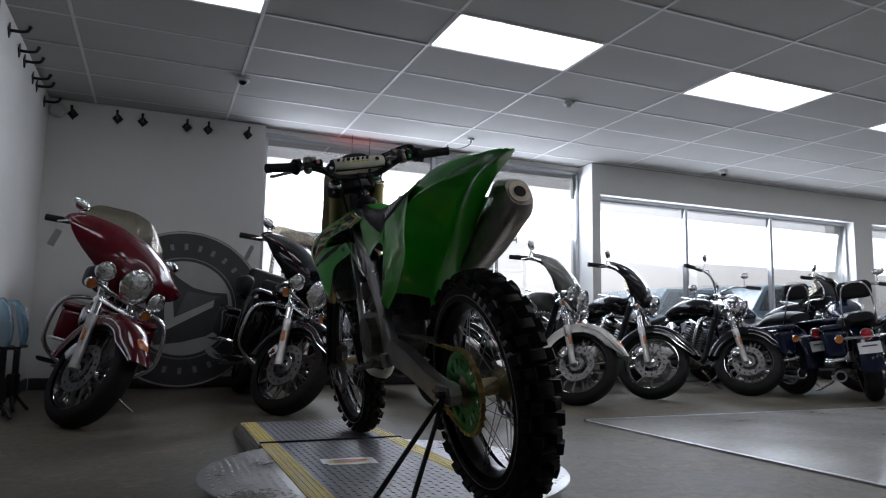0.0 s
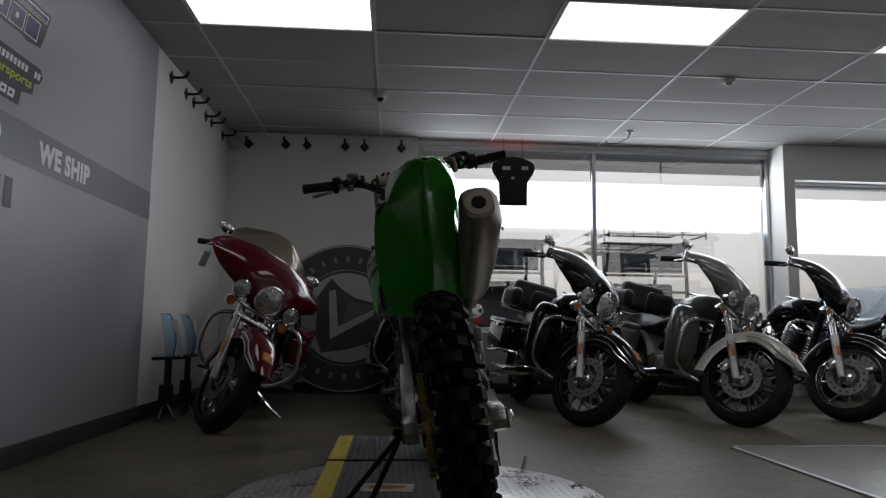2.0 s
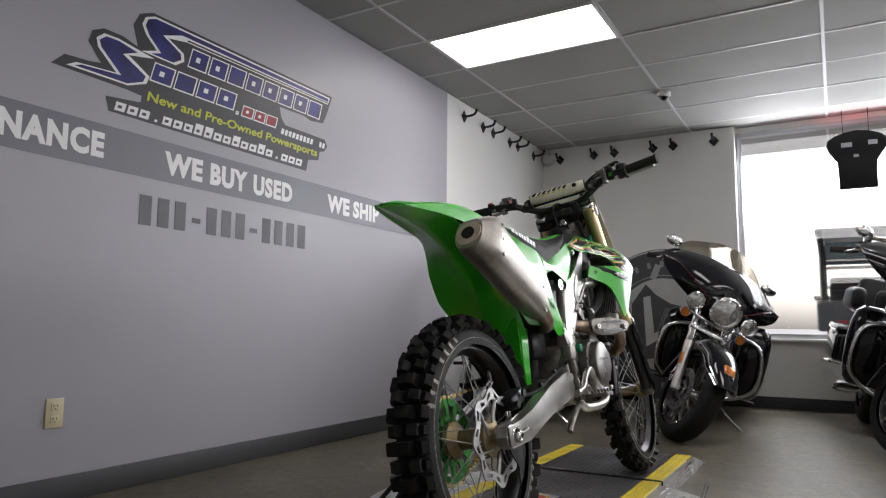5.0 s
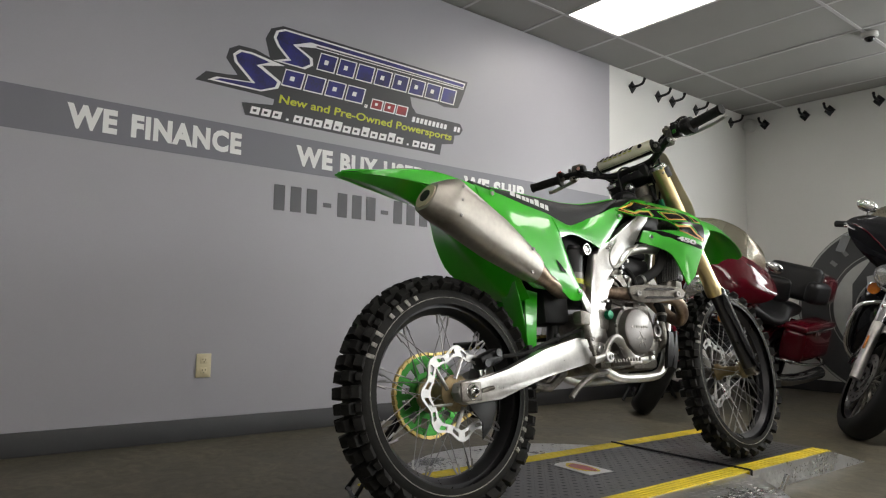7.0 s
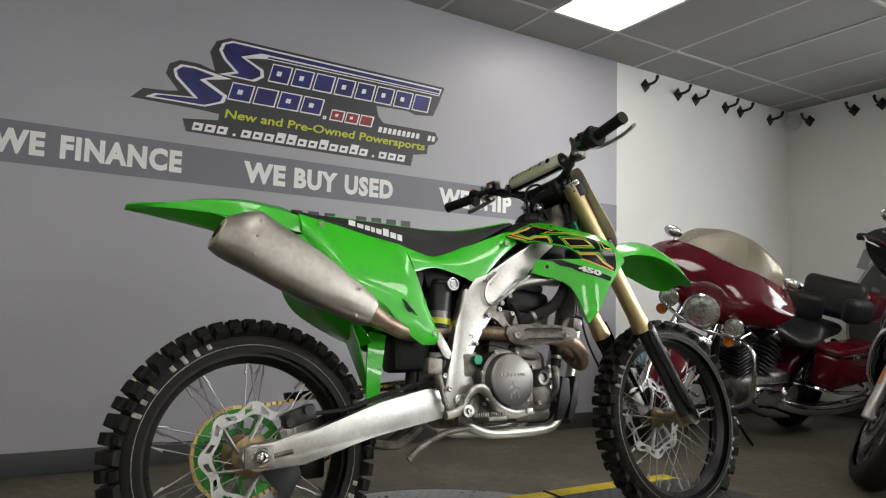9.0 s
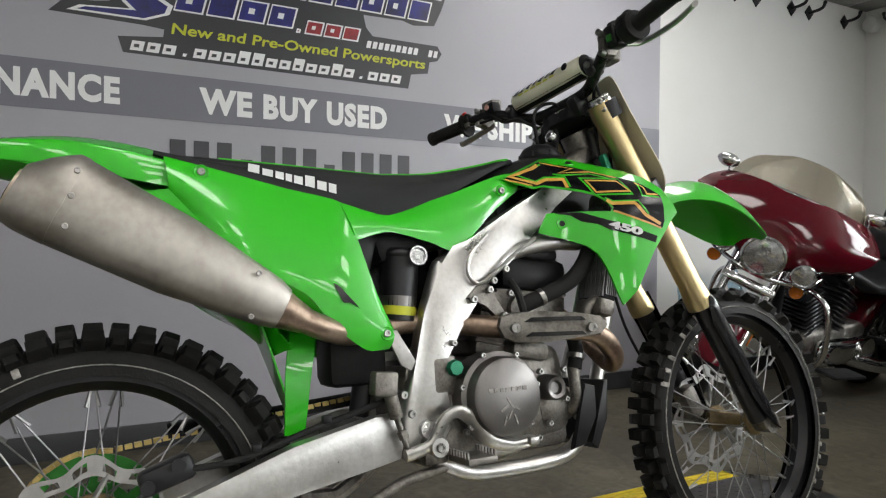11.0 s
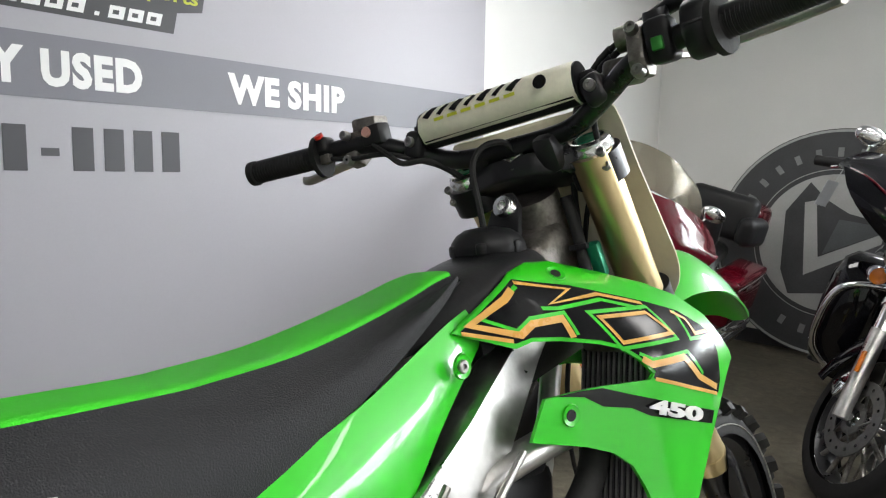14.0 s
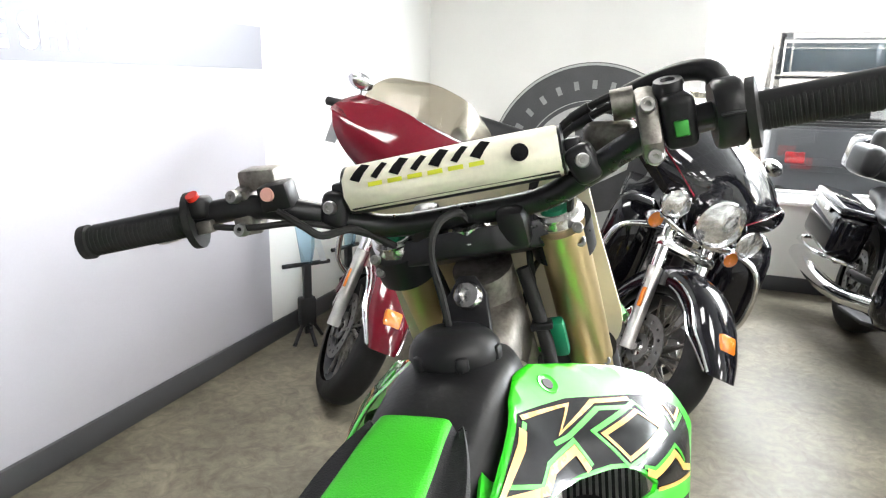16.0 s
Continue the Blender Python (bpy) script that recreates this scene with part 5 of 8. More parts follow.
    cap = part("filler_cap", bm, BLACK_PLASTIC, b, "black screw fuel cap")
    for k in range(6):
        a = 2 * math.pi * k / 6
        part("cap_lug", box(bmesh.new(), (-0.003 + 0.044 * math.cos(a), 0.944 + 0.044 * math.sin(a), 1.020), (0.014, 0.014, 0.016), 0.004, (0, 0, 60 * k)), BLACK_PLASTIC, cap)
    bm = bmesh.new()
    tube(bm, [(-0.006, 0.944, 1.043), (-0.008, 0.942, 1.075), (-0.016, 0.945, 1.125), (-0.012, 0.965, 1.152), (-0.002, 0.995, 1.158), (0.003, 1.012, 1.145)], 0.0042, 8, 5)
    part("vent_hose", bm, RUBBER, b)
    bm = bmesh.new()
    prism(bm, [(-0.030, 0.0), (0.034, 0.0), (0.026, 0.055), (0.012, 0.075), (-0.006, 0.075), (-0.020, 0.05)], lambda u, v: Vector((u, 0.960 + 0.35 * v, 1.020 + 0.93 * v)), Vector((0, 0.008, -0.003)), 0.002)
    part("tank_bracket", bm, BLACK_PLASTIC, b, "black tank strap")
    part("tank_bolt", bolt(bmesh.new(), (0.008, 0.975, 1.070), (0, -0.9, 0.4), 0.0155, 0.010), STEEL, b, "bright tank bolt")
    # front end, built straight and then steered
    def fork_y(z):
        return 1.173 + 0.545 * (0.9 - z)

    def fork(z, x=0.095):
        return Vector((x, fork_y(z), z))
    both_st("fork_tube", lambda: cyl(bmesh.new(), fork(1.128), fork(0.66), 0.0285, 0.0285, 28), GOLD, "gold anodised upper fork tube")
    def collar():
        bm = bmesh.new()
        cyl(bm, fork(0.70), fork(0.668), 0.0285, 0.032, 28)
        cyl(bm, fork(0.668), fork(0.645), 0.0325, 0.0325, 28)
        return bm
    both_st("fork_collar", collar, GOLD)
    both_st("fork_slider", lambda: cyl(bmesh.new(), fork(0.65), fork(0.36), 0.023, 0.023, 24), BLACK_SATIN, "dark inner fork tube")
    def guard():
        bm = bmesh.new()
        rows = []
        for z, w in ((0.70, 0.012), (0.66, 0.03), (0.60, 0.036), (0.5, 0.034), (0.42, 0.034), (0.36, 0.03), (0.335, 0.02)):
            c = fork(z) + Vector((0, 0.004, 0))
            rows.append([c + Vector((0.036 * math.sin(a) + 0.002, 0.036 * math.cos(a) + 0.004, 0)) for a in [radians(-60 + 200 * k / 8 * (w / 0.036)) for k in range(9)]])
        return sheet(bm, smooth_rows(rows, 2), 0.003)
    both_st("fork_guard", guard, DECAL_BLACK, "black plastic fork guard", 60)
    def lug():
        bm = bmesh.new()
        cyl(bm, (0.070, 1.499, 0.349), (0.112, 1.499, 0.349), 0.026, seg=20)
        box(bm, (0.092, 1.482, 0.365), (0.045, 0.05, 0.06), 0.012, (26, 0, 0))
        lathe(bm, [(0.008, 0.118), (0.014, 0.118), (0.016, 0.108)], Matrix.Translation((0, 1.499, 0.349)) @ AXLE_X, 18)
        return bm
    both_st("axle_lug", lug, CAST_ALU, "silver axle lug")
    bm = bmesh.new()
    box(bm, (-0.07, 1.412, 0.40), (0.05, 0.05, 0.09), 0.012, (26, 0, 0))
    bm.transform(SW)
    part("front_caliper", bm, CAST_ALU, b)
    def clamp_plate(name, z, dz, lab):
        """A forged yoke: one web between two pinch rings round the fork tubes."""
        bm = bmesh.new()
        c = fork(z, 0)
        web = []
        for x, back, front in ((-0.112, -0.030, 0.028), (-0.07, -0.040, 0.020), (-0.03, -0.058, 0.012), (0.03, -0.058, 0.012), (0.07, -0.040, 0.020), (0.112, -0.030, 0.028)):
            web.append([c + Vector((x, back, -dz * 0.42 - 0.51 * back * 0.5)), c + Vector((x, front, -dz * 0.42 - 0.51 * front * 0.5)), c + Vector((x, front, dz * 0.42 - 0.51 * front * 0.5)), c + Vector((x, back, dz * 0.42 - 0.51 * back * 0.5))])
        loft(bm, web)
        bmesh.ops.bevel(bm, geom=bm.edges[:], offset=0.004, segments=2, affect="EDGES", profile=0.5)
        yoke = st(name, bm, BLACK_SATIN, b, lab)
        for s in (-1, 1):
            st("pinch_ring", cyl(bmesh.new(), fork(z + dz / 2, s * 0.095), fork(z - dz / 2, s * 0.095), 0.037, seg=32), BLACK_SATIN, yoke)
            for k in (-1, 1):
                st("pinch_bolt", bolt(bmesh.new(), fork(z + k * dz * 0.24, s * 0.095) + Vector((s * 0.022, -0.034, 0)), (0, -1, 0.4), 0.006, 0.005), FASTENER, yoke)
    clamp_plate("top_clamp", 1.108, 0.036, "black forged top fork clamp")
    clamp_plate("lower_clamp", 0.915, 0.042, "black forged lower fork clamp")
    for s in (-1, 1):
        bm = bmesh.new()
        m = Matrix.Translation(fork(1.128, s * 0.095)) @ Matrix.Rotation(radians(27), 4, "X")
        lathe(bm, [(0.0305, -0.006), (0.0305, 0.006), (0.029, 0.008), (0.029, 0.013), (0.025, 0.0165), (0.022, 0.0165), (0.021, 0.007), (0.0001, 0.007)], m, 24)
        st("fork_cap", bm, STEEL)
    for s in (-1, 1):
        bm = bmesh.new()
        m = Matrix.Translation(fork(1.139, s * 0.095)) @ Matrix.Rotation(radians(27), 4, "X")
        lathe(bm, [(0.0001, 0.004), (0.014, 0.004), (0.017, -0.002)], m, 16)
        st("cap_insert", bm, OIL_GREEN)
    bm = bmesh.new()
    m = Matrix.Translation((0, 1.024, 1.128)) @ Matrix.Rotation(radians(27), 4, "X")
    lathe(bm, [(0.024, -0.01), (0.024, 0.004), (0.019, 0.006), (0.019, 0.018), (0.013, 0.019), (0.012, 0.008), (0.0001, 0.008)], m, 12)
    st("stem_nut", bm, STEEL)
    # handlebar
    bm = bmesh.new()
    half = [(0.0, 1.018, 1.152), (0.06, 1.017, 1.152), (0.10, 1.01, 1.158), (0.145, 0.992, 1.178), (0.195, 0.970, 1.200), (0.25, 0.962, 1.209), (0.40, 0.928, 1.210)]
    tube(bm, [(-x, y, z) for x, y, z in half[::-1]] + half[1:], 0.0135, 14, 5)
    st("handlebar", bm, BLACK_SATIN, b, "black wide handlebar")
    both_st("bar_mount", lambda: box(bmesh.new(), (0.052, 1.028, 1.138), (0.034, 0.045, 0.052), 0.01, (26, 0, 0)), BLACK_SATIN)
    bm = bmesh.new()
    pts = []
    for k in range(17):
        a = 2 * math.pi * k / 17
        r = 0.0295 + (0.0018 if k % 2 else 0)
        pts.append((r * math.cos(a), 0.9 * r * math.sin(a)))
    loft(bm, [[Vector((x, 0.994 + u * f, 1.203 + v * f)) for u, v in pts] for x, f in ((-0.116, 0.9), (-0.112, 0.97), (-0.06, 0.99), (0.06, 0.99), (0.112, 0.97), (0.116, 0.9))])
    pad = st("bar_pad", bm, PAD_CREAM, b, "cream handlebar pad with dark print", 60)
    under = []
    for x in (-0.112, -0.06, 0.0, 0.06, 0.112):
        under.append([Vector((x, 0.994 + 0.0302 * math.cos(a), 1.203 + 0.0272 * math.sin(a))) for a in [radians(226 + 104 * k / 8) for k in range(9)]])
    st("pad_underside", sheet(bmesh.new(), under, 0.002), BLACK_PLASTIC, pad, "black underside of the pad", 60)
    for s in (-1, 1):
        st("pad_end", cyl(bmesh.new(), (s * 0.1155, 0.994, 1.203), (s * 0.1185, 0.994, 1.203), 0.0262, seg=20), BLACK_PLASTIC, pad)
    bm = bmesh.new()

    def on_pad(x, ang, off=0.0313):
        return Vector((x, 0.994 - off * math.cos(ang), 1.203 + 0.93 * off * math.sin(ang)))
    def strip(pts, wide):
        """A printed stroke along (x, angle) points of the pad."""
        bm = bmesh.new()
        rows = [[], []]
        for k, (x, a) in enumerate(pts):
            (xa, aa), (xb, ab) = pts[max(0, k - 1)], pts[min(len(pts) - 1, k + 1)]
            n = Vector((-(ab - aa) * 0.035, xb - xa)).normalized() * wide
            rows[0].append(on_pad(x + n.x, a + n.y / 0.035))
            rows[1].append(on_pad(x - n.x, a - n.y / 0.035))
        return sheet(bm, rows, 0)
    bm.free()
    for k, (tall, wide) in enumerate(((0.65, 0.006), (0.55, 0.004), (0.6, 0.006), (0.5, 0.004), (0.62, 0.006), (0.56, 0.004), (0.6, 0.006))):
        x0 = -0.100 + 0.022 * k
        st("print_bar", strip([(x0, 0.36), (x0 + 0.006, 0.36 + tall / 2), (x0 + 0.012, 0.36 + tall)], wide), DECAL_BLACK, pad)
    for k in range(6):
        x0 = -0.085 + k * 0.022
        st("print_bar", strip([(x0, 0.14), (x0 + 0.008, 0.14), (x0 + 0.016, 0.14)], 0.0028), VINYL_YELLOW, pad)
    st("print_dot", cyl(bmesh.new(), on_pad(0.078, 0.22, 0.0345), on_pad(0.078, 0.22, 0.0357), 0.009, seg=16), DECAL_BLACK, pad)
    d = Vector((0.15, -0.04, 0.001)).normalized()
    for s in (1, -1):
        g0, g1 = Vector((0.293, 0.955, 1.205)), Vector((0.414, 0.925, 1.205))
        bm = bmesh.new()
        long = (g1 - g0).length
        prof = [(0.0001, -0.006), (0.032, -0.006), (0.032, 0.002), (0.018, 0.004)]
        for k in range(22):
            z = 0.006 + (long - 0.016) * k / 22
            prof += [(0.0166, z), (0.0166, z + 0.0018), (0.0173, z + 0.0022), (0.0173, z + 0.0046)]
        prof += [(0.0168, long - 0.009), (0.0195, long - 0.007), (0.019, long + 0.002), (0.0001, long + 0.002)]
        lathe(bm, prof, Matrix.Translation(g0) @ (g1 - g0).to_track_quat("Z", "Y").to_matrix().to_4x4(), 24)
        if s < 0:
            bm.transform(Matrix.Diagonal((-1, 1, 1, 1)))
        st("grip", bm, RUBBER, b, "black rubber grip")
    bm = bmesh.new()
    tube(bm, [(-0.238, 1.000, 1.205), (-0.262, 1.024, 1.203), (-0.32, 1.017, 1.195), (-0.370, 1.006, 1.187), (-0.384, 1.004, 1.190)], 0.005, 8, 4, flat=1.6)
    st("lever", bm, FRAME_ALU, b, "silver clutch lever")
    bm = bmesh.new()
    tube(bm, [(0.225, 1.0, 1.205), (0.25, 1.035, 1.207), (0.33, 1.03, 1.207), (0.39, 1.005, 1.205), (0.40, 1.0, 1.205)], 0.006, 8, 4, flat=1.6)
    st("lever", bm, FRAME_ALU, b, "silver brake lever")
    # throttle side: split housing with a curved cable guide, then switch and silver perch
    bm = bmesh.new()
    lathe(bm, [(0.014, -0.013), (0.029, -0.013), (0.032, -0.009), (0.032, 0.009), (0.029, 0.013), (0.014, 0.013)], Matrix.Translation((0.270, 0.958, 1.2095)) @ AXLE_X, 28)
    box(bm, (0.269, 0.970, 1.226), (0.024, 0.042, 0.032), 0.009, (20, 0, 0), 3)
    housing = st("throttle_housing", bm, BLACK_PLASTIC, b, "black throttle housing")
    st("housing_seam", box(bmesh.new(), (0.270, 0.9262, 1.2095), (0.020, 0.003, 0.003), 0.001), BLACK_SATIN, housing)
    st("cable_guide", tube(bmesh.new(), [(0.269, 0.970, 1.234), (0.264, 0.974, 1.248), (0.246, 0.984, 1.254), (0.215, 1.0, 1.252), (0.188, 1.012, 1.246)], 0.0115, 14, 5, r_end=0.008), BLACK_PLASTIC, housing, "curved black cable guide")
    for dz in (0.004, -0.006):
        st("throttle_cable", tube(bmesh.new(), [(0.19, 1.012, 1.246 + dz), (0.15, 1.028, 1.236 + dz), (0.115, 1.042, 1.220 + dz), (0.085, 1.055, 1.190 + dz), (0.062, 1.062, 1.13), (0.052, 1.068, 1.06), (0.05, 1.07, 0.96)], 0.0042, 8, 6), RUBBER, housing)
        st("cable_adjuster", cyl(bmesh.new(), (0.150, 1.028, 1.236 + dz), (0.130, 1.036, 1.228 + dz), 0.0058, seg=10), BLACK_PLASTIC, housing)
    bm = bmesh.new()
    box(bm, (0.228, 0.966, 1.212), (0.030, 0.044, 0.050), 0.008, (10, 0, 0), 3)
    switch = st("starter_switch", bm, BLACK_PLASTIC, b, "black handlebar switch with a green button")
    st("switch_knob", lathe(bmesh.new(), [(0.0001, 0.007), (0.006, 0.007), (0.0072, 0.010), (0.013, 0.010), (0.0145, 0.006), (0.0145, -0.010)], Matrix.Translation((0.224, 0.972, 1.240)) @ Matrix.Rotation(radians(18), 4, "X"), 22), BLACK_SATIN, switch)
    st("starter_button", box(bmesh.new(), (0.228, 0.9425, 1.204), (0.013, 0.006, 0.015), 0.002), GREEN_ALU, switch, "green starter button")
    bm = bmesh.new()
    prism(bm, [(0.952, 1.232), (0.985, 1.248), (1.004, 1.240), (1.002, 1.205), (0.982, 1.180), (0.955, 1.176), (0.944, 1.195)], lambda u, v: Vector((0.192, u, v)), Vector((0.020, 0, 0)), 0.005)
    perch = st("brake_perch", bm, CAST_ALU, b, "silver front brake perch")
    st("perch_eye", ring(bmesh.new(), (0.183, 0.992, 1.236), 0.008, 0.0155, -0.012, 0.010, 22), CAST_ALU, perch)
    for y, z in ((0.953, 1.230), (0.952, 1.182)):
        st("clamp_bolt", bolt(bmesh.new(), (0.202, y - 0.004, z), (0, -1, 0.15), 0.0075, 0.009), FASTENER, perch)
    bm = bmesh.new()
    box(bm, (0.165, 1.018, 1.205), (0.052, 0.030, 0.034), 0.009, (0, 8, -12), 3)
    cyl(bm, (0.146, 1.012, 1.190), (0.132, 1.000, 1.176), 0.0085, seg=14)
    mcyl = st("front_brake_cylinder", bm, CAST_ALU, b, "cast front brake cylinder")
    st("banjo", cyl(bmesh.new(), (0.133, 1.001, 1.177), (0.124, 0.993, 1.168), 0.0105, seg=6), STEEL, mcyl)
    st("brake_line", tube(bmesh.new(), [(0.128, 0.996, 1.172), (0.115, 1.02, 1.150), (0.10, 1.06, 1.10), (0.05, 1.115, 1.06), (0.0, 1.16, 0.95), (-0.06, 1.18, 0.8), (-0.115, 1.27, 0.62), (-0.115, 1.38, 0.44)], 0.004, 8, 6), RUBBER, mcyl, "black front brake line")
    # clutch side
    bm = bmesh.new()
    prism(bm, [(0.956, 1.226), (0.978, 1.232), (0.995, 1.220), (0.994, 1.190), (0.975, 1.176), (0.955, 1.182)], lambda u, v: Vector((-0.246, u, v)), Vector((0.024, 0, 0)), 0.004)
    perch = st("clutch_perch", bm, CAST_ALU, b, "silver clutch perch")
    st("perch_cap", box(bmesh.new(), (-0.214, 0.986, 1.236), (0.046, 0.034, 0.024), 0.005, (6, 6, 0), 2), CAST_ALU, perch)
    for z in (1.222, 1.185):
        st("clamp_bolt", bolt(bmesh.new(), (-0.234, 0.951, z), (0, -1, 0.15), 0.0075, 0.008), FASTENER, perch)
    st("kill_switch", box(bmesh.new(), (-0.277, 0.950, 1.218), (0.024, 0.028, 0.026), 0.008, None, 3), BLACK_PLASTIC, b, "black kill switch pod")
    st("switch_clamp", box(bmesh.new(), (-0.272, 0.944, 1.196), (0.018, 0.012, 0.014), 0.002), CAST_ALU, b)
    st("map_switch", box(bmesh.new(), (-0.190, 0.966, 1.214), (0.036, 0.030, 0.030), 0.005, (8, 0, 0), 2), BLACK_PLASTIC, b, "black switch box with a pink button")
    for s in (1, -1):
        bm = bmesh.new()
        box(bm, (s * 0.136, 0.992, 1.186), (0.030, 0.040, 0.040), 0.009, (0, -s * 20, 0), 3)
        box(bm, (s * 0.128, 0.996, 1.206), (0.018, 0.022, 0.016), 0.004)
        holder = st("pad_holder", bm, BLACK_SATIN, b, "black crossbar clamp")
        st("clamp_bolt", bolt(bmesh.new(), (s * 0.136, 0.9715, 1.190), (0, -1, 0.1), 0.0075, 0.006), FASTENER, holder)
    st("wiring", tube(bmesh.new(), [(-0.270, 0.945, 1.196), (-0.225, 0.950, 1.186), (-0.18, 0.960, 1.182), (-0.15, 0.975, 1.172), (-0.11, 1.0, 1.15), (-0.085, 1.03, 1.12)], 0.0036, 8, 5), RUBBER, b, "black switch wire")
    st("wiring", tube(bmesh.new(), [(-0.19, 0.955, 1.198), (-0.165, 0.958, 1.176), (-0.15, 0.966, 1.162), (-0.12, 0.99, 1.160), (-0.09, 1.02, 1.13)], 0.0045, 8, 5), RUBBER, b, "black switch wire")
    st("clutch_cable", tube(bmesh.new(), [(-0.222, 1.0, 1.20), (-0.17, 1.012, 1.188), (-0.12, 1.03, 1.165), (-0.075, 1.06, 1.12), (-0.055, 1.075, 1.05), (-0.05, 1.08, 0.95)], 0.0046, 8, 5), RUBBER, b, "black clutch cable")
    st("hose", tube(bmesh.new(), [(0.045, 1.055, 1.075), (0.052, 1.055, 1.03), (0.058, 1.05, 0.97), (0.055, 1.05, 0.92)], 0.0085, 10, 4), RUBBER, b, "black bundled hose")
    st("hose_tie", box(bmesh.new(), (0.056, 1.053, 1.005), (0.026, 0.026, 0.008), 0.002), BLACK_PLASTIC, b)
    st("connector", box(bmesh.new(), (0.072, 1.062, 0.985), (0.018, 0.018, 0.05), 0.005, (20, 0, 0)), OIL_GREEN, b, "green wiring connector")
    bm = bmesh.new()
    cyl(bm, (-0.277, 0.941, 1.229), (-0.277, 0.938, 1.2335), 0.007, seg=14)
    st("kill_button", bm, RED_PLASTIC)
    bm = bmesh.new()
    cyl(bm, (-0.194, 0.952, 1.217), (-0.194, 0.947, 1.218), 0.0075, seg=16)
    st("start_button", bm, PINK)
    # number plate and front fender
    rows = []
    for z, w, y in ((1.190, 0.105, 1.085), (1.178, 0.130, 1.088), (1.10, 0.136, 1.125), (1.02, 0.142, 1.168), (0.96, 0.144, 1.20), (0.92, 0.125, 1.222), (0.89, 0.08, 1.235)):
        rows.append([Vector((w * u, y - 0.022 * u * u, z)) for u in (-1, -0.5, 0, 0.5, 1)])
    st("number_plate", sheet(bmesh.new(), smooth_rows(rows, 3), 0.003), CREAM, b, "cream front number plate", 60)
    rows = []
    for y, z, w, drop in ((1.10, 0.845, 0.065, 0.03), (1.18, 0.900, 0.078, 0.035), (1.28, 0.955, 0.095, 0.05), (1.38, 0.982, 0.108, 0.072), (1.465, 0.982, 0.110, 0.088), (1.54, 0.957, 0.105, 0.092), (1.60, 0.915, 0.092, 0.078), (1.635, 0.868, 0.072, 0.042), (1.65, 0.835, 0.045, 0.012)):
        rows.append([Vector((w * u, y, z - drop * abs(u) ** 2.2)) for u in (-1, -0.75, -0.35, 0, 0.35, 0.75, 1)])
    fender = sheet(bmesh.new(), smooth_rows(rows, 3), 0.003)
    fender.transform(SW)
    part("front_fender", fender, GREEN, b, "green front fender", 60)
    return b


dirt_bike()

# ---- turntable under the dirt bike ----
TREAD = material("bright_tread_plate", (0.6, 0.6, 0.6), 0.3, 0.95, var=0.15, scale=6, fine=60)
TREAD_DARK = material("dark_tread_plate", (0.085, 0.085, 0.09), 0.42, 0.7, var=0.3, scale=5, fine=50)
STRIPE = material("yellow_safety_paint", (0.62, 0.48, 0.02), 0.5, var=0.2, scale=12, fine=90, bump=0.2)
PLAT = 0.0905


def tread_bars(bm, inside, x0, x1, y0, y1, z, pitch=0.027):
    """Small raised lozenges in a herringbone, joined into the plate."""
    nx, ny = int((x1 - x0) / pitch), int((y1 - y0) / pitch)
    for i in range(nx):
        for j in range(ny):
            x, y = x0 + (i + 0.5) * pitch, y0 + (j + 0.5) * pitch
            if not inside(x, y):
                continue
            c, s = (0.7071, 0.7071) if (i + j) % 2 else (0.7071, -0.7071)
            l, w = 0.0105, 0.003
            pts = [(-l, 0), (0, -w), (l, 0), (0, w)]
            lo = [bm.verts.new((x + u * c - v * s, y + u * s + v * c, z - 0.0003)) for u, v in pts]
            a = bm.verts.new((x + 0.004 * c, y + 0.004 * s, z + 0.0016))
            b = bm.verts.new((x - 0.004 * c, y - 0.004 * s, z + 0.0016))
            bm.faces.new((lo[0], lo[1], b))
            bm.faces.new((lo[1], lo[2], a))
            bm.faces.new((lo[1], a, b))
            bm.faces.new((lo[2], lo[3], a))
            bm.faces.new((lo[3], lo[0], b))
            bm.faces.new((lo[3], b, a))


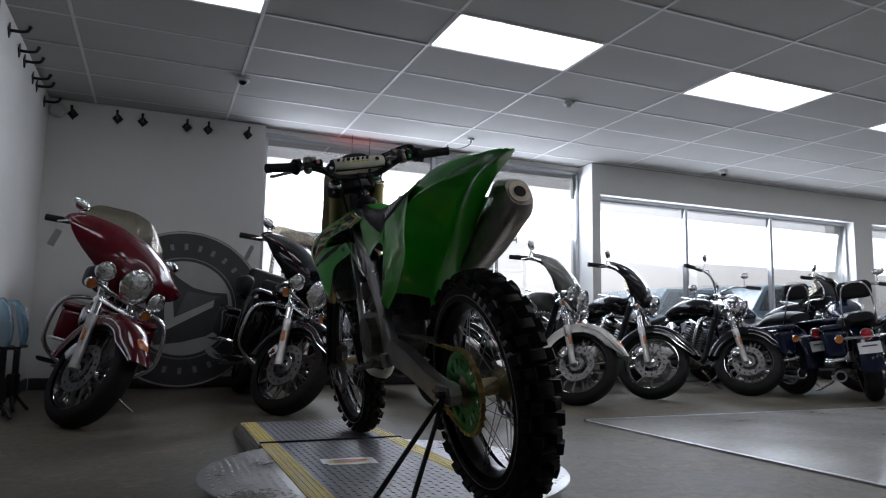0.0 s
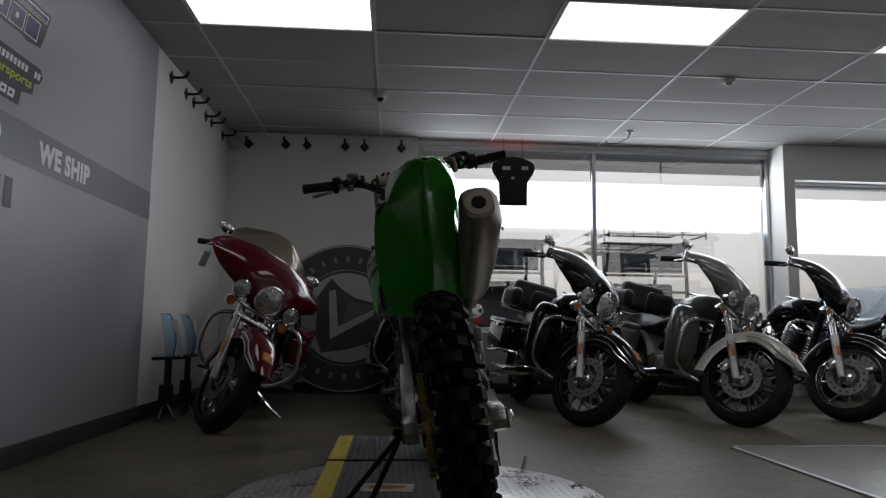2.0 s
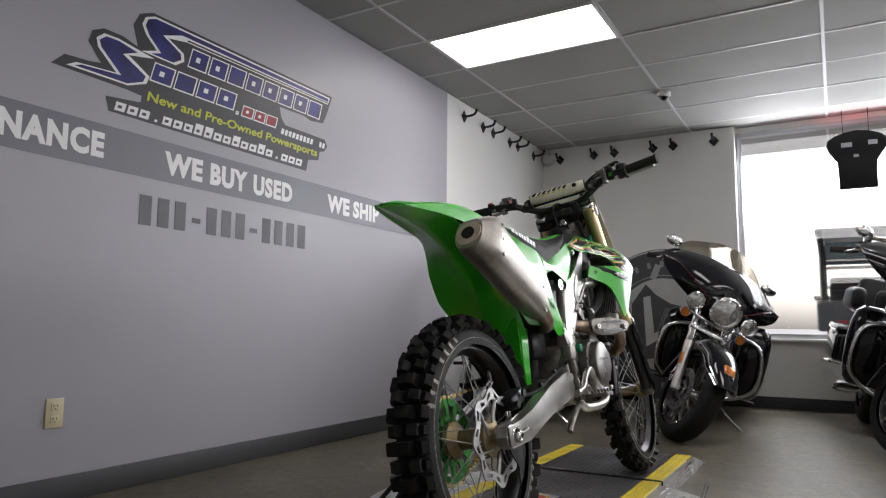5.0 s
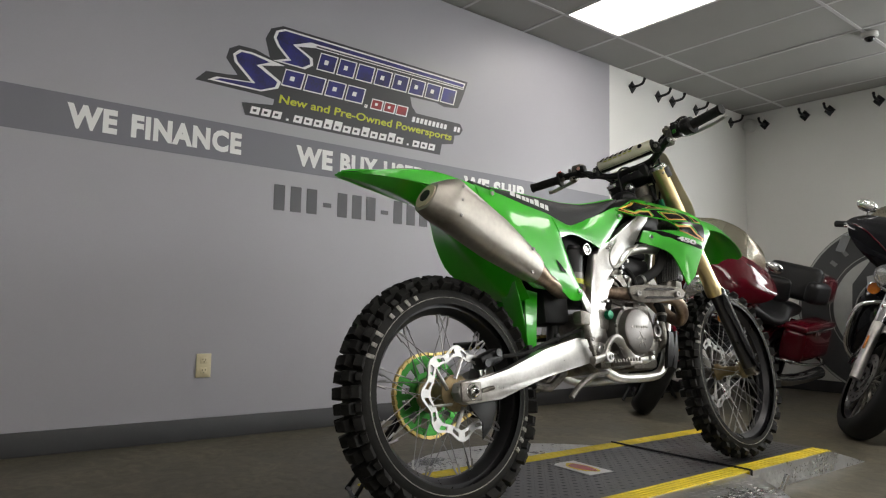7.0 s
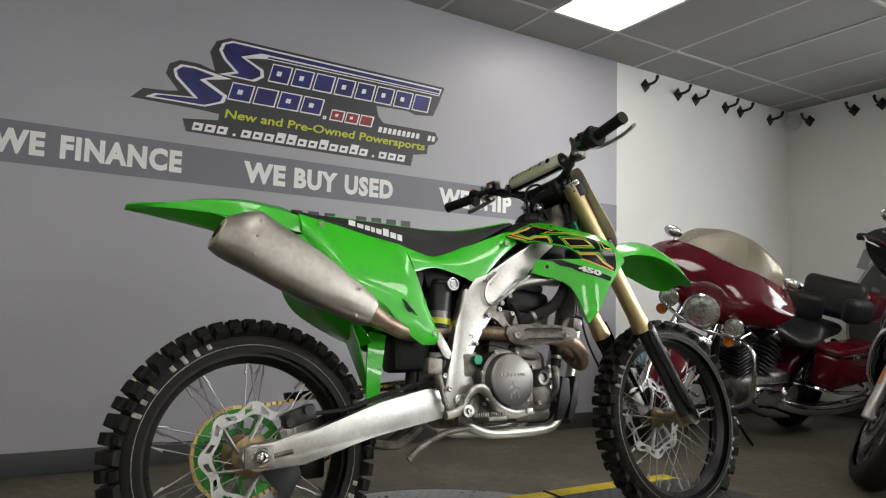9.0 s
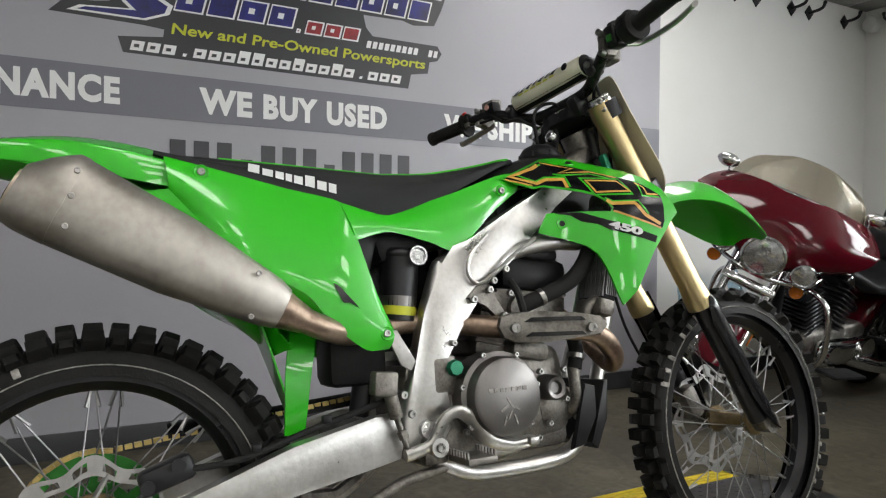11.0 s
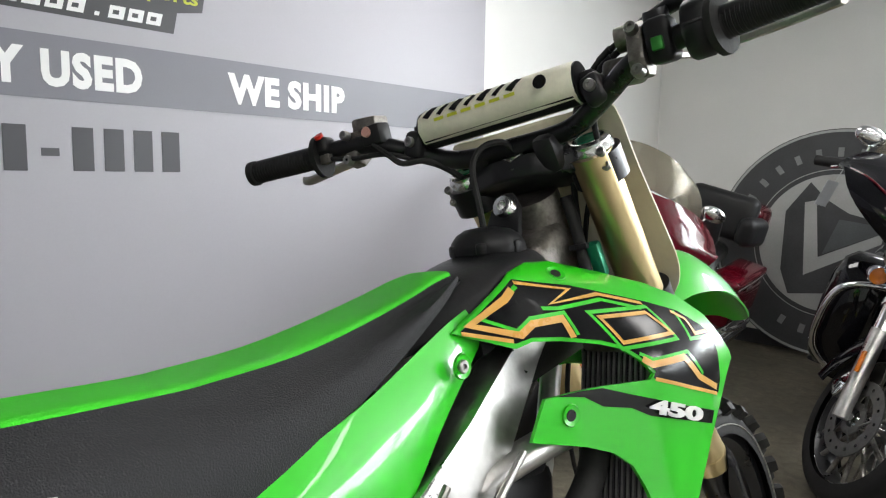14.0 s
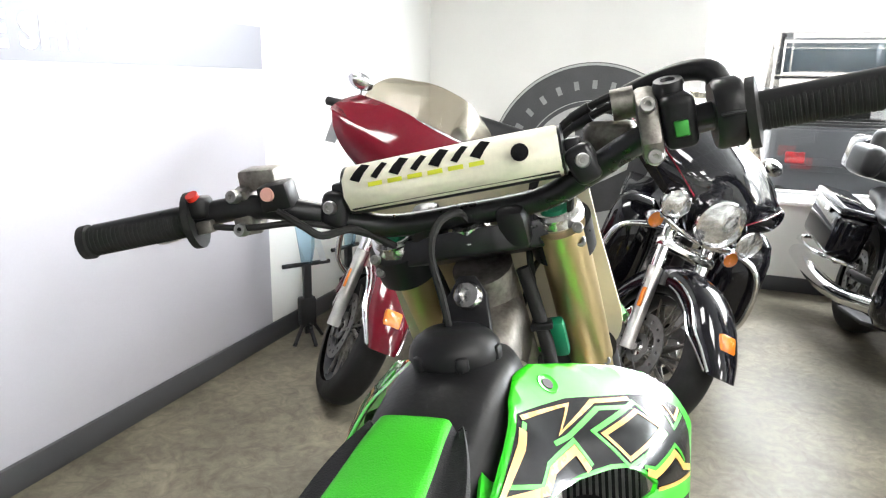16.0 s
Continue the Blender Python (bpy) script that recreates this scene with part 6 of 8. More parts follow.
def turntable():
    t = thing("turntable", pose(0.7495, 2.4125, 0), "round tread plate turntable with black ramp and yellow edges", "display turntable")
    R, CX, CY = 0.652, 0.05, 0.03
    bm = bmesh.new()
    lathe(bm, [(0.0001, PLAT - 0.004), (R - 0.006, PLAT - 0.004), (R, PLAT - 0.008), (R, PLAT - 0.014), (R - 0.01, PLAT - 0.016), (R - 0.16, PLAT - 0.016), (R - 0.17, 0.0)], Matrix.Translation((CX, CY, 0)), 96)
    part("disc", bm, TREAD, t, "bright aluminium tread plate disc")
    bm = bmesh.new()
    tread_bars(bm, lambda x, y: (x - CX) ** 2 + (y - CY) ** 2 < (R - 0.02) ** 2 and abs(x) > 0.33, CX - R, CX + R, CY - R, CY + R, PLAT - 0.004)
    tagged(part("disc_tread", bm, TREAD, t), kind="stuff")
    w = 0.315
    e = 1.335
    bm = bmesh.new()
    box(bm, (0, 0, PLAT - 0.002), (2 * w - 0.15, 1.3, 0.004))
    part("runway", bm, TREAD_DARK, t, "black tread plate runway")
    bm = bmesh.new()
    tread_bars(bm, lambda x, y: True, -w + 0.08, w - 0.08, -0.65, 0.65, PLAT)
    tread_bars(bm, lambda x, y: True, -w + 0.08, w - 0.08, 0.665, e - 0.01, PLAT)
    tagged(part("runway_tread", bm, TREAD_DARK, t), kind="stuff")
    bm = bmesh.new()
    prism(bm, [(0.655, 0.004), (0.655, PLAT), (e, PLAT), (e + 0.36, 0.006), (e + 0.36, 0.002)], lambda u, v: Vector((-w + 0.075, u, v)), Vector((2 * w - 0.15, 0, 0)))
    part("ramp", bm, TREAD_DARK, t, "black ramp leading down to the floor")
    for s in (-1, 1):
        bm = bmesh.new()
        box(bm, (s * (w - 0.0375), 0, PLAT - 0.0015), (0.073, 1.3, 0.005))
        for k in range(4):
            box(bm, (s * (w - 0.065 + 0.018 * k), 0, PLAT + 0.001), (0.006, 1.3, 0.003))
        part("edge_stripe", bm, STRIPE, t, "yellow painted edge strip")
        bm = bmesh.new()
        prism(bm, [(0.655, 0.003), (0.655, PLAT + 0.001), (e, PLAT + 0.001), (e + 0.02, PLAT - 0.004), (e + 0.02, 0.06), (0.66, 0.003)], lambda u, v: Vector((s * (w - 0.074), u, v)), Vector((s * 0.072, 0, 0)))
        for k in range(4):
            box(bm, (s * (w - 0.065 + 0.018 * k), 0.66 + (e - 0.66) / 2, PLAT + 0.002), (0.006, e - 0.66, 0.003))
        part("edge_stripe", bm, STRIPE, t, "yellow painted edge strip")
        bm = bmesh.new()
        prism(bm, [(0.655, 0.002), (0.655, PLAT - 0.002), (e, PLAT - 0.002), (e + 0.36, 0.004), (e + 0.36, 0.001)], lambda u, v: Vector((s * (w - 0.001), u, v)), Vector((s * 0.004, 0, 0)))
        for i in range(30):
            for j in range(3):
                y, z = 0.68 + 0.023 * i, 0.018 + 0.022 * j
                if y < e - 0.02:
                    g = Matrix.Translation((s * (w + 0.003), y, z)) @ Matrix.Rotation(radians(45 if (i + j) % 2 else -45), 4, "X")
                    bmesh.ops.create_cube(bm, size=1, matrix=g @ Matrix.Diagonal((0.003, 0.016, 0.004, 1)))
        part("ramp_side", bm, TREAD, t, "bright tread plate ramp side")
    bm = bmesh.new()
    tube(bm, [(-w + 0.0, 0.655, PLAT + 0.004), (w, 0.655, PLAT + 0.004), (w + 0.006, 0.655, PLAT + 0.003), (w + 0.006, 0.655, 0.06)], 0.004, 8, 1)
    part("hinge_rod", bm, BLACK_SATIN, t, "thin black hinge rod")
    bm = bmesh.new()
    cyl(bm, (0.5, 0.50, PLAT - 0.02), (0.52, 0.51, PLAT + 0.045), 0.008, seg=12)
    part("locking_pin", bm, STEEL, t, "short steel locking pin")
    bm = bmesh.new()
    box(bm, (-0.06, 0.15, PLAT + 0.0022), (0.2, 0.12, 0.0015), 0, (0, 0, -4))
    plate = part("maker_plate", bm, TREAD, t, "scuffed metal plate with worn red emblem")
    bm = bmesh.new()
    prism(bm, [(0.075 * math.cos(a) * (1 + 0.12 * math.sin(3 * a)), 0.04 * math.sin(a)) for a in [2 * math.pi * k / 20 for k in range(20)]], lambda u, v: Vector((u - 0.06, v + 0.15, PLAT + 0.0032)), Vector((0, 0, 0.0006)))
    part("emblem_edge", bm, STRIPE, plate)
    bm = bmesh.new()
    prism(bm, [(0.062 * math.cos(a) * (1 + 0.14 * math.sin(3 * a + 1)), 0.03 * math.sin(a)) for a in [2 * math.pi * k / 20 for k in range(20)]], lambda u, v: Vector((u - 0.06, v + 0.15, PLAT + 0.0041)), Vector((0, 0, 0.0006)))
    part("emblem", bm, VINYL_RED, plate)
    return t


turntable()


def bike_stand():
    t = thing("bike_stand", pose(0.5745, 1.6925, PLAT), "thin black folding prop stand under the bike's axle", "motorcycle stand")
    top = Vector((0.158, 0.072, 0.315))
    for f in ((-0.105, 0.008, 0.002), (0.01, -0.032, 0.002)):
        part("leg", cyl(bmesh.new(), f, top, 0.007, seg=10), BLACK_SATIN, t)
    bm = bmesh.new()
    tube(bm, [(-0.12, 0.02, 0.006), (-0.048, -0.012, 0.006), (0.03, -0.04, 0.006)], 0.007, 8, 2)
    part("foot_bar", bm, BLACK_SATIN, t)
    part("hook", box(bmesh.new(), top, (0.05, 0.03, 0.02), 0.005), BLACK_SATIN, t)


bike_stand()

# ---- parked road motorcycles ----
CHROME = material("chrome", (0.80, 0.80, 0.81), 0.09, 1.0, var=0.05, scale=12, rvar=0.05)
BURGUNDY = material("burgundy_paint", (0.08, 0.0028, 0.008), 0.1, var=0.1, scale=3, rvar=0.03)
GLOSS_BLACK = material("gloss_black_paint", (0.005, 0.005, 0.007), 0.06, var=0.2, scale=3, rvar=0.03, spec=0.45)
NAVY = material("dark_blue_paint", (0.007, 0.012, 0.032), 0.08, var=0.15, scale=3, rvar=0.03)
SILVER_PAINT = material("silver_grey_paint", (0.16, 0.165, 0.155), 0.16, 0.4, var=0.08, scale=3)
PEARL = material("pale_pearl_paint", (0.55, 0.55, 0.48), 0.25, var=0.05, scale=3, coat=1.0)
LEATHER = material("black_seat_leather", (0.014, 0.014, 0.015), 0.42, var=0.2, scale=8, fine=160, bump=0.3, spec=0.3)
AMBER = material("amber_lens", (0.62, 0.17, 0.015), 0.2, var=0.15, scale=30, coat=0.6)
RED_LENS = material("red_lens", (0.42, 0.008, 0.012), 0.2, var=0.15, scale=30, coat=0.6)
SMOKED = glass("smoked_windshield", (0.68, 0.64, 0.56), 0.0, 1.3, 0.6)
CLEAR_LENS = material("faceted_clear_lens", (0.62, 0.63, 0.64), 0.12, 0.75, var=0.45, scale=45, fine=120, coat=1.0)
PAPER = material("pale_tag_card", (0.55, 0.57, 0.6), 0.6, var=0.05)
ROAD_DISC = material("grey_brake_rotor", (0.20, 0.198, 0.193), 0.42, 1.0, var=0.2, scale=40)
TREAD_RUBBER = material("road_tyre_rubber", (0.014, 0.014, 0.014), 0.55, var=0.3, scale=20, fine=120, bump=0.1, spec=0.22)


def blob(bm, c, r, seg=18, rings=12, m=None):
    mm = Matrix.Translation(c) @ (m or Matrix()) @ Matrix.Diagonal((*r, 1))
    bmesh.ops.create_uvsphere(bm, u_segments=seg, v_segments=rings, radius=1, matrix=mm)
    return bm


def road_wheel(bike, name, m, radius, rim, width, spokes, disc):
    w = new(name)
    w.parent = bike
    w.matrix_basis = m
    h = width / 2
    bm = bmesh.new()
    prof = []
    for k in range(15):
        a = math.pi * k / 14
        prof.append((rim + (radius - rim) * math.sin(a) ** 0.5, -h * math.cos(a)))
    lathe(bm, prof, AXLE_X, 56)
    part("tyre", bm, TREAD_RUBBER, w, "", 40)
    bm = bmesh.new()
    hr = h * 0.72
    lathe(bm, [(rim + 0.012, -hr), (rim - 0.004, -hr), (rim - 0.022, -hr * 0.6), (rim - 0.03, 0), (rim - 0.022, hr * 0.6), (rim - 0.004, hr), (rim + 0.012, hr), (rim - 0.01, 0)], AXLE_X, 56, True)
    part("rim", bm, BLACK_SATIN if spokes > 12 else CHROME, w)
    for sx in (-1, 1):
        bm = bmesh.new()
        ring(bm, (sx * hr * 0.98, 0, 0), rim - 0.004, rim + 0.011, -0.004, 0.004, 56)
        part("rim_lip", bm, CHROME, w)
    bm = bmesh.new()
    lathe(bm, [(0.012, -0.075), (0.042, -0.07), (0.045, -0.04), (0.035, 0), (0.045, 0.04), (0.042, 0.07), (0.012, 0.075)], AXLE_X, 24)
    part("hub", bm, CHROME, w)
    bm = bmesh.new()
    if spokes > 12:
        tube(bm, [(0.035, 0, 0.04), (0.03, 0.02, 0.13), (0.03, 0.03, rim - 0.02)], 0.009, 6, 2, flat=0.6)
    else:
        tube(bm, [(0.03, 0, 0.035), (0.03, 0.01, 0.11), (0.012, 0.03, rim - 0.02)], 0.013, 6, 3, flat=0.6)
    ob = part("spoke", bm, CAST_ALU, w)
    mesh = ob.data
    for k in range(1, spokes):
        ob = new("spoke", mesh)
        ob.parent = w
        ob.matrix_basis = Matrix.Rotation(2 * math.pi * k / spokes, 4, "X") @ Matrix.Diagonal((1 if k % 2 else -1, 1, 1, 1))
    for s in disc:
        bm = bmesh.new()
        ring(bm, (s * 0.078, 0, 0), 0.095, 0.148, -0.0025, 0.0025, 48)
        carrier = bmesh.new()
        ring(carrier, (s * 0.078, 0, 0), 0.035, 0.062, -0.003, 0.003, 30)
        part("disc_carrier", carrier, ROAD_DISC, w)
        part("brake_disc", bm, ROAD_DISC, w, "", 30)
        hole = None
        for k in range(15):
            a = 2 * math.pi * k / 15
            mm = Matrix.Translation((s * 0.0805, 0.122 * math.cos(a), 0.122 * math.sin(a)))
            if hole is None:
                hb = bmesh.new()
                lathe(hb, [(0.0001, 0.0008), (0.0065, 0.0008), (0.0065, -0.001)], AXLE_X if s > 0 else Matrix.Rotation(math.pi, 4, "Z") @ AXLE_X, 10)
                hole = part("disc_hole", hb, DECAL_BLACK, w)
                mesh_h = hole.data
            else:
                hole = new("disc_hole", mesh_h)
                hole.parent = w
            hole.matrix_basis = mm
        for k in range(5):
            a = 2 * math.pi * k / 5
            bm = bmesh.new()
            tube(bm, [(s * 0.078, 0.05 * math.cos(a), 0.05 * math.sin(a)), (s * 0.078, 0.1 * math.cos(a + 0.5), 0.1 * math.sin(a + 0.5))], 0.01, 6, 1, flat=0.35)
            part("disc_arm", bm, ROAD_DISC, w)
    return w


def lamp(bike, name, c, d, r, S, lens=None, shell=None, depth=None):
    """A round lamp that looks along d: a shell with a bright ring, and a lens under it."""
    d = Vector(d).normalized()
    m = S @ Matrix.Translation(c) @ d.to_track_quat("Z", "Y").to_matrix().to_4x4()
    depth = depth or r * 1.3
    bm = bmesh.new()
    lathe(bm, [(0.0001, -depth), (r * 0.5, -depth * 0.9), (r * 0.9, -depth * 0.45), (r, -0.006), (r * 1.06, 0.0), (r * 1.06, 0.012), (r * 0.96, 0.016), (r * 0.93, 0.004)], m, 28)
    b = part(name, bm, shell or CHROME, bike)
    bm = bmesh.new()
    lathe(bm, [(r * 0.94, 0.003), (r * 0.7, r * 0.12), (r * 0.35, r * 0.2), (0.0001, r * 0.22)], m, 28)
    part("lens", bm, lens or CLEAR_LENS, b, "clear faceted lens" if lens is None else "coloured lens")
    return b


def road_bike(label, place, paint, fender_paint=None, fairing=True, shield=0.13, lowers=None, bars="low", trunk=True, steer=26, spokes=28, bags=True, group="parked road motorcycles", stripe=None, name="touring_motorcycle", plate=False, tag=False):
    fender_paint = fender_paint or paint
    b = thing(name, place, label, "motorcycle", group)
    ax = Vector((0, -0.49, 1)).normalized()
    P0 = Vector((0, 1.41, 0.78))
    S = Matrix.Translation(P0) @ Matrix.Rotation(radians(steer), 4, ax) @ Matrix.Translation(-P0)
    WB, RF, RR = 1.62, 0.325, 0.325

    def st(nm, bm, mat, parent=b, lab="", smooth=38):
        bm.transform(S)
        return part(nm, bm, mat, parent, lab, smooth)

    def fy(z):
        return 1.60 + 0.49 * (0.325 - z)
    road_wheel(b, "front_wheel", S @ pose(0, WB, RF), RF, 0.245 if fairing else 0.225, 0.135, spokes, (1, -1))
    road_wheel(b, "rear_wheel", pose(0, 0, RR), RR, 0.215, 0.15, spokes, (1,))
    # fork
    for s in (1, -1):
        st("fork_leg", cyl(bmesh.new(), (s * 0.112, fy(0.92), 0.92), (s * 0.112, fy(0.6), 0.6), 0.027, seg=16), CHROME)
        st("fork_slider", cyl(bmesh.new(), (s * 0.112, fy(0.62), 0.62), (s * 0.112, fy(0.31), 0.30), 0.031, 0.027, 16), FRAME_ALU, b, "polished lower fork leg")
        st("caliper", box(bmesh.new(), (s * 0.105, WB - 0.12, RF + 0.06), (0.05, 0.07, 0.1), 0.012, (-30, 0, 0)), CHROME)
        st("reflector", box(bmesh.new(), (s * 0.135, fy(0.5) + 0.01, 0.5), (0.012, 0.022, 0.085), 0.004, (26, 0, 0)), AMBER, b, "amber fork reflector")
    bm = bmesh.new()
    cyl(bm, (-0.09, WB, RF), (0.09, WB, RF), 0.014, seg=12)
    st("axle", bm, CHROME)
    bm = bmesh.new()
    box(bm, (0, fy(0.72), 0.72), (0.28, 0.07, 0.05), 0.015, (26, 0, 0))
    box(bm, (0, fy(0.94), 0.95), (0.28, 0.09, 0.04), 0.015, (26, 0, 0))
    st("fork_clamp", bm, CHROME)
    # front fender: deep skirts, a beak ahead of the tyre and a long tail
    def fender_point(deg, x, dr):
        f = max(0.0, (50 - deg) / 28) ** 1.5
        tail = max(0.0, (deg - 150) / 36) ** 2
        r = RF + 0.022 + dr * (1 - 0.55 * f) + 0.062 * f + 0.02 * tail
        a = radians(deg)
        return Vector((x * (1 - 0.38 * f), WB + r * math.cos(a), RF + r * math.sin(a)))
    section = ((-0.094, -0.074), (-0.096, -0.045), (-0.092, -0.016), (-0.078, 0.012), (-0.044, 0.027), (0, 0.032), (0.044, 0.027), (0.078, 0.012), (0.092, -0.016), (0.096, -0.045), (0.094, -0.074))
    rows = [[fender_point(deg, x, dr) for x, dr in section] for deg in (22, 28, 36, 46, 60, 76, 92, 108, 124, 140, 156, 170, 182)]
    st("front_fender", sheet(bmesh.new(), smooth_rows(rows, 2), 0.004), fender_paint, b, "", 60)
    for s in (1, -1):
        for dr in (-0.030, -0.066):
            bm = bmesh.new()
            tube(bm, [fender_point(deg, s * 0.099, dr) for deg in (23, 34, 48, 66, 84, 98)], 0.0055, 8, 4)
            st("fender_trim", bm, CHROME)
    if fairing and lowers is not None or trunk:
        st("fender_lamp", box(bmesh.new(), (0, WB + 0.285, RF + 0.252), (0.075, 0.07, 0.028), 0.012, (-46, 0, 0)), AMBER, b, "amber fender tip lamp")
    # fairing and lamps
    if fairing:
        rows = []
        for z, hw, yc, sweep in ((0.80, 0.16, 1.545, 0.03), (0.87, 0.29, 1.59, 0.09), (0.94, 0.385, 1.60, 0.13), (1.01, 0.445, 1.59, 0.16), (1.065, 0.475, 1.565, 0.185), (1.11, 0.478, 1.53, 0.20), (1.16, 0.44, 1.475, 0.19), (1.205, 0.375, 1.405, 0.17)):
            row = []
            for u in (-1, -0.93, -0.8, -0.6, -0.38, -0.18, 0, 0.18, 0.38, 0.6, 0.8, 0.93, 1):
                low = max(0.0, 1.0 - z) * 0.34
                zz = z + low * u * u - (0.05 if z > 1.1 else 0.0) * abs(u) ** 3
                y = yc - sweep * abs(u) ** 2.4 - 0.18 - 0.03 * math.cos(u * 9) * (0.5 if abs(u) < 0.45 and z < 1.05 else 0)
                row.append(Vector((hw * u, y, zz)))
            rows.append(row)
        skin = rows
        fa = st("fairing", sheet(bmesh.new(), smooth_rows(rows, 2), 0.008), paint, b, "", 60)
        rows2 = [[p + Vector((-p.x * 0.06, -0.05, -0.01)) for p in r[2:-2]] for r in rows[1:]]
        st("inner_fairing", sheet(bmesh.new(), rows2, 0.01), BLACK_PLASTIC, b, "black inner fairing")
        rows = []
        for z, hw, yc, sw in ((1.195, 0.355, 1.22, 0.17), (1.195 + shield * 0.45, 0.325, 1.165, 0.15), (1.195 + shield * 0.8, 0.265, 1.12, 0.12), (1.195 + shield, 0.18, 1.095, 0.07)):
            rows.append([Vector((hw * u, yc - sw * u * u, z - 0.045 * abs(u) ** 2.5)) for u in (-1, -0.7, -0.35, 0, 0.35, 0.7, 1)])
        st("windshield", sheet(bmesh.new(), smooth_rows(rows, 3), 0.005), SMOKED, b, "smoked clear windshield", 60)
        bm = bmesh.new()
        tube(bm, [(0.36 * u, 1.235 - 0.17 * u * u, 1.198 - 0.045 * abs(u) ** 2.5) for u in (-1, -0.7, -0.35, 0, 0.35, 0.7, 1)], 0.007, 8, 3)
        st("windshield_trim", bm, CHROME)
        if stripe:
            for s in (1, -1):
                bm = bmesh.new()
                tube(bm, [Vector((s * p.x, p.y + 0.006, p.z)) for p in (skin[5][11], skin[4][10], skin[3][9], skin[2][8])], 0.004, 6, 4)
                st("pinstripe", bm, stripe, fa, "thin painted pinstripe")
        lamp(b, "headlight", (0, 1.475, 0.898), (0, 1, -0.05), 0.102, S)
        hy = 1.39
    else:
        bm = bmesh.new()
        blob(bm, (0, 1.36, 0.90), (0.135, 0.15, 0.13))
        st("headlight_nacelle", bm, CHROME, b, "chrome headlight nacelle")
        lamp(b, "headlight", (0, 1.48, 0.90), (0, 1, -0.05), 0.09, S)
        hy = 1.38
    for s in (1, -1):
        if trunk or not fairing:
            lamp(b, "fog_lamp", (s * 0.205, hy + 0.048, 0.882), (s * 0.08, 1, -0.03), 0.058, S)
        lamp(b, "turn_signal", (s * 0.215, 1.39, 0.785), (0, 1, 0), 0.034, S, AMBER, CHROME, 0.05)
    bm = bmesh.new()
    tube(bm, [(-0.21, 1.38, 0.815), (-0.1, 1.42, 0.795), (0, 1.43, 0.79), (0.1, 1.42, 0.795), (0.21, 1.38, 0.815)], 0.013, 10, 4)
    st("lamp_bar", bm, CHROME)
    # handlebar
    bm = bmesh.new()
    if bars == "low":
        hb = [(0.0, 1.20, 1.04), (0.12, 1.19, 1.08), (0.25, 1.12, 1.11), (0.36, 1.04, 1.09), (0.44, 0.95, 1.05)]
    else:
        hb = [(0.0, 1.20, 1.0), (0.13, 1.20, 1.03), (0.22, 1.17, 1.10), (0.32, 1.09, 1.14), (0.46, 0.98, 1.11)]
    tube(bm, [(-x, y, z) for x, y, z in hb[::-1]] + hb[1:], 0.0135, 10, 4)
    st("handlebar", bm, CHROME)
    g1, g0 = Vector(hb[-1]), Vector(hb[-2])
    for s in (1, -1):
        f = Vector((s, 1, 1))
        a, c = g0.lerp(g1, 0.1) * f, (g1 + (g1 - g0).normalized() * 0.05) * f
        st("grip", cyl(bmesh.new(), a, c, 0.021, seg=14), RUBBER)
        bm = bmesh.new()
        up = 0.115 if fairing else 0.13
        tube(bm, [g0 * f, (g0 + Vector((0.01, 0.0, up * 0.5))) * f, (g0 + Vector((0.02, 0.0, up - 0.01))) * f], 0.006, 8, 3)
        blob(bm, (g0 + Vector((0.035, 0.0, up))) * f, (0.062, 0.024, 0.038))
        st("mirror", bm, CHROME)
        bm = bmesh.new()
        tube(bm, [(g0 + Vector((-0.02, 0.05, 0.0))) * f, (g0 + Vector((0.04, 0.05, -0.01))) * f, (g1 + Vector((0.0, 0.065, -0.01))) * f], 0.007, 8, 3)
        st("lever", bm, CHROME)
    if tag:
        bm = bmesh.new()
        box(bm, (0.40, 1.03, 0.94), (0.055, 0.002, 0.11), 0, (0, 8, 20))
        tube(bm, [(0.395, 1.01, 1.07), (0.40, 1.03, 0.99)], 0.0012, 5, 1)
        st("price_tag", bm, PAPER, b, "pale blank card tag on a string")
    # tank and seat
    rows = []
    for y, zt, w, zb in ((1.16, 0.90, 0.06, 0.80), (1.10, 0.965, 0.13, 0.79), (0.98, 0.995, 0.165, 0.77), (0.82, 0.98, 0.165, 0.76), (0.68, 0.93, 0.14, 0.75), (0.56, 0.86, 0.09, 0.75), (0.52, 0.82, 0.05, 0.76)):
        rows.append([Vector((w * math.sin(a), y, (zt + zb) / 2 + (zt - zb) / 2 * math.cos(a))) for a in [2 * math.pi * k / 16 for k in range(16)]])
    bm = bmesh.new()
    loft(bm, rows)
    part("fuel_tank", bm, paint, b, "", 60)
    bm = bmesh.new()
    box(bm, (0, 0.84, 0.99), (0.09, 0.24, 0.02), 0.008, (-9, 0, 0))
    part("tank_console", bm, CHROME, b)
    rows = []
    for y, zt, w, zb in ((0.66, 0.83, 0.05, 0.74), (0.56, 0.80, 0.12, 0.70), (0.44, 0.745, 0.17, 0.66), (0.30, 0.735, 0.185, 0.65), (0.18, 0.76, 0.185, 0.65), (0.12, 0.82, 0.16, 0.66), (0.02, 0.84, 0.15, 0.69), (-0.14, 0.835, 0.14, 0.72), (-0.24, 0.82, 0.11, 0.74)):
        rows.append([Vector((w * math.copysign(abs(math.sin(a)) ** 0.7, math.sin(a)), y, (zt + zb) / 2 + (zt - zb) / 2 * math.copysign(abs(math.cos(a)) ** 0.8, math.cos(a)))) for a in [2 * math.pi * k / 16 for k in range(16)]])
    part("seat", loft(bmesh.new(), rows), LEATHER, b, "black leather two-up seat", 60)
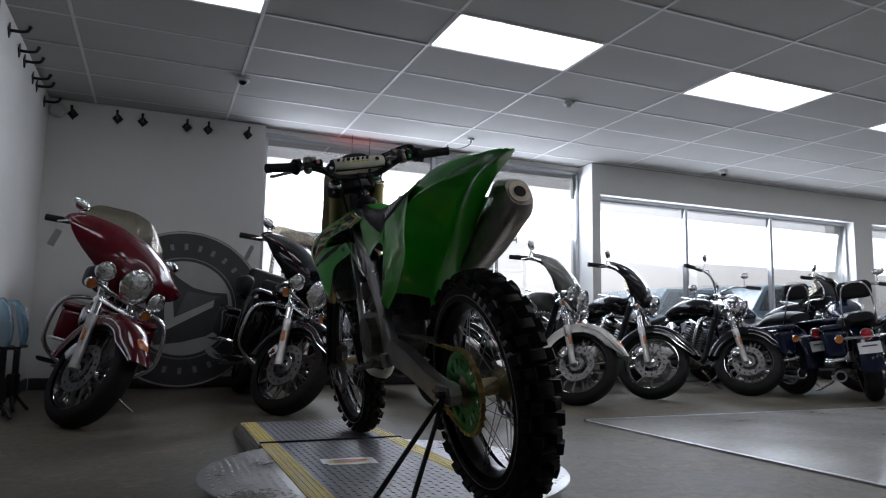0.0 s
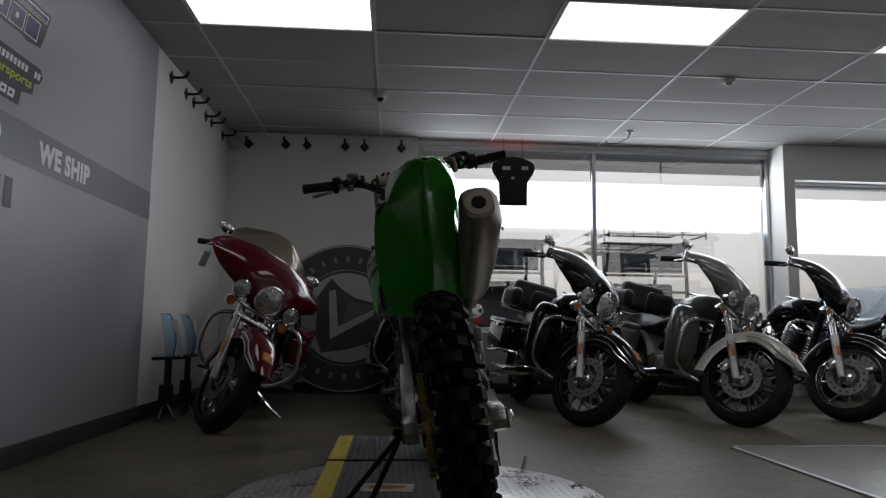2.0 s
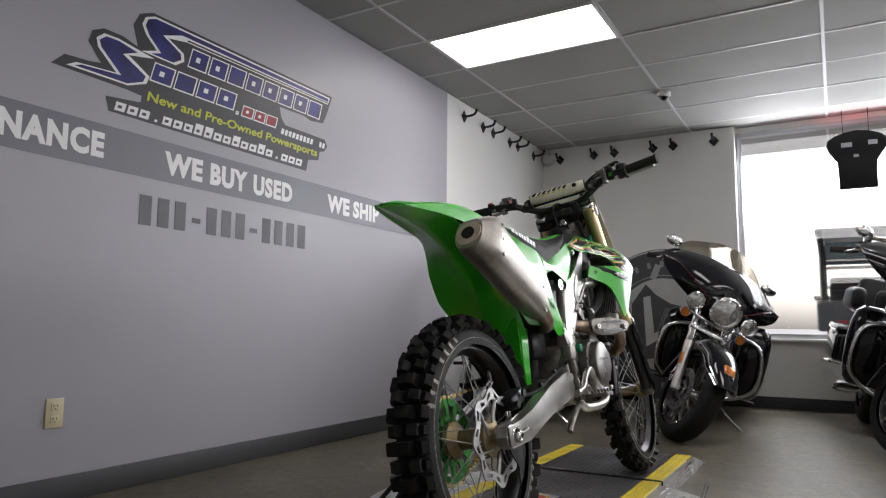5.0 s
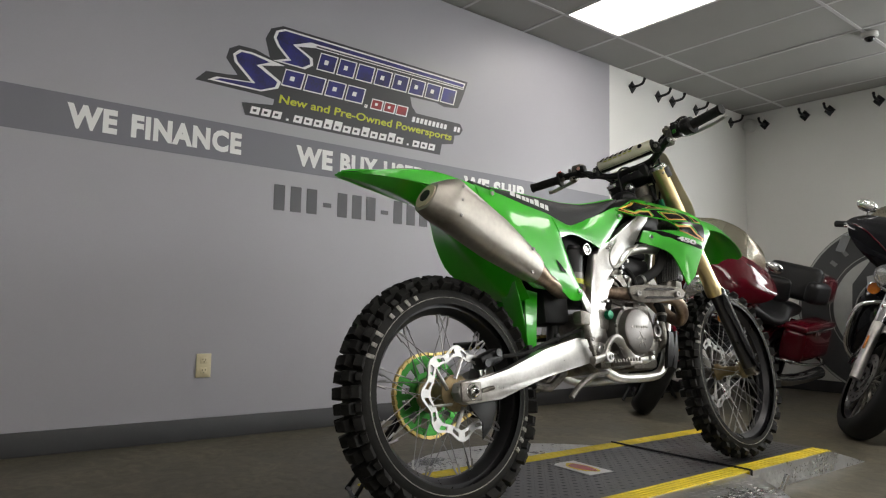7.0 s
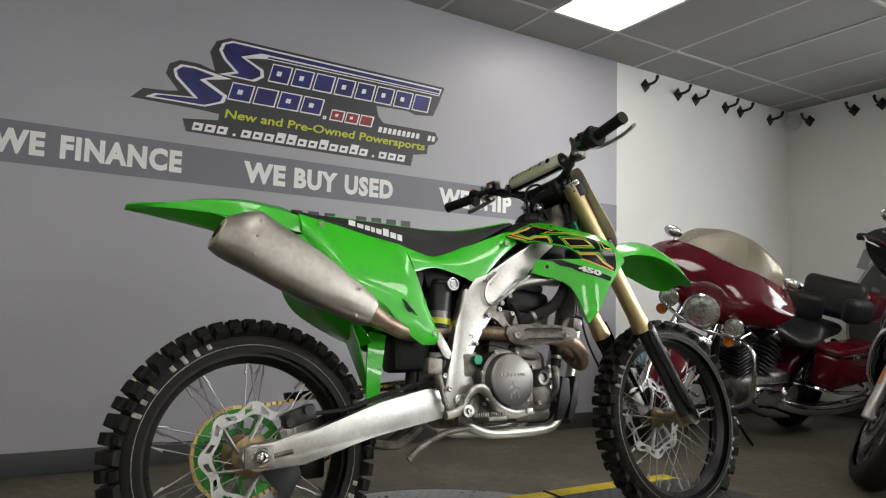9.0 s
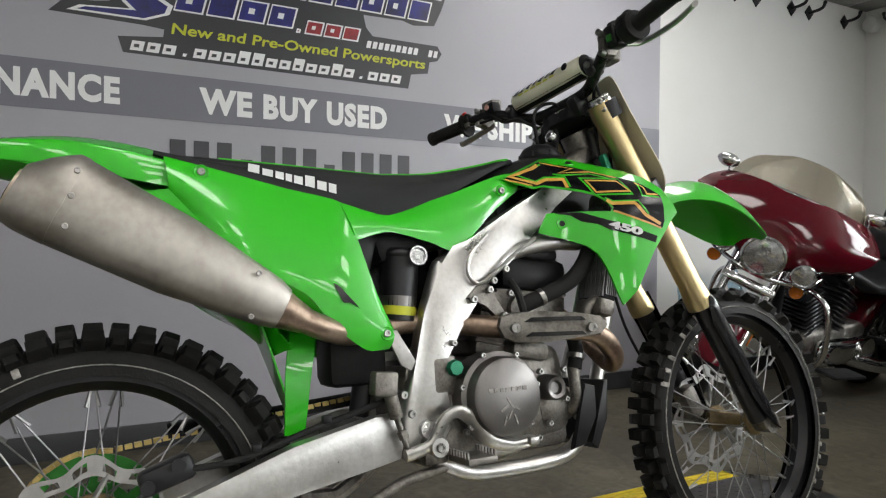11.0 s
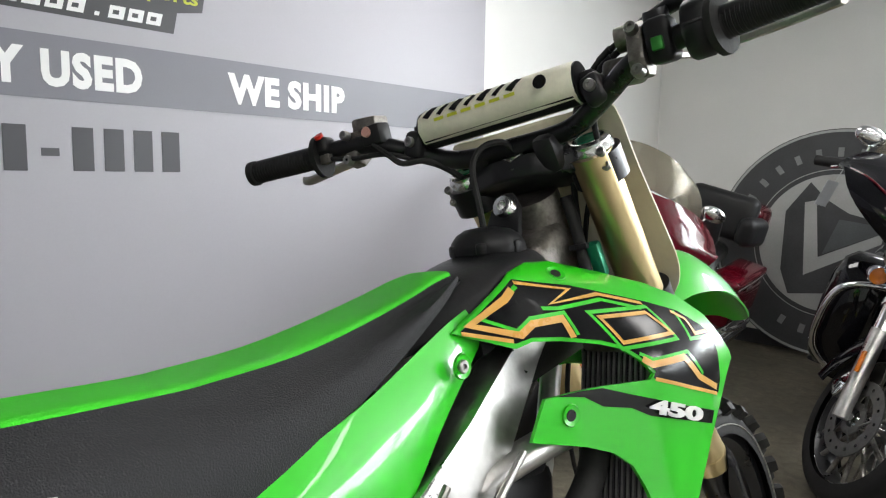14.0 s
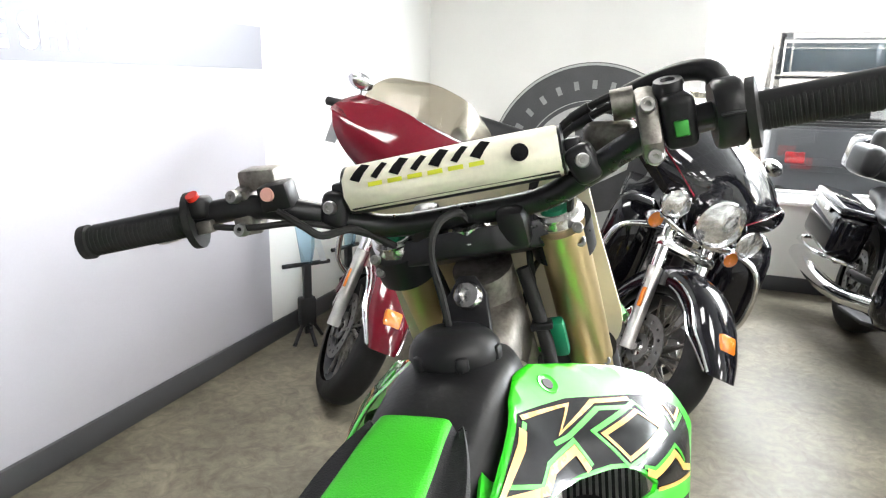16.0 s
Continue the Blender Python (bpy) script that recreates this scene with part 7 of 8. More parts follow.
    if trunk:
        bm = bmesh.new()
        box(bm, (0, -0.20, 1.0), (0.44, 0.12, 0.29), 0.057, (10, 0, 0), 5)
        box(bm, (0.235, -0.12, 0.95), (0.11, 0.25, 0.18), 0.053, (0, 0, 12), 5)
        box(bm, (-0.235, -0.12, 0.95), (0.11, 0.25, 0.18), 0.053, (0, 0, -12), 5)
        part("backrest", bm, LEATHER, b, "padded wraparound passenger backrest", 60)
        bm = bmesh.new()
        box(bm, (0, -0.43, 0.965), (0.46, 0.34, 0.24), 0.06, None, 4)
        part("luggage_trunk", bm, paint, b, "", 60)
        bm = bmesh.new()
        box(bm, (0, 0.17, 0.93), (0.27, 0.08, 0.2), 0.05, (-8, 0, 0), 4)
        part("rider_backrest", bm, LEATHER, b)
    elif not bags or plate:
        bm = bmesh.new()
        box(bm, (0, -0.23, 1.03), (0.28, 0.06, 0.16), 0.05, (8, 0, 0), 4)
        part("backrest", bm, LEATHER, b, "small padded sissy bar backrest", 60)
        bm = bmesh.new()
        tube(bm, [(0.13, -0.16, 0.72), (0.13, -0.24, 0.92), (0.08, -0.27, 1.08), (-0.08, -0.27, 1.08), (-0.13, -0.24, 0.92), (-0.13, -0.16, 0.72)], 0.009, 8, 4)
        part("sissy_bar", bm, CHROME, b)
    # rear fender and bags
    rows = []
    for k in range(10):
        a = radians(20 + 165 * k / 9)
        rows.append([Vector((x, r * math.cos(a), RR + r * math.sin(a))) for x, r in ((-0.1, RR - 0.02), (-0.098, RR + 0.03), (-0.05, RR + 0.055), (0, RR + 0.06), (0.05, RR + 0.055), (0.098, RR + 0.03), (0.1, RR - 0.02))])
    part("rear_fender", sheet(bmesh.new(), smooth_rows(rows, 2), 0.004), fender_paint, b, "", 60)
    lamp(b, "tail_light", (0, -0.40, 0.62), (0, -1, 0.1), 0.05, Matrix(), RED_LENS, CHROME, 0.04)
    bm = bmesh.new()
    tube(bm, [(-0.22, -0.36, 0.60), (0, -0.40, 0.60), (0.22, -0.36, 0.60)], 0.014, 8, 3)
    part("rear_lamp_bar", bm, CHROME, b)
    for s in (1, -1):
        lamp(b, "rear_signal", (s * 0.22, -0.39, 0.60), (0, -1, 0), 0.034, Matrix(), AMBER if plate else RED_LENS, CHROME, 0.045)
    pl = part("number_plate", box(bmesh.new(), (0, -0.43, 0.50), (0.18, 0.004, 0.10), 0, (-10, 0, 0)), DECAL_WHITE, b, "white plate with plain dark bars")
    bm = bmesh.new()
    box(bm, (0, -0.434, 0.517), (0.12, 0.003, 0.012), 0, (-10, 0, 0))
    box(bm, (0, -0.431, 0.492), (0.09, 0.003, 0.018), 0, (-10, 0, 0))
    part("plate_bar", bm, VINYL_SLATE, pl)
    if bags:
        for s in (1, -1):
            bm = bmesh.new()
            box(bm, (s * 0.255, -0.06, 0.55), (0.18, 0.60, 0.26), 0.05, (-4, 0, 0), 4)
            part("saddlebag", bm, paint, b, "", 60)
            bm = bmesh.new()
            box(bm, (s * 0.255, -0.06, 0.695), (0.19, 0.61, 0.05), 0.022, (-4, 0, 0), 3)
            part("saddlebag_lid", bm, paint, b, "", 60)
            bm = bmesh.new()
            box(bm, (s * 0.352, 0.0, 0.655), (0.01, 0.09, 0.05), 0.004)
            tube(bm, [(s * 0.35, 0.22, 0.66), (s * 0.354, -0.06, 0.675), (s * 0.35, -0.33, 0.70)], 0.007, 8, 3)
            part("bag_latch", bm, CHROME, b)
            bm = bmesh.new()
            tube(bm, [(s * 0.2, 0.32, 0.42), (s * 0.34, 0.26, 0.42), (s * 0.365, 0.0, 0.40), (s * 0.35, -0.3, 0.40), (s * 0.20, -0.38, 0.42)], 0.013, 8, 4)
            part("bag_guard", bm, CHROME, b)
    # engine
    bm = bmesh.new()
    box(bm, (0, 0.74, 0.36), (0.22, 0.44, 0.20), 0.05, None, 3)
    box(bm, (0, 0.42, 0.38), (0.2, 0.26, 0.18), 0.04, None, 3)
    part("crankcase", bm, CAST_ALU, b)
    for tilt, y in ((22, 0.86), (-22, 0.66)):
        bm = bmesh.new()
        cyl(bm, (0, y, 0.44), (0, y + math.tan(radians(tilt)) * 0.26, 0.70), 0.062, seg=18)
        barrel = part("cylinder", bm, BLACK_SATIN, b, "finned black cylinder")
        for k in range(9):
            z = 0.46 + 0.025 * k
            part("cooling_fin", box(bmesh.new(), (0, y + math.tan(radians(tilt)) * (z - 0.44), z), (0.2, 0.16, 0.012), 0.005, (-tilt, 0, 0), 1), BLACK_SATIN, barrel)
        bm = bmesh.new()
        box(bm, (0, y + math.tan(radians(tilt)) * 0.28, 0.72), (0.19, 0.17, 0.06), 0.025, (-tilt, 0, 0), 3)
        part("rocker_cover", bm, CHROME, b)
    bm = bmesh.new()
    lathe(bm, [(0.0001, 0.20), (0.05, 0.198), (0.075, 0.185), (0.085, 0.16), (0.085, 0.12)], Matrix.Translation((0, 0.76, 0.63)) @ AXLE_X, 30)
    part("air_cleaner", bm, CHROME, b, "round chrome air cleaner")
    bm = bmesh.new()
    box(bm, (-0.15, 0.62, 0.34), (0.09, 0.52, 0.16), 0.05, None, 4)
    cyl(bm, (-0.19, 0.46, 0.35), (-0.21, 0.46, 0.35), 0.075, seg=24)
    cyl(bm, (-0.19, 0.80, 0.34), (-0.205, 0.80, 0.34), 0.06, seg=24)
    part("primary_cover", bm, CHROME, b, "polished primary cover")
    for s in (1, -1):
        bm = bmesh.new()
        tube(bm, [(s * 0.14, 0.60, 0.30), (s * 0.24, 0.35, 0.26), (s * 0.27, 0.0, 0.25), (s * 0.275, -0.48, 0.28)], 0.04, 14, 4, r_end=0.052)
        part("exhaust", bm, CHROME, b, "long chrome exhaust")
        bm = bmesh.new()
        lathe(bm, [(0.0001, 0), (0.036, 0)], Matrix.Translation((s * 0.275, -0.4835, 0.28)) @ Matrix.Rotation(radians(90), 4, "X"), 16)
        part("exhaust_opening", bm, DECAL_BLACK, b)
        bm = bmesh.new()
        box(bm, (s * 0.29, 0.86, 0.29), (0.12, 0.32, 0.02), 0.008, (6, 0, 0))
        part("floorboard", bm, RUBBER, b)
        bm = bmesh.new()
        tube(bm, [(s * 0.06, 1.20, 0.76), (s * 0.22, 1.225, 0.745), (s * 0.315, 1.235, 0.69), (s * 0.345, 1.225, 0.55), (s * 0.325, 1.19, 0.41), (s * 0.20, 1.13, 0.31), (s * 0.06, 1.10, 0.28)], 0.0145, 10, 5)
        part("engine_guard", bm, CHROME, b, "chrome engine guard bar")
        if lowers:
            rows = []
            for z, w, d, yy in ((0.33, 0.07, 0.06, 1.07), (0.37, 0.10, 0.085, 1.08), (0.48, 0.118, 0.105, 1.095), (0.62, 0.122, 0.11, 1.10), (0.74, 0.115, 0.10, 1.10), (0.81, 0.095, 0.085, 1.09), (0.845, 0.06, 0.05, 1.08)):
                rows.append([Vector((s * 0.255 + w * math.copysign(abs(math.cos(a)) ** 0.7, math.cos(a)), yy + d * math.copysign(abs(math.sin(a)) ** 0.8, math.sin(a)), z)) for a in [2 * math.pi * k / 18 for k in range(18)]])
            part("leg_shield", loft(bmesh.new(), rows, True), lowers, b, "moulded lower leg fairing", 60)
    bm = bmesh.new()
    tube(bm, [(0, 1.20, 0.92), (0, 1.13, 0.6), (0, 1.05, 0.30), (0, 0.7, 0.24), (0, 0.3, 0.27)], 0.03, 10, 4)
    tube(bm, [(0, 1.20, 0.88), (0, 0.8, 0.78), (0, 0.45, 0.62), (0, 0.2, 0.42)], 0.03, 10, 4)
    part("frame", bm, BLACK_SATIN, b)
    bm = bmesh.new()
    tube(bm, [(0, 0.36, 0.36), (0.08, 0.18, 0.34), (0.1, 0.0, 0.325)], 0.025, 10, 3)
    tube(bm, [(0, 0.36, 0.36), (-0.08, 0.18, 0.34), (-0.1, 0.0, 0.325)], 0.025, 10, 3)
    part("rear_swingarm", bm, BLACK_SATIN, b)
    bm = bmesh.new()
    tube(bm, [(-0.10, 0.98, 0.24), (-0.26, 1.0, 0.13), (-0.40, 1.02, 0.062)], 0.011, 8, 3)
    box(bm, (-0.41, 1.02, 0.06), (0.05, 0.03, 0.012), 0.004)
    part("side_stand", bm, CHROME, b)
    return b


def parked(x, y, rz, lean=-8.5, sink=0.0185):
    """The pose of a leaned bike, nose down until its turned front tyre stands at x, y."""
    m = pose(0, 0, 0, 0, lean, rz) @ Matrix.Rotation(-sink / 1.66, 4, "X")
    f = m @ Vector((0, 1.62, 0))
    return Matrix.Translation((x - f.x, y - f.y, 0)) @ m


road_bike("burgundy touring motorcycle with batwing fairing and smoked windshield", parked(-0.41, 4.57, 184, -15), BURGUNDY, lowers=None, steer=32.5, shield=0.17, tag=True)
road_bike("black touring motorcycle with red pinstripe and lower leg fairings", parked(0.80, 4.83, 183.3, -15.5), GLOSS_BLACK, lowers=GLOSS_BLACK, steer=32.5, shield=0.15, stripe=BURGUNDY, tag=True)
road_bike("black touring motorcycle with chrome forks and leg fairings", parked(2.05, 4.84, 186, -13.3), GLOSS_BLACK, lowers=GLOSS_BLACK, steer=31, shield=0.10)
road_bike("silver grey touring motorcycle with pale pearl front fender", parked(3.20, 4.84, 186.7, -11), SILVER_PAINT, PEARL, lowers=SILVER_PAINT, steer=30, shield=0.07)
road_bike("black bagger motorcycle with bare cast wheels", parked(4.17, 5.10, 184, -11.8), GLOSS_BLACK, lowers=None, steer=31, shield=0.05, trunk=False, spokes=9)
road_bike("black cruiser motorcycle with raised bars and round headlight", parked(5.39, 5.12, 187, -9.3, 0.014), GLOSS_BLACK, fairing=False, bars="tall", trunk=False, steer=30, name="cruiser_motorcycle")
road_bike("black bagger motorcycle parked near the window", parked(7.05, 5.12, 196), GLOSS_BLACK, steer=34, shield=0.04, trunk=False)


def parked_away(x, y, rz, lean=-8.5):
    """The pose of a bike whose rear tyre stands at x, y."""
    return pose(x, y, 0, 0, lean, rz)


road_bike("dark blue cruiser with white plate seen from behind", parked_away(6.05, 5.1, -12), NAVY, fairing=False, bars="low", trunk=False, steer=10, plate=True, name="cruiser_motorcycle")
road_bike("dark blue bagger with red tail light seen from behind", parked_away(6.2, 4.38, -48), NAVY, fairing=False, trunk=False, steer=10, plate=True)
road_bike("black cruiser motorcycle at the far end of the row", parked(9.3, 5.25, 205), GLOSS_BLACK, fairing=False, bars="tall", trunk=False, steer=15, name="cruiser_motorcycle")

# ---- printed emblem and slogan on the side wall ----
def flat_sign(outline, x, thick, mat, name, parent, label=""):
    bm = bmesh.new()
    prism(bm, outline, lambda u, v: Vector((WX + x, u, v)), Vector((thick, 0, 0)))
    return part(name, bm, mat, parent, label)


def slant(y0, y1, z0, z1, lean=0.25):
    k = (z1 - z0) * lean
    return [(y0, z0), (y1, z0), (y1 + k, z1), (y0 + k, z1)]


def emblem():
    out = [(1.636, 1.798), (1.69, 1.855), (1.80, 1.862), (1.855, 1.872), (1.79, 1.95), (1.805, 2.005), (1.857, 2.034), (1.95, 2.034), (2.03, 2.012), (2.0, 2.11), (2.03, 2.175), (2.10, 2.208), (3.44, 2.196), (3.40, 2.085),
           (3.36, 2.0), (3.24, 1.985), (3.18, 2.0), (2.97, 1.995), (2.985, 1.935), (3.02, 1.898), (3.38, 1.898), (3.405, 1.86), (3.38, 1.822), (3.335, 1.81), (3.325, 1.752), (3.23, 1.735), (3.215, 1.662), (1.905, 1.668), (1.885, 1.732), (2.06, 1.752), (2.065, 1.785), (1.98, 1.792)]
    base = flat_sign(out, 0.0045, 0.0012, VINYL_DARK, "emblem", mural, "dark outlined emblem with blue and red lettering shapes")
    x1, x2 = 0.0058, 0.0068

    def sweep(dy, dz):
        w = [(1.70, 1.812), (1.99, 1.812), (2.085, 1.85), (2.10, 1.89), (1.985, 1.955), (2.12, 1.985), (2.02, 2.0), (1.93, 2.014), (1.86, 2.012), (1.825, 1.98), (1.835, 1.94), (1.93, 1.852), (1.745, 1.838)]
        i = [(1.735, 1.820), (1.985, 1.820), (2.065, 1.853), (2.078, 1.884), (1.955, 1.95), (2.03, 1.983), (1.93, 2.003), (1.87, 2.001), (1.84, 1.975), (1.85, 1.945), (1.955, 1.848), (1.765, 1.833)]
        flat_sign([(a + dy, b + dz) for a, b in w], x1, 0.0008, VINYL_WHITE, "letter_edge", base)
        flat_sign([(a + dy, b + dz) for a, b in i], x2, 0.0008, VINYL_BLUE, "letter_shape", base)
    sweep(0, 0)
    w = [(2.24, 1.995), (2.29, 2.03), (2.285, 2.07), (2.19, 2.115), (2.30, 2.135), (3.40, 2.135), (3.42, 2.182), (2.11, 2.194), (2.06, 2.17), (2.045, 2.13), (2.07, 2.085), (2.13, 2.03), (2.05, 2.0)]
    i = [(2.225, 2.003), (2.27, 2.032), (2.266, 2.062), (2.16, 2.118), (2.27, 2.16), (3.40, 2.152), (3.405, 2.172), (2.115, 2.184), (2.075, 2.165), (2.062, 2.13), (2.085, 2.09), (2.155, 2.025), (2.10, 2.005)]
    flat_sign(w, x1, 0.0008, VINYL_WHITE, "letter_edge", base)
    flat_sign(i, x2, 0.0008, VINYL_BLUE, "letter_shape", base)
    flat_sign([(2.30, 2.140), (3.395, 2.140), (3.398, 2.147), (2.31, 2.149)], x2 + 0.0004, 0.0008, VINYL_DARK, "letter_line", base)

    def block(y0, y1, z0, z1, mat, hole=True):
        b = 0.007
        flat_sign(slant(y0, y1, z0, z1), x1, 0.0008, VINYL_WHITE, "letter_edge", base)
        flat_sign(slant(y0 + b, y1 - b, z0 + b, z1 - b), x2, 0.0008, mat, "letter_shape", base)
        if hole:
            flat_sign(slant(y0 + (y1 - y0) * 0.4, y0 + (y1 - y0) * 0.62, z0 + (z1 - z0) * 0.38, z1 - (z1 - z0) * 0.36), x2 + 0.0005, 0.0008, VINYL_WHITE, "letter_eye", base)
    for k in range(8):
        y = 2.31 + 0.128 * k
        block(y, y + 0.116, 2.012, 2.118, VINYL_BLUE, k not in (2, 7))
    for k in range(4):
        y = 2.10 + 0.133 * k
        block(y, y + 0.122, 1.872, 1.972, VINYL_BLUE, k not in (1,))
    block(2.635, 2.655, 1.858, 1.878, VINYL_RED, False)
    for k in range(3):
        y = 2.675 + 0.092 * k
        block(y, y + 0.084, 1.858, 1.925, VINYL_RED, k < 2)
    lettering("words", "New and Pre-Owned Powersports", wall_m(2.09, 1.757, 0.0066) @ Matrix(((1, 0.15, 0, 0), (0, 1, 0, 0), (0, 0, 1, 0), (0, 0, 0, 1))), 1.215, 0.062, VINYL_YELLOW, base, 0.02, 0.0008, "yellow slogan")
    for k in range(9):
        y = 2.985 + 0.032 * k
        flat_sign(slant(y, y + 0.022, 1.838, 1.872), x1, 0.0008, VINYL_WHITE, "place_bar", base)
    for k in range(2):
        y = 3.325 + 0.03 * k
        flat_sign(slant(y, y + 0.02, 1.838, 1.872), x1, 0.0008, VINYL_WHITE, "place_bar", base)
    for k in range(20):
        if k in (3, 16):
            flat_sign(slant(1.93 + 0.0625 * k + 0.02, 1.93 + 0.0625 * k + 0.035, 1.681, 1.694), x1, 0.0008, VINYL_WHITE, "address_bar", base)
        else:
            y = 1.93 + 0.0625 * k
            flat_sign(slant(y, y + 0.05, 1.681, 1.722 + (0.016 if k in (7, 8, 11, 14) else 0)), x1, 0.0008, VINYL_WHITE, "address_bar", base)
            flat_sign(slant(y + 0.015, y + 0.035, 1.694, 1.708), x2, 0.0005, VINYL_DARK, "address_eye", base)


emblem()

# ---- wall and ceiling fittings ----
IVORY = material("ivory_plastic", (0.62, 0.55, 0.36), 0.4, var=0.05)
DARK_HOLE = material("dark_slot", (0.02, 0.02, 0.02), 0.6, var=0.1)
SENSOR_WHITE = material("white_sensor_plastic", (0.6, 0.6, 0.58), 0.45, var=0.05)


def socket():
    t = thing("wall_outlet", pose(WX + 0.004, 1.755, 0.36), "ivory double wall outlet above the baseboard", "outlet")
    part("cover_plate", box(bmesh.new(), (0.004, 0, 0), (0.008, 0.074, 0.118), 0.003), IVORY, t)
    for z in (-0.026, 0.026):
        f = part("socket_face", box(bmesh.new(), (0.009, 0, z), (0.004, 0.035, 0.032), 0.0015), IVORY, t)
        bm = bmesh.new()
        box(bm, (0.0112, -0.007, z + 0.004), (0.001, 0.003, 0.009))
        box(bm, (0.0112, 0.007, z + 0.004), (0.001, 0.003, 0.009))
        box(bm, (0.0112, 0, z - 0.008), (0.001, 0.005, 0.005))
        part("slots", bm, DARK_HOLE, f)


socket()


def wall_hook():
    t = thing("wall_hook", pose(0, 0, 0), "black diamond-backed display hook on the wall", "hook", "row of display hooks")
    bm = bmesh.new()
    prism(bm, [(0, 0.055), (0.05, 0), (0, -0.055), (-0.05, 0)], lambda u, v: Vector((u, -0.001, v)), Vector((0, -0.008, 0)), 0.002)
    part("back_plate", bm, BLACK_SATIN, t)
    bm = bmesh.new()
    tube(bm, [(0, -0.005, 0), (0, -0.07, 0.0), (0, -0.11, 0.01), (0, -0.125, 0.035)], 0.011, 10, 4)
    blob(bm, (0, -0.126, 0.04), (0.014, 0.014, 0.014), 10, 8)
    part("prong", bm, BLACK_SATIN, t)
    return t


hook = wall_hook()
hook.matrix_basis = pose(-0.846, WY, 2.565)
for x in (-0.462, -0.24, 0.165, 0.366, 0.757):
    copy_thing(hook, pose(x, WY, 2.572))
for y in (5.258, 5.633, 5.85, 6.23, 6.43, 6.854):
    copy_thing(hook, pose(WX, y, 2.572, 0, 0, 90))


def dome(name, x, y, r, h, label, category, dark=False):
    t = thing(name, pose(x, y, H), label, category)
    bm = bmesh.new()
    lathe(bm, [(r, 0.002), (r, -h * 0.4), (r * 0.85, -h * 0.55), (0.0001, -h * 0.55)], None, 28)
    part("base", bm, SENSOR_WHITE, t)
    bm = bmesh.new()
    blob(bm, (0, 0, -h * 0.55), (r * 0.62, r * 0.62, h * 0.5), 20, 12)
    part("dome", bm, DECAL_BLACK if dark else SENSOR_WHITE, t)


dome("security_camera", 0.556, 5.84, 0.055, 0.06, "small white dome camera with dark lens on the ceiling", "camera", True)
dome("smoke_detector", 3.39, 5.175, 0.05, 0.05, "small white smoke detector on the ceiling", "smoke detector")
dome("security_camera", 6.66, 6.56, 0.055, 0.07, "small dark dome camera near the windows", "camera", True)


def loose_wire():
    t = thing("ceiling_sensor", pose(3.09, 6.66, H), "ceiling sensor with a dangling dark wire", "sensor")
    bm = bmesh.new()
    lathe(bm, [(0.035, 0.002), (0.035, -0.015), (0.012, -0.02), (0.012, -0.05), (0.0001, -0.052)], None, 20)
    part("body", bm, SENSOR_WHITE, t)
    bm = bmesh.new()
    tube(bm, [(0, 0, -0.045), (-0.03, 0.03, -0.075), (-0.09, 0.16, -0.085), (-0.14, 0.28, -0.05), (-0.15, 0.32, -0.004)], 0.004, 8, 5)
    part("wire", bm, RUBBER, t)


loose_wire()
corner = thing("corner_sensor", pose(WX + 0.075, 7.085, 2.575), "round pale sensor in the corner of the walls", "sensor")
bm = bmesh.new()
lathe(bm, [(0.0001, 0.03), (0.05, 0.03), (0.062, 0.018), (0.065, 0.0), (0.065, -0.04)], Matrix.Rotation(radians(90), 4, "X"), 28)
part("body", bm, SENSOR_WHITE, corner)

# ---- sign hung in the window ----
NEON = material("red_neon", (1.0, 0.06, 0.05), 0.5, var=0.0, emit=16.0)


def window_sign():
    t = thing("hanging_sign", pose(1.955, 7.06, 2.25), "black shaped sign board hung in the window", "sign")
    out = [(-0.147, -0.28), (0.147, -0.28), (0.147, -0.03), (0.17, 0.01), (0.215, 0.06), (0.235, 0.12), (0.225, 0.17), (0.18, 0.205), (0.10, 0.235), (0.0, 0.25), (-0.10, 0.235), (-0.18, 0.205), (-0.225, 0.17), (-0.235, 0.12), (-0.215, 0.06), (-0.17, 0.01), (-0.147, -0.03)]
    bm = bmesh.new()
    prism(bm, out, lambda u, v: Vector((u, 0, v)), Vector((0, 0.04, 0)), 0.006)
    b = part("board", bm, BLACK_PLASTIC, t)
    for x, w, z in ((-0.075, 0.085, 0.12), (0.125, 0.07, 0.125)):
        part("sticker", box(bmesh.new(), (x, -0.002, z), (w, 0.003, 0.04)), PAPER, t, "pale sticker")
    part("sticker", box(bmesh.new(), (-0.005, -0.002, 0.015), (0.04, 0.003, 0.025)), PAPER, t, "pale sticker")
    for s in (-0.1, 0.1):
        part("hanger", cyl(bmesh.new(), (s, 0.02, 0.225), (s, 0.02, 0.446), 0.003, seg=6), BLACK_SATIN, t)
    bm = bmesh.new()
    tube(bm, [(-0.19, 0.055, 0.165), (-0.1, 0.06, 0.205), (0, 0.06, 0.218), (0.1, 0.06, 0.205), (0.19, 0.055, 0.165)], 0.008, 8, 4)
    part("neon_tube", bm, NEON, t, "lit red neon tube")


window_sign()

# ---- round emblem leaning on the back wall ----
SIGN_DARK = material("weathered_dark_sign", (0.055, 0.057, 0.06), 0.5, var=0.25, scale=4)
SIGN_GREY = material("weathered_grey_sign", (0.10, 0.11, 0.115), 0.5, var=0.2, scale=4)
SIGN_MID = material("weathered_mid_grey_sign", (0.24, 0.25, 0.25), 0.5, var=0.2, scale=5)
SIGN_LIGHT = material("weathered_pale_sign", (0.45, 0.46, 0.45), 0.5, var=0.1, scale=4)


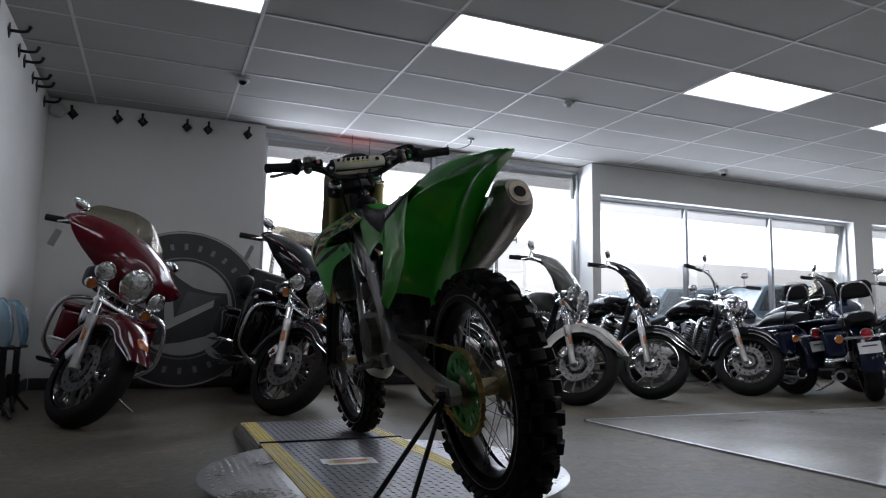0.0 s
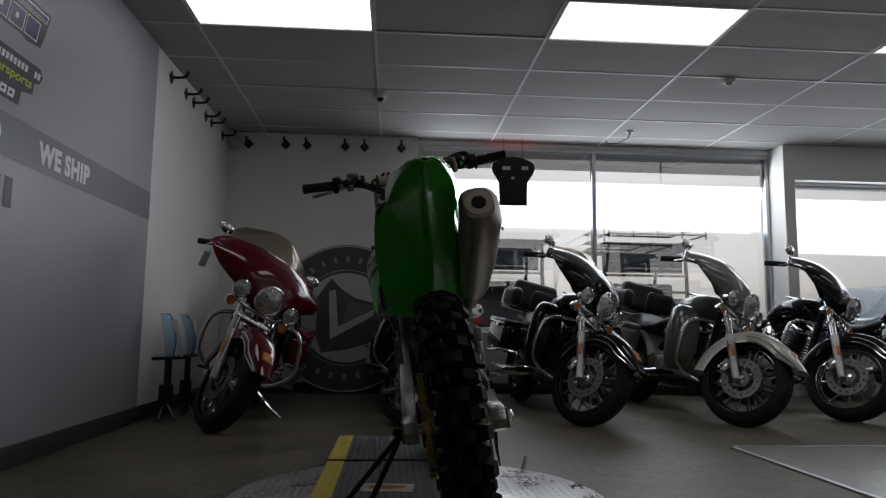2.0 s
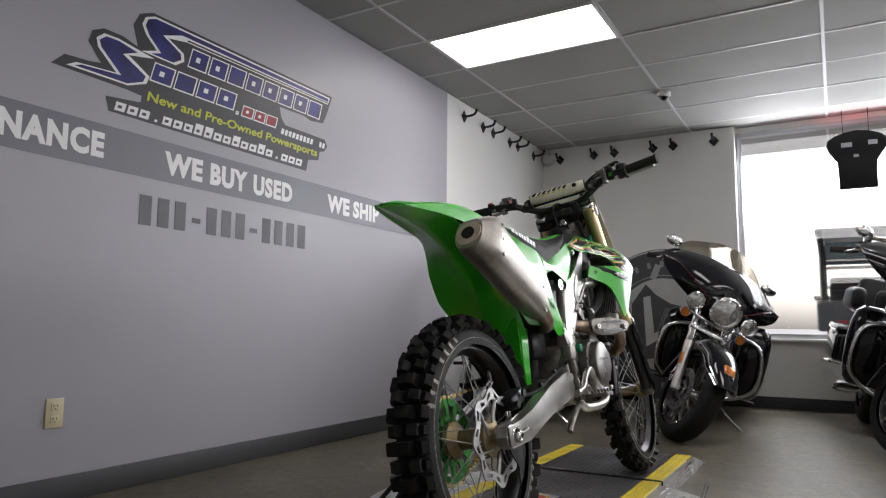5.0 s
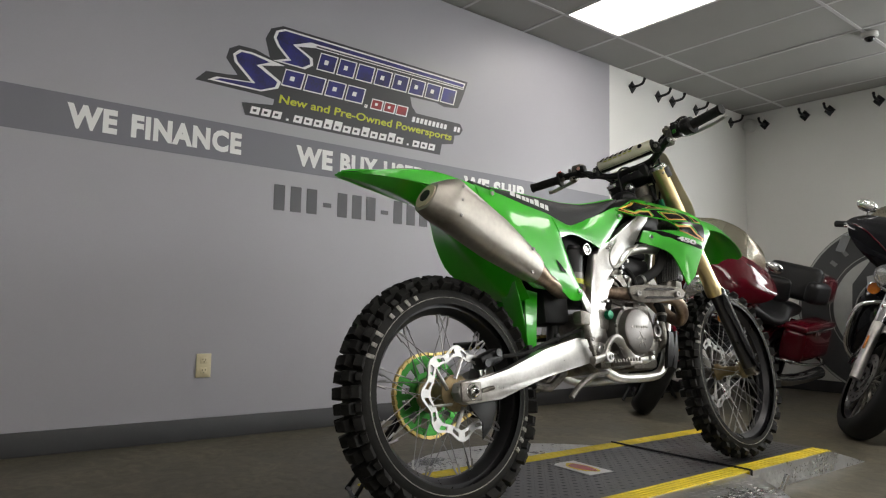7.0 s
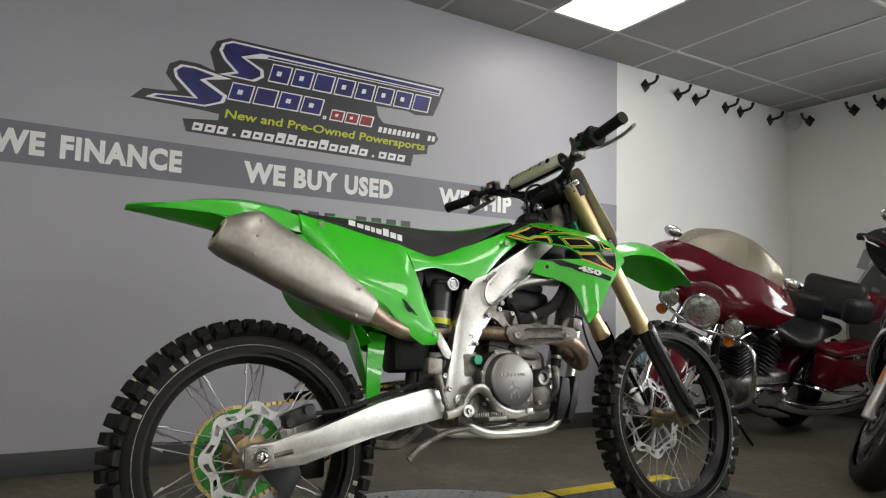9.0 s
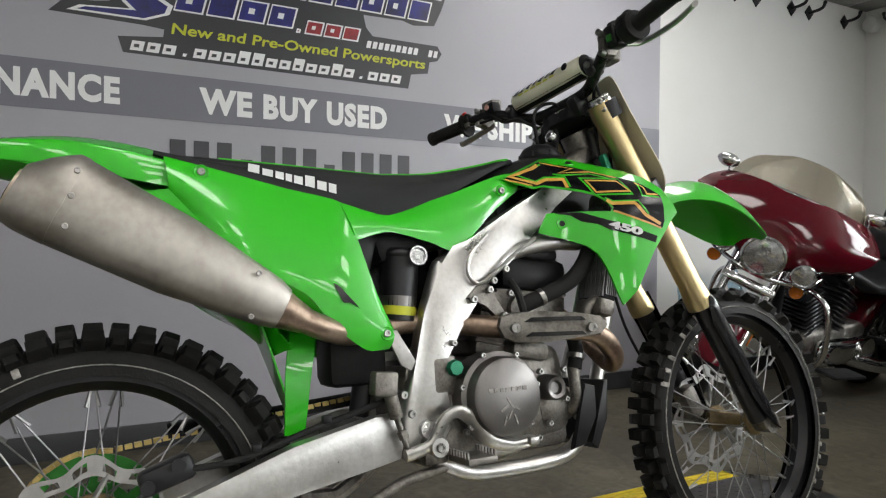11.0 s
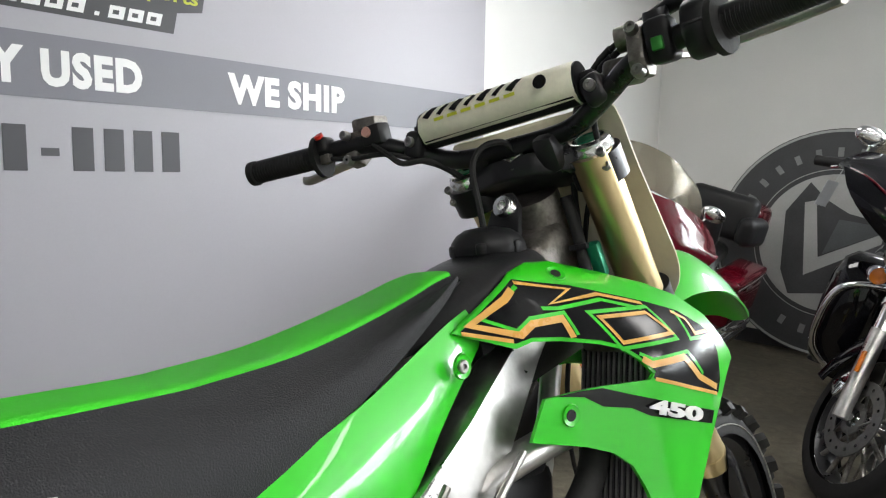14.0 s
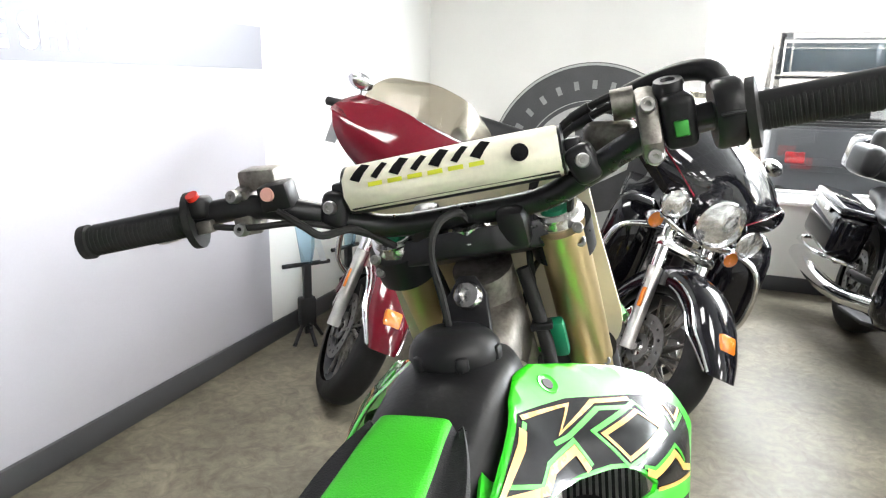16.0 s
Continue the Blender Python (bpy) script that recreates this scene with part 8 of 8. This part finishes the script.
def round_sign():
    t = thing("round_sign", pose(0.23, 6.985, 0.012, -5, 0, 0), "large round dark and pale shop sign leaning on the wall", "sign")
    R = 0.755
    m = Matrix.Translation((0, 0, R)) @ Matrix.Rotation(radians(90), 4, "X")

    def disc(name, r0, r1, z0, z1, mat, lab=""):
        bm = bmesh.new()
        lathe(bm, [(max(r0, 0.0001), z1), (r1, z1), (r1, z0), (max(r0, 0.0001), z0)], m, 72)
        return part(name, bm, mat, t, lab)
    disc("board", 0, R, -0.03, 0.0, SIGN_DARK)
    disc("outer_line", R - 0.022, R - 0.006, 0.0, 0.004, SIGN_LIGHT)
    disc("inner_field", 0, 0.455, 0.0, 0.004, SIGN_LIGHT, "pale inner field")
    disc("inner_line", 0.457, 0.475, 0.0, 0.007, SIGN_DARK)
    disc("inner_ring", 0.485, 0.49, 0.0, 0.003, SIGN_LIGHT)

    def shape(name, out, mat, off):
        bm = bmesh.new()
        prism(bm, out, lambda u, v: Vector((u, -off, v + R)), Vector((0, -0.003, 0)))
        part(name, bm, mat, t)
    shape("dark_shape", [(-0.16, 0.40), (-0.06, 0.29), (0.08, 0.20), (0.24, 0.158), (0.40, 0.15), (0.42, 0.02), (0.36, -0.18), (0.22, -0.27), (0.0, -0.33), (-0.24, -0.36), (-0.30, -0.2), (-0.30, 0.2)], SIGN_DARK, 0.005)
    shape("pale_stroke", [(-0.185, 0.263), (-0.115, 0.281), (-0.077, -0.096), (0.285, 0.085), (0.275, 0.015), (-0.155, -0.224)], SIGN_LIGHT, 0.009)
    shape("grey_facet", [(0.03, 0.16), (0.34, 0.115), (-0.055, -0.075)], SIGN_GREY, 0.009)
    for k in range(11):
        a = radians(152 - 12.4 * k)
        bm = bmesh.new()
        box(bm, (0.60 * math.cos(a), -0.004, R + 0.60 * math.sin(a)), (0.034, 0.004, 0.06), 0, (0, 90 - math.degrees(a), 0))
        part("letter_bar", bm, SIGN_MID, t)
    for k in range(5):
        a = radians(244 + 13 * k)
        bm = bmesh.new()
        box(bm, (0.60 * math.cos(a), -0.004, R + 0.60 * math.sin(a)), (0.036, 0.004, 0.06), 0, (0, 90 - math.degrees(a), 0))
        part("letter_bar", bm, SIGN_MID, t)


round_sign()

# ---- pale windshields on folding stands in the corner ----
PAPER_WHITE = material("white_plastic_strip", (0.66, 0.68, 0.70), 0.45, var=0.06)
BLUE_CLEAR = glass("pale_blue_clear_plastic", (0.62, 0.80, 0.92), 0.05, 1.35, 0.35)


def shield_stand(x, y, rz, label):
    t = thing("windshield_stand", pose(x, y, 0, 0, 0, rz), label, "display stand", "windshields on stands")
    rows = []
    for z, w, yy in ((0.44, 0.030, 0.0), (0.52, 0.044, -0.01), (0.60, 0.052, 0.0), (0.68, 0.052, 0.03), (0.73, 0.042, 0.06), (0.745, 0.030, 0.075)):
        rows.append([Vector((w * u, yy - 0.05 * (1 - u * u), z)) for u in (-1, -0.6, 0, 0.6, 1)])
    part("windshield", sheet(bmesh.new(), smooth_rows(rows, 3), 0.004), BLUE_CLEAR, t, "pale blue clear plastic shield", 60)
    strip = [[Vector((0.005 + 0.085 * k / 5 + s * 0.018, -0.035 + 0.02 * k / 5, 0.70 - 0.26 * k / 5)) for s in (-1, 0, 1)] for k in range(6)]
    part("strip", sheet(bmesh.new(), strip, 0.003), PAPER_WHITE, t, "white slanting strip")
    part("crossbar", cyl(bmesh.new(), (-0.13, 0, 0.43), (0.13, 0, 0.43), 0.012, seg=10), BLACK_SATIN, t)
    part("post", box(bmesh.new(), (0, 0, 0.24), (0.045, 0.03, 0.38), 0.006), BLACK_SATIN, t)
    part("body", box(bmesh.new(), (0, 0.01, 0.17), (0.09, 0.06, 0.16), 0.015), BLACK_PLASTIC, t)
    for s in (-1, 1):
        part("leg", cyl(bmesh.new(), (s * 0.02, 0, 0.12), (s * 0.10, s * 0.05, 0.008), 0.011, seg=8), BLACK_SATIN, t)
    part("leg", cyl(bmesh.new(), (0, 0.0, 0.12), (0.0, -0.10, 0.008), 0.011, seg=8), BLACK_SATIN, t)


shield_stand(-0.87, 5.02, 55, "black folding stand holding a pale blue windshield")
shield_stand(-0.86, 5.45, 75, "second black folding stand with pale blue windshield")

# ---- outside the windows ----
MAST_RED = material("red_enamel", (0.5, 0.04, 0.03), 0.4, var=0.1)
UTV_GREY = material("grey_vehicle_plastic", (0.045, 0.048, 0.056), 0.5, var=0.2, scale=3)
PALE_BLUE = material("pale_blue_car_paint", (0.35, 0.50, 0.62), 0.25, 0.2, var=0.08, scale=2, coat=0.8)
CAR_GLASS = material("car_window", (0.05, 0.07, 0.09), 0.06, 0.0, var=0.1, coat=1.0)


def side_by_side(x, y, label):
    t = thing("utility_vehicle", pose(x, y, -0.15), label, "utility vehicle", "utility vehicles outside")
    for sx in (-1, 1):
        for yy in (0.0, 1.9):
            bm = bmesh.new()
            lathe(bm, [(0.16, -0.12), (0.30, -0.12), (0.335, -0.07), (0.335, 0.07), (0.30, 0.12), (0.16, 0.12)], Matrix.Translation((sx * 0.58, yy, 0.335)) @ AXLE_X, 28, True)
            part("wheel", bm, TREAD_RUBBER, t)
    part("body", box(bmesh.new(), (0, 1.0, 0.68), (1.2, 2.3, 0.42), 0.08, None, 3), UTV_GREY, t)
    part("cargo_bed", box(bmesh.new(), (0, 0.0, 1.02), (1.36, 0.75, 0.34), 0.03), UTV_GREY, t)
    part("bed_rail", box(bmesh.new(), (0, -0.37, 1.22), (1.40, 0.05, 0.05), 0.01), BLACK_SATIN, t)
    for sx in (-1, 1):
        lp = part("tail_light", box(bmesh.new(), (sx * 0.46, -0.385, 0.92), (0.16, 0.03, 0.10), 0.01), RED_LENS, t)
        for pts in ([(sx * 0.62, 0.42, 1.0), (sx * 0.62, 0.48, 2.0)], [(sx * 0.62, 1.9, 1.1), (sx * 0.6, 1.45, 2.0)], [(sx * 0.61, 0.48, 2.0), (sx * 0.61, 1.45, 2.02)]):
            part("roll_bar", tube(bmesh.new(), pts, 0.03, 8, 1), BLACK_SATIN, t)
    for z in (1.38, 1.62):
        part("rear_bar", cyl(bmesh.new(), (-0.62, 0.45, z), (0.62, 0.45, z), 0.02, seg=8), BLACK_SATIN, t)
    part("roof", box(bmesh.new(), (0, 0.95, 2.06), (1.36, 1.3, 0.07), 0.03), UTV_GREY, t)
    part("seat", box(bmesh.new(), (0, 0.85, 1.25), (1.1, 0.18, 0.55), 0.05), LEATHER, t)
    part("rear_window", box(bmesh.new(), (0, 0.5, 1.8), (1.15, 0.01, 0.28)), CAR_GLASS, t)


side_by_side(2.22, 9.2, "dark grey utility vehicle with roof parked outside the window")
side_by_side(4.4, 9.3, "dark grey utility vehicle with roof parked outside the window")
rack = thing("roof_rack", pose(4.4, 9.8, 1.955), "black tubular roof rack on the utility vehicle", "roof rack")
for z in (0.06, 0.2):
    part("rail", tube(bmesh.new(), [(-0.7, -0.55, z), (0.7, -0.55, z), (0.7, 0.7, z), (-0.7, 0.7, z), (-0.7, -0.55, z)], 0.015, 8, 1), BLACK_SATIN, rack)
for x in (-0.7, -0.35, 0, 0.35, 0.7):
    part("post", cyl(bmesh.new(), (x, -0.55, 0.0), (x, -0.55, 0.2), 0.012, seg=8), BLACK_SATIN, rack)


def parked_car(x, y, rz, h, label):
    t = thing("parked_car", pose(x, y, -0.15, 0, 0, rz), label, "car", "cars outside")
    prof = [(-2.2, 0.35), (-2.25, 0.7), (-2.1, 1.0), (-1.6, 1.05 * h), (-1.2, 1.55 * h), (0.6, 1.6 * h), (1.3, 1.1 * h), (2.1, 0.95), (2.25, 0.7), (2.2, 0.35)]
    bm = bmesh.new()
    prism(bm, prof, lambda u, v: Vector((u, -0.85, v)), Vector((0, 1.7, 0)), 0.05)
    part("body", bm, PALE_BLUE, t)
    for s in (-1, 1):
        bm = bmesh.new()
        prism(bm, [(-1.45, 1.08 * h), (-1.15, 1.48 * h), (0.5, 1.52 * h), (1.05, 1.1 * h)], lambda u, v: Vector((u, s * 0.852, v)), Vector((0, s * 0.006, 0)))
        part("side_window", bm, CAR_GLASS, t)
        for u in (-1.4, 1.4):
            bm = bmesh.new()
            lathe(bm, [(0.0001, 0.1), (0.2, 0.1), (0.31, 0.09), (0.33, 0.05), (0.33, -0.1)], Matrix.Translation((u, s * 0.8, 0.33)) @ Matrix.Rotation(radians(-90 * s), 4, "X"), 24)
            part("wheel", bm, TREAD_RUBBER, t)


parked_car(9.4, 10.6, 8, 1.0, "pale blue car parked on the lot outside")
parked_car(12.6, 11.2, 4, 1.15, "tall pale blue car parked on the lot outside")
mast = thing("flag_mast", pose(7.05, 20, -0.15), "thin grey mast with a red top in the lot", "mast")
part("pole", cyl(bmesh.new(), (0, 0, 0), (0, 0, 4.75), 0.035, 0.025, 12), ALU, mast)
bm = bmesh.new()
for z in (4.72, 4.86, 5.0):
    box(bm, (0.06, 0, z), (0.2, 0.03, 0.03), 0.006)
box(bm, (0, 0, 4.9), (0.05, 0.04, 0.5), 0.01)
part("mast_top", bm, MAST_RED, mast, "red mast top with short bars")
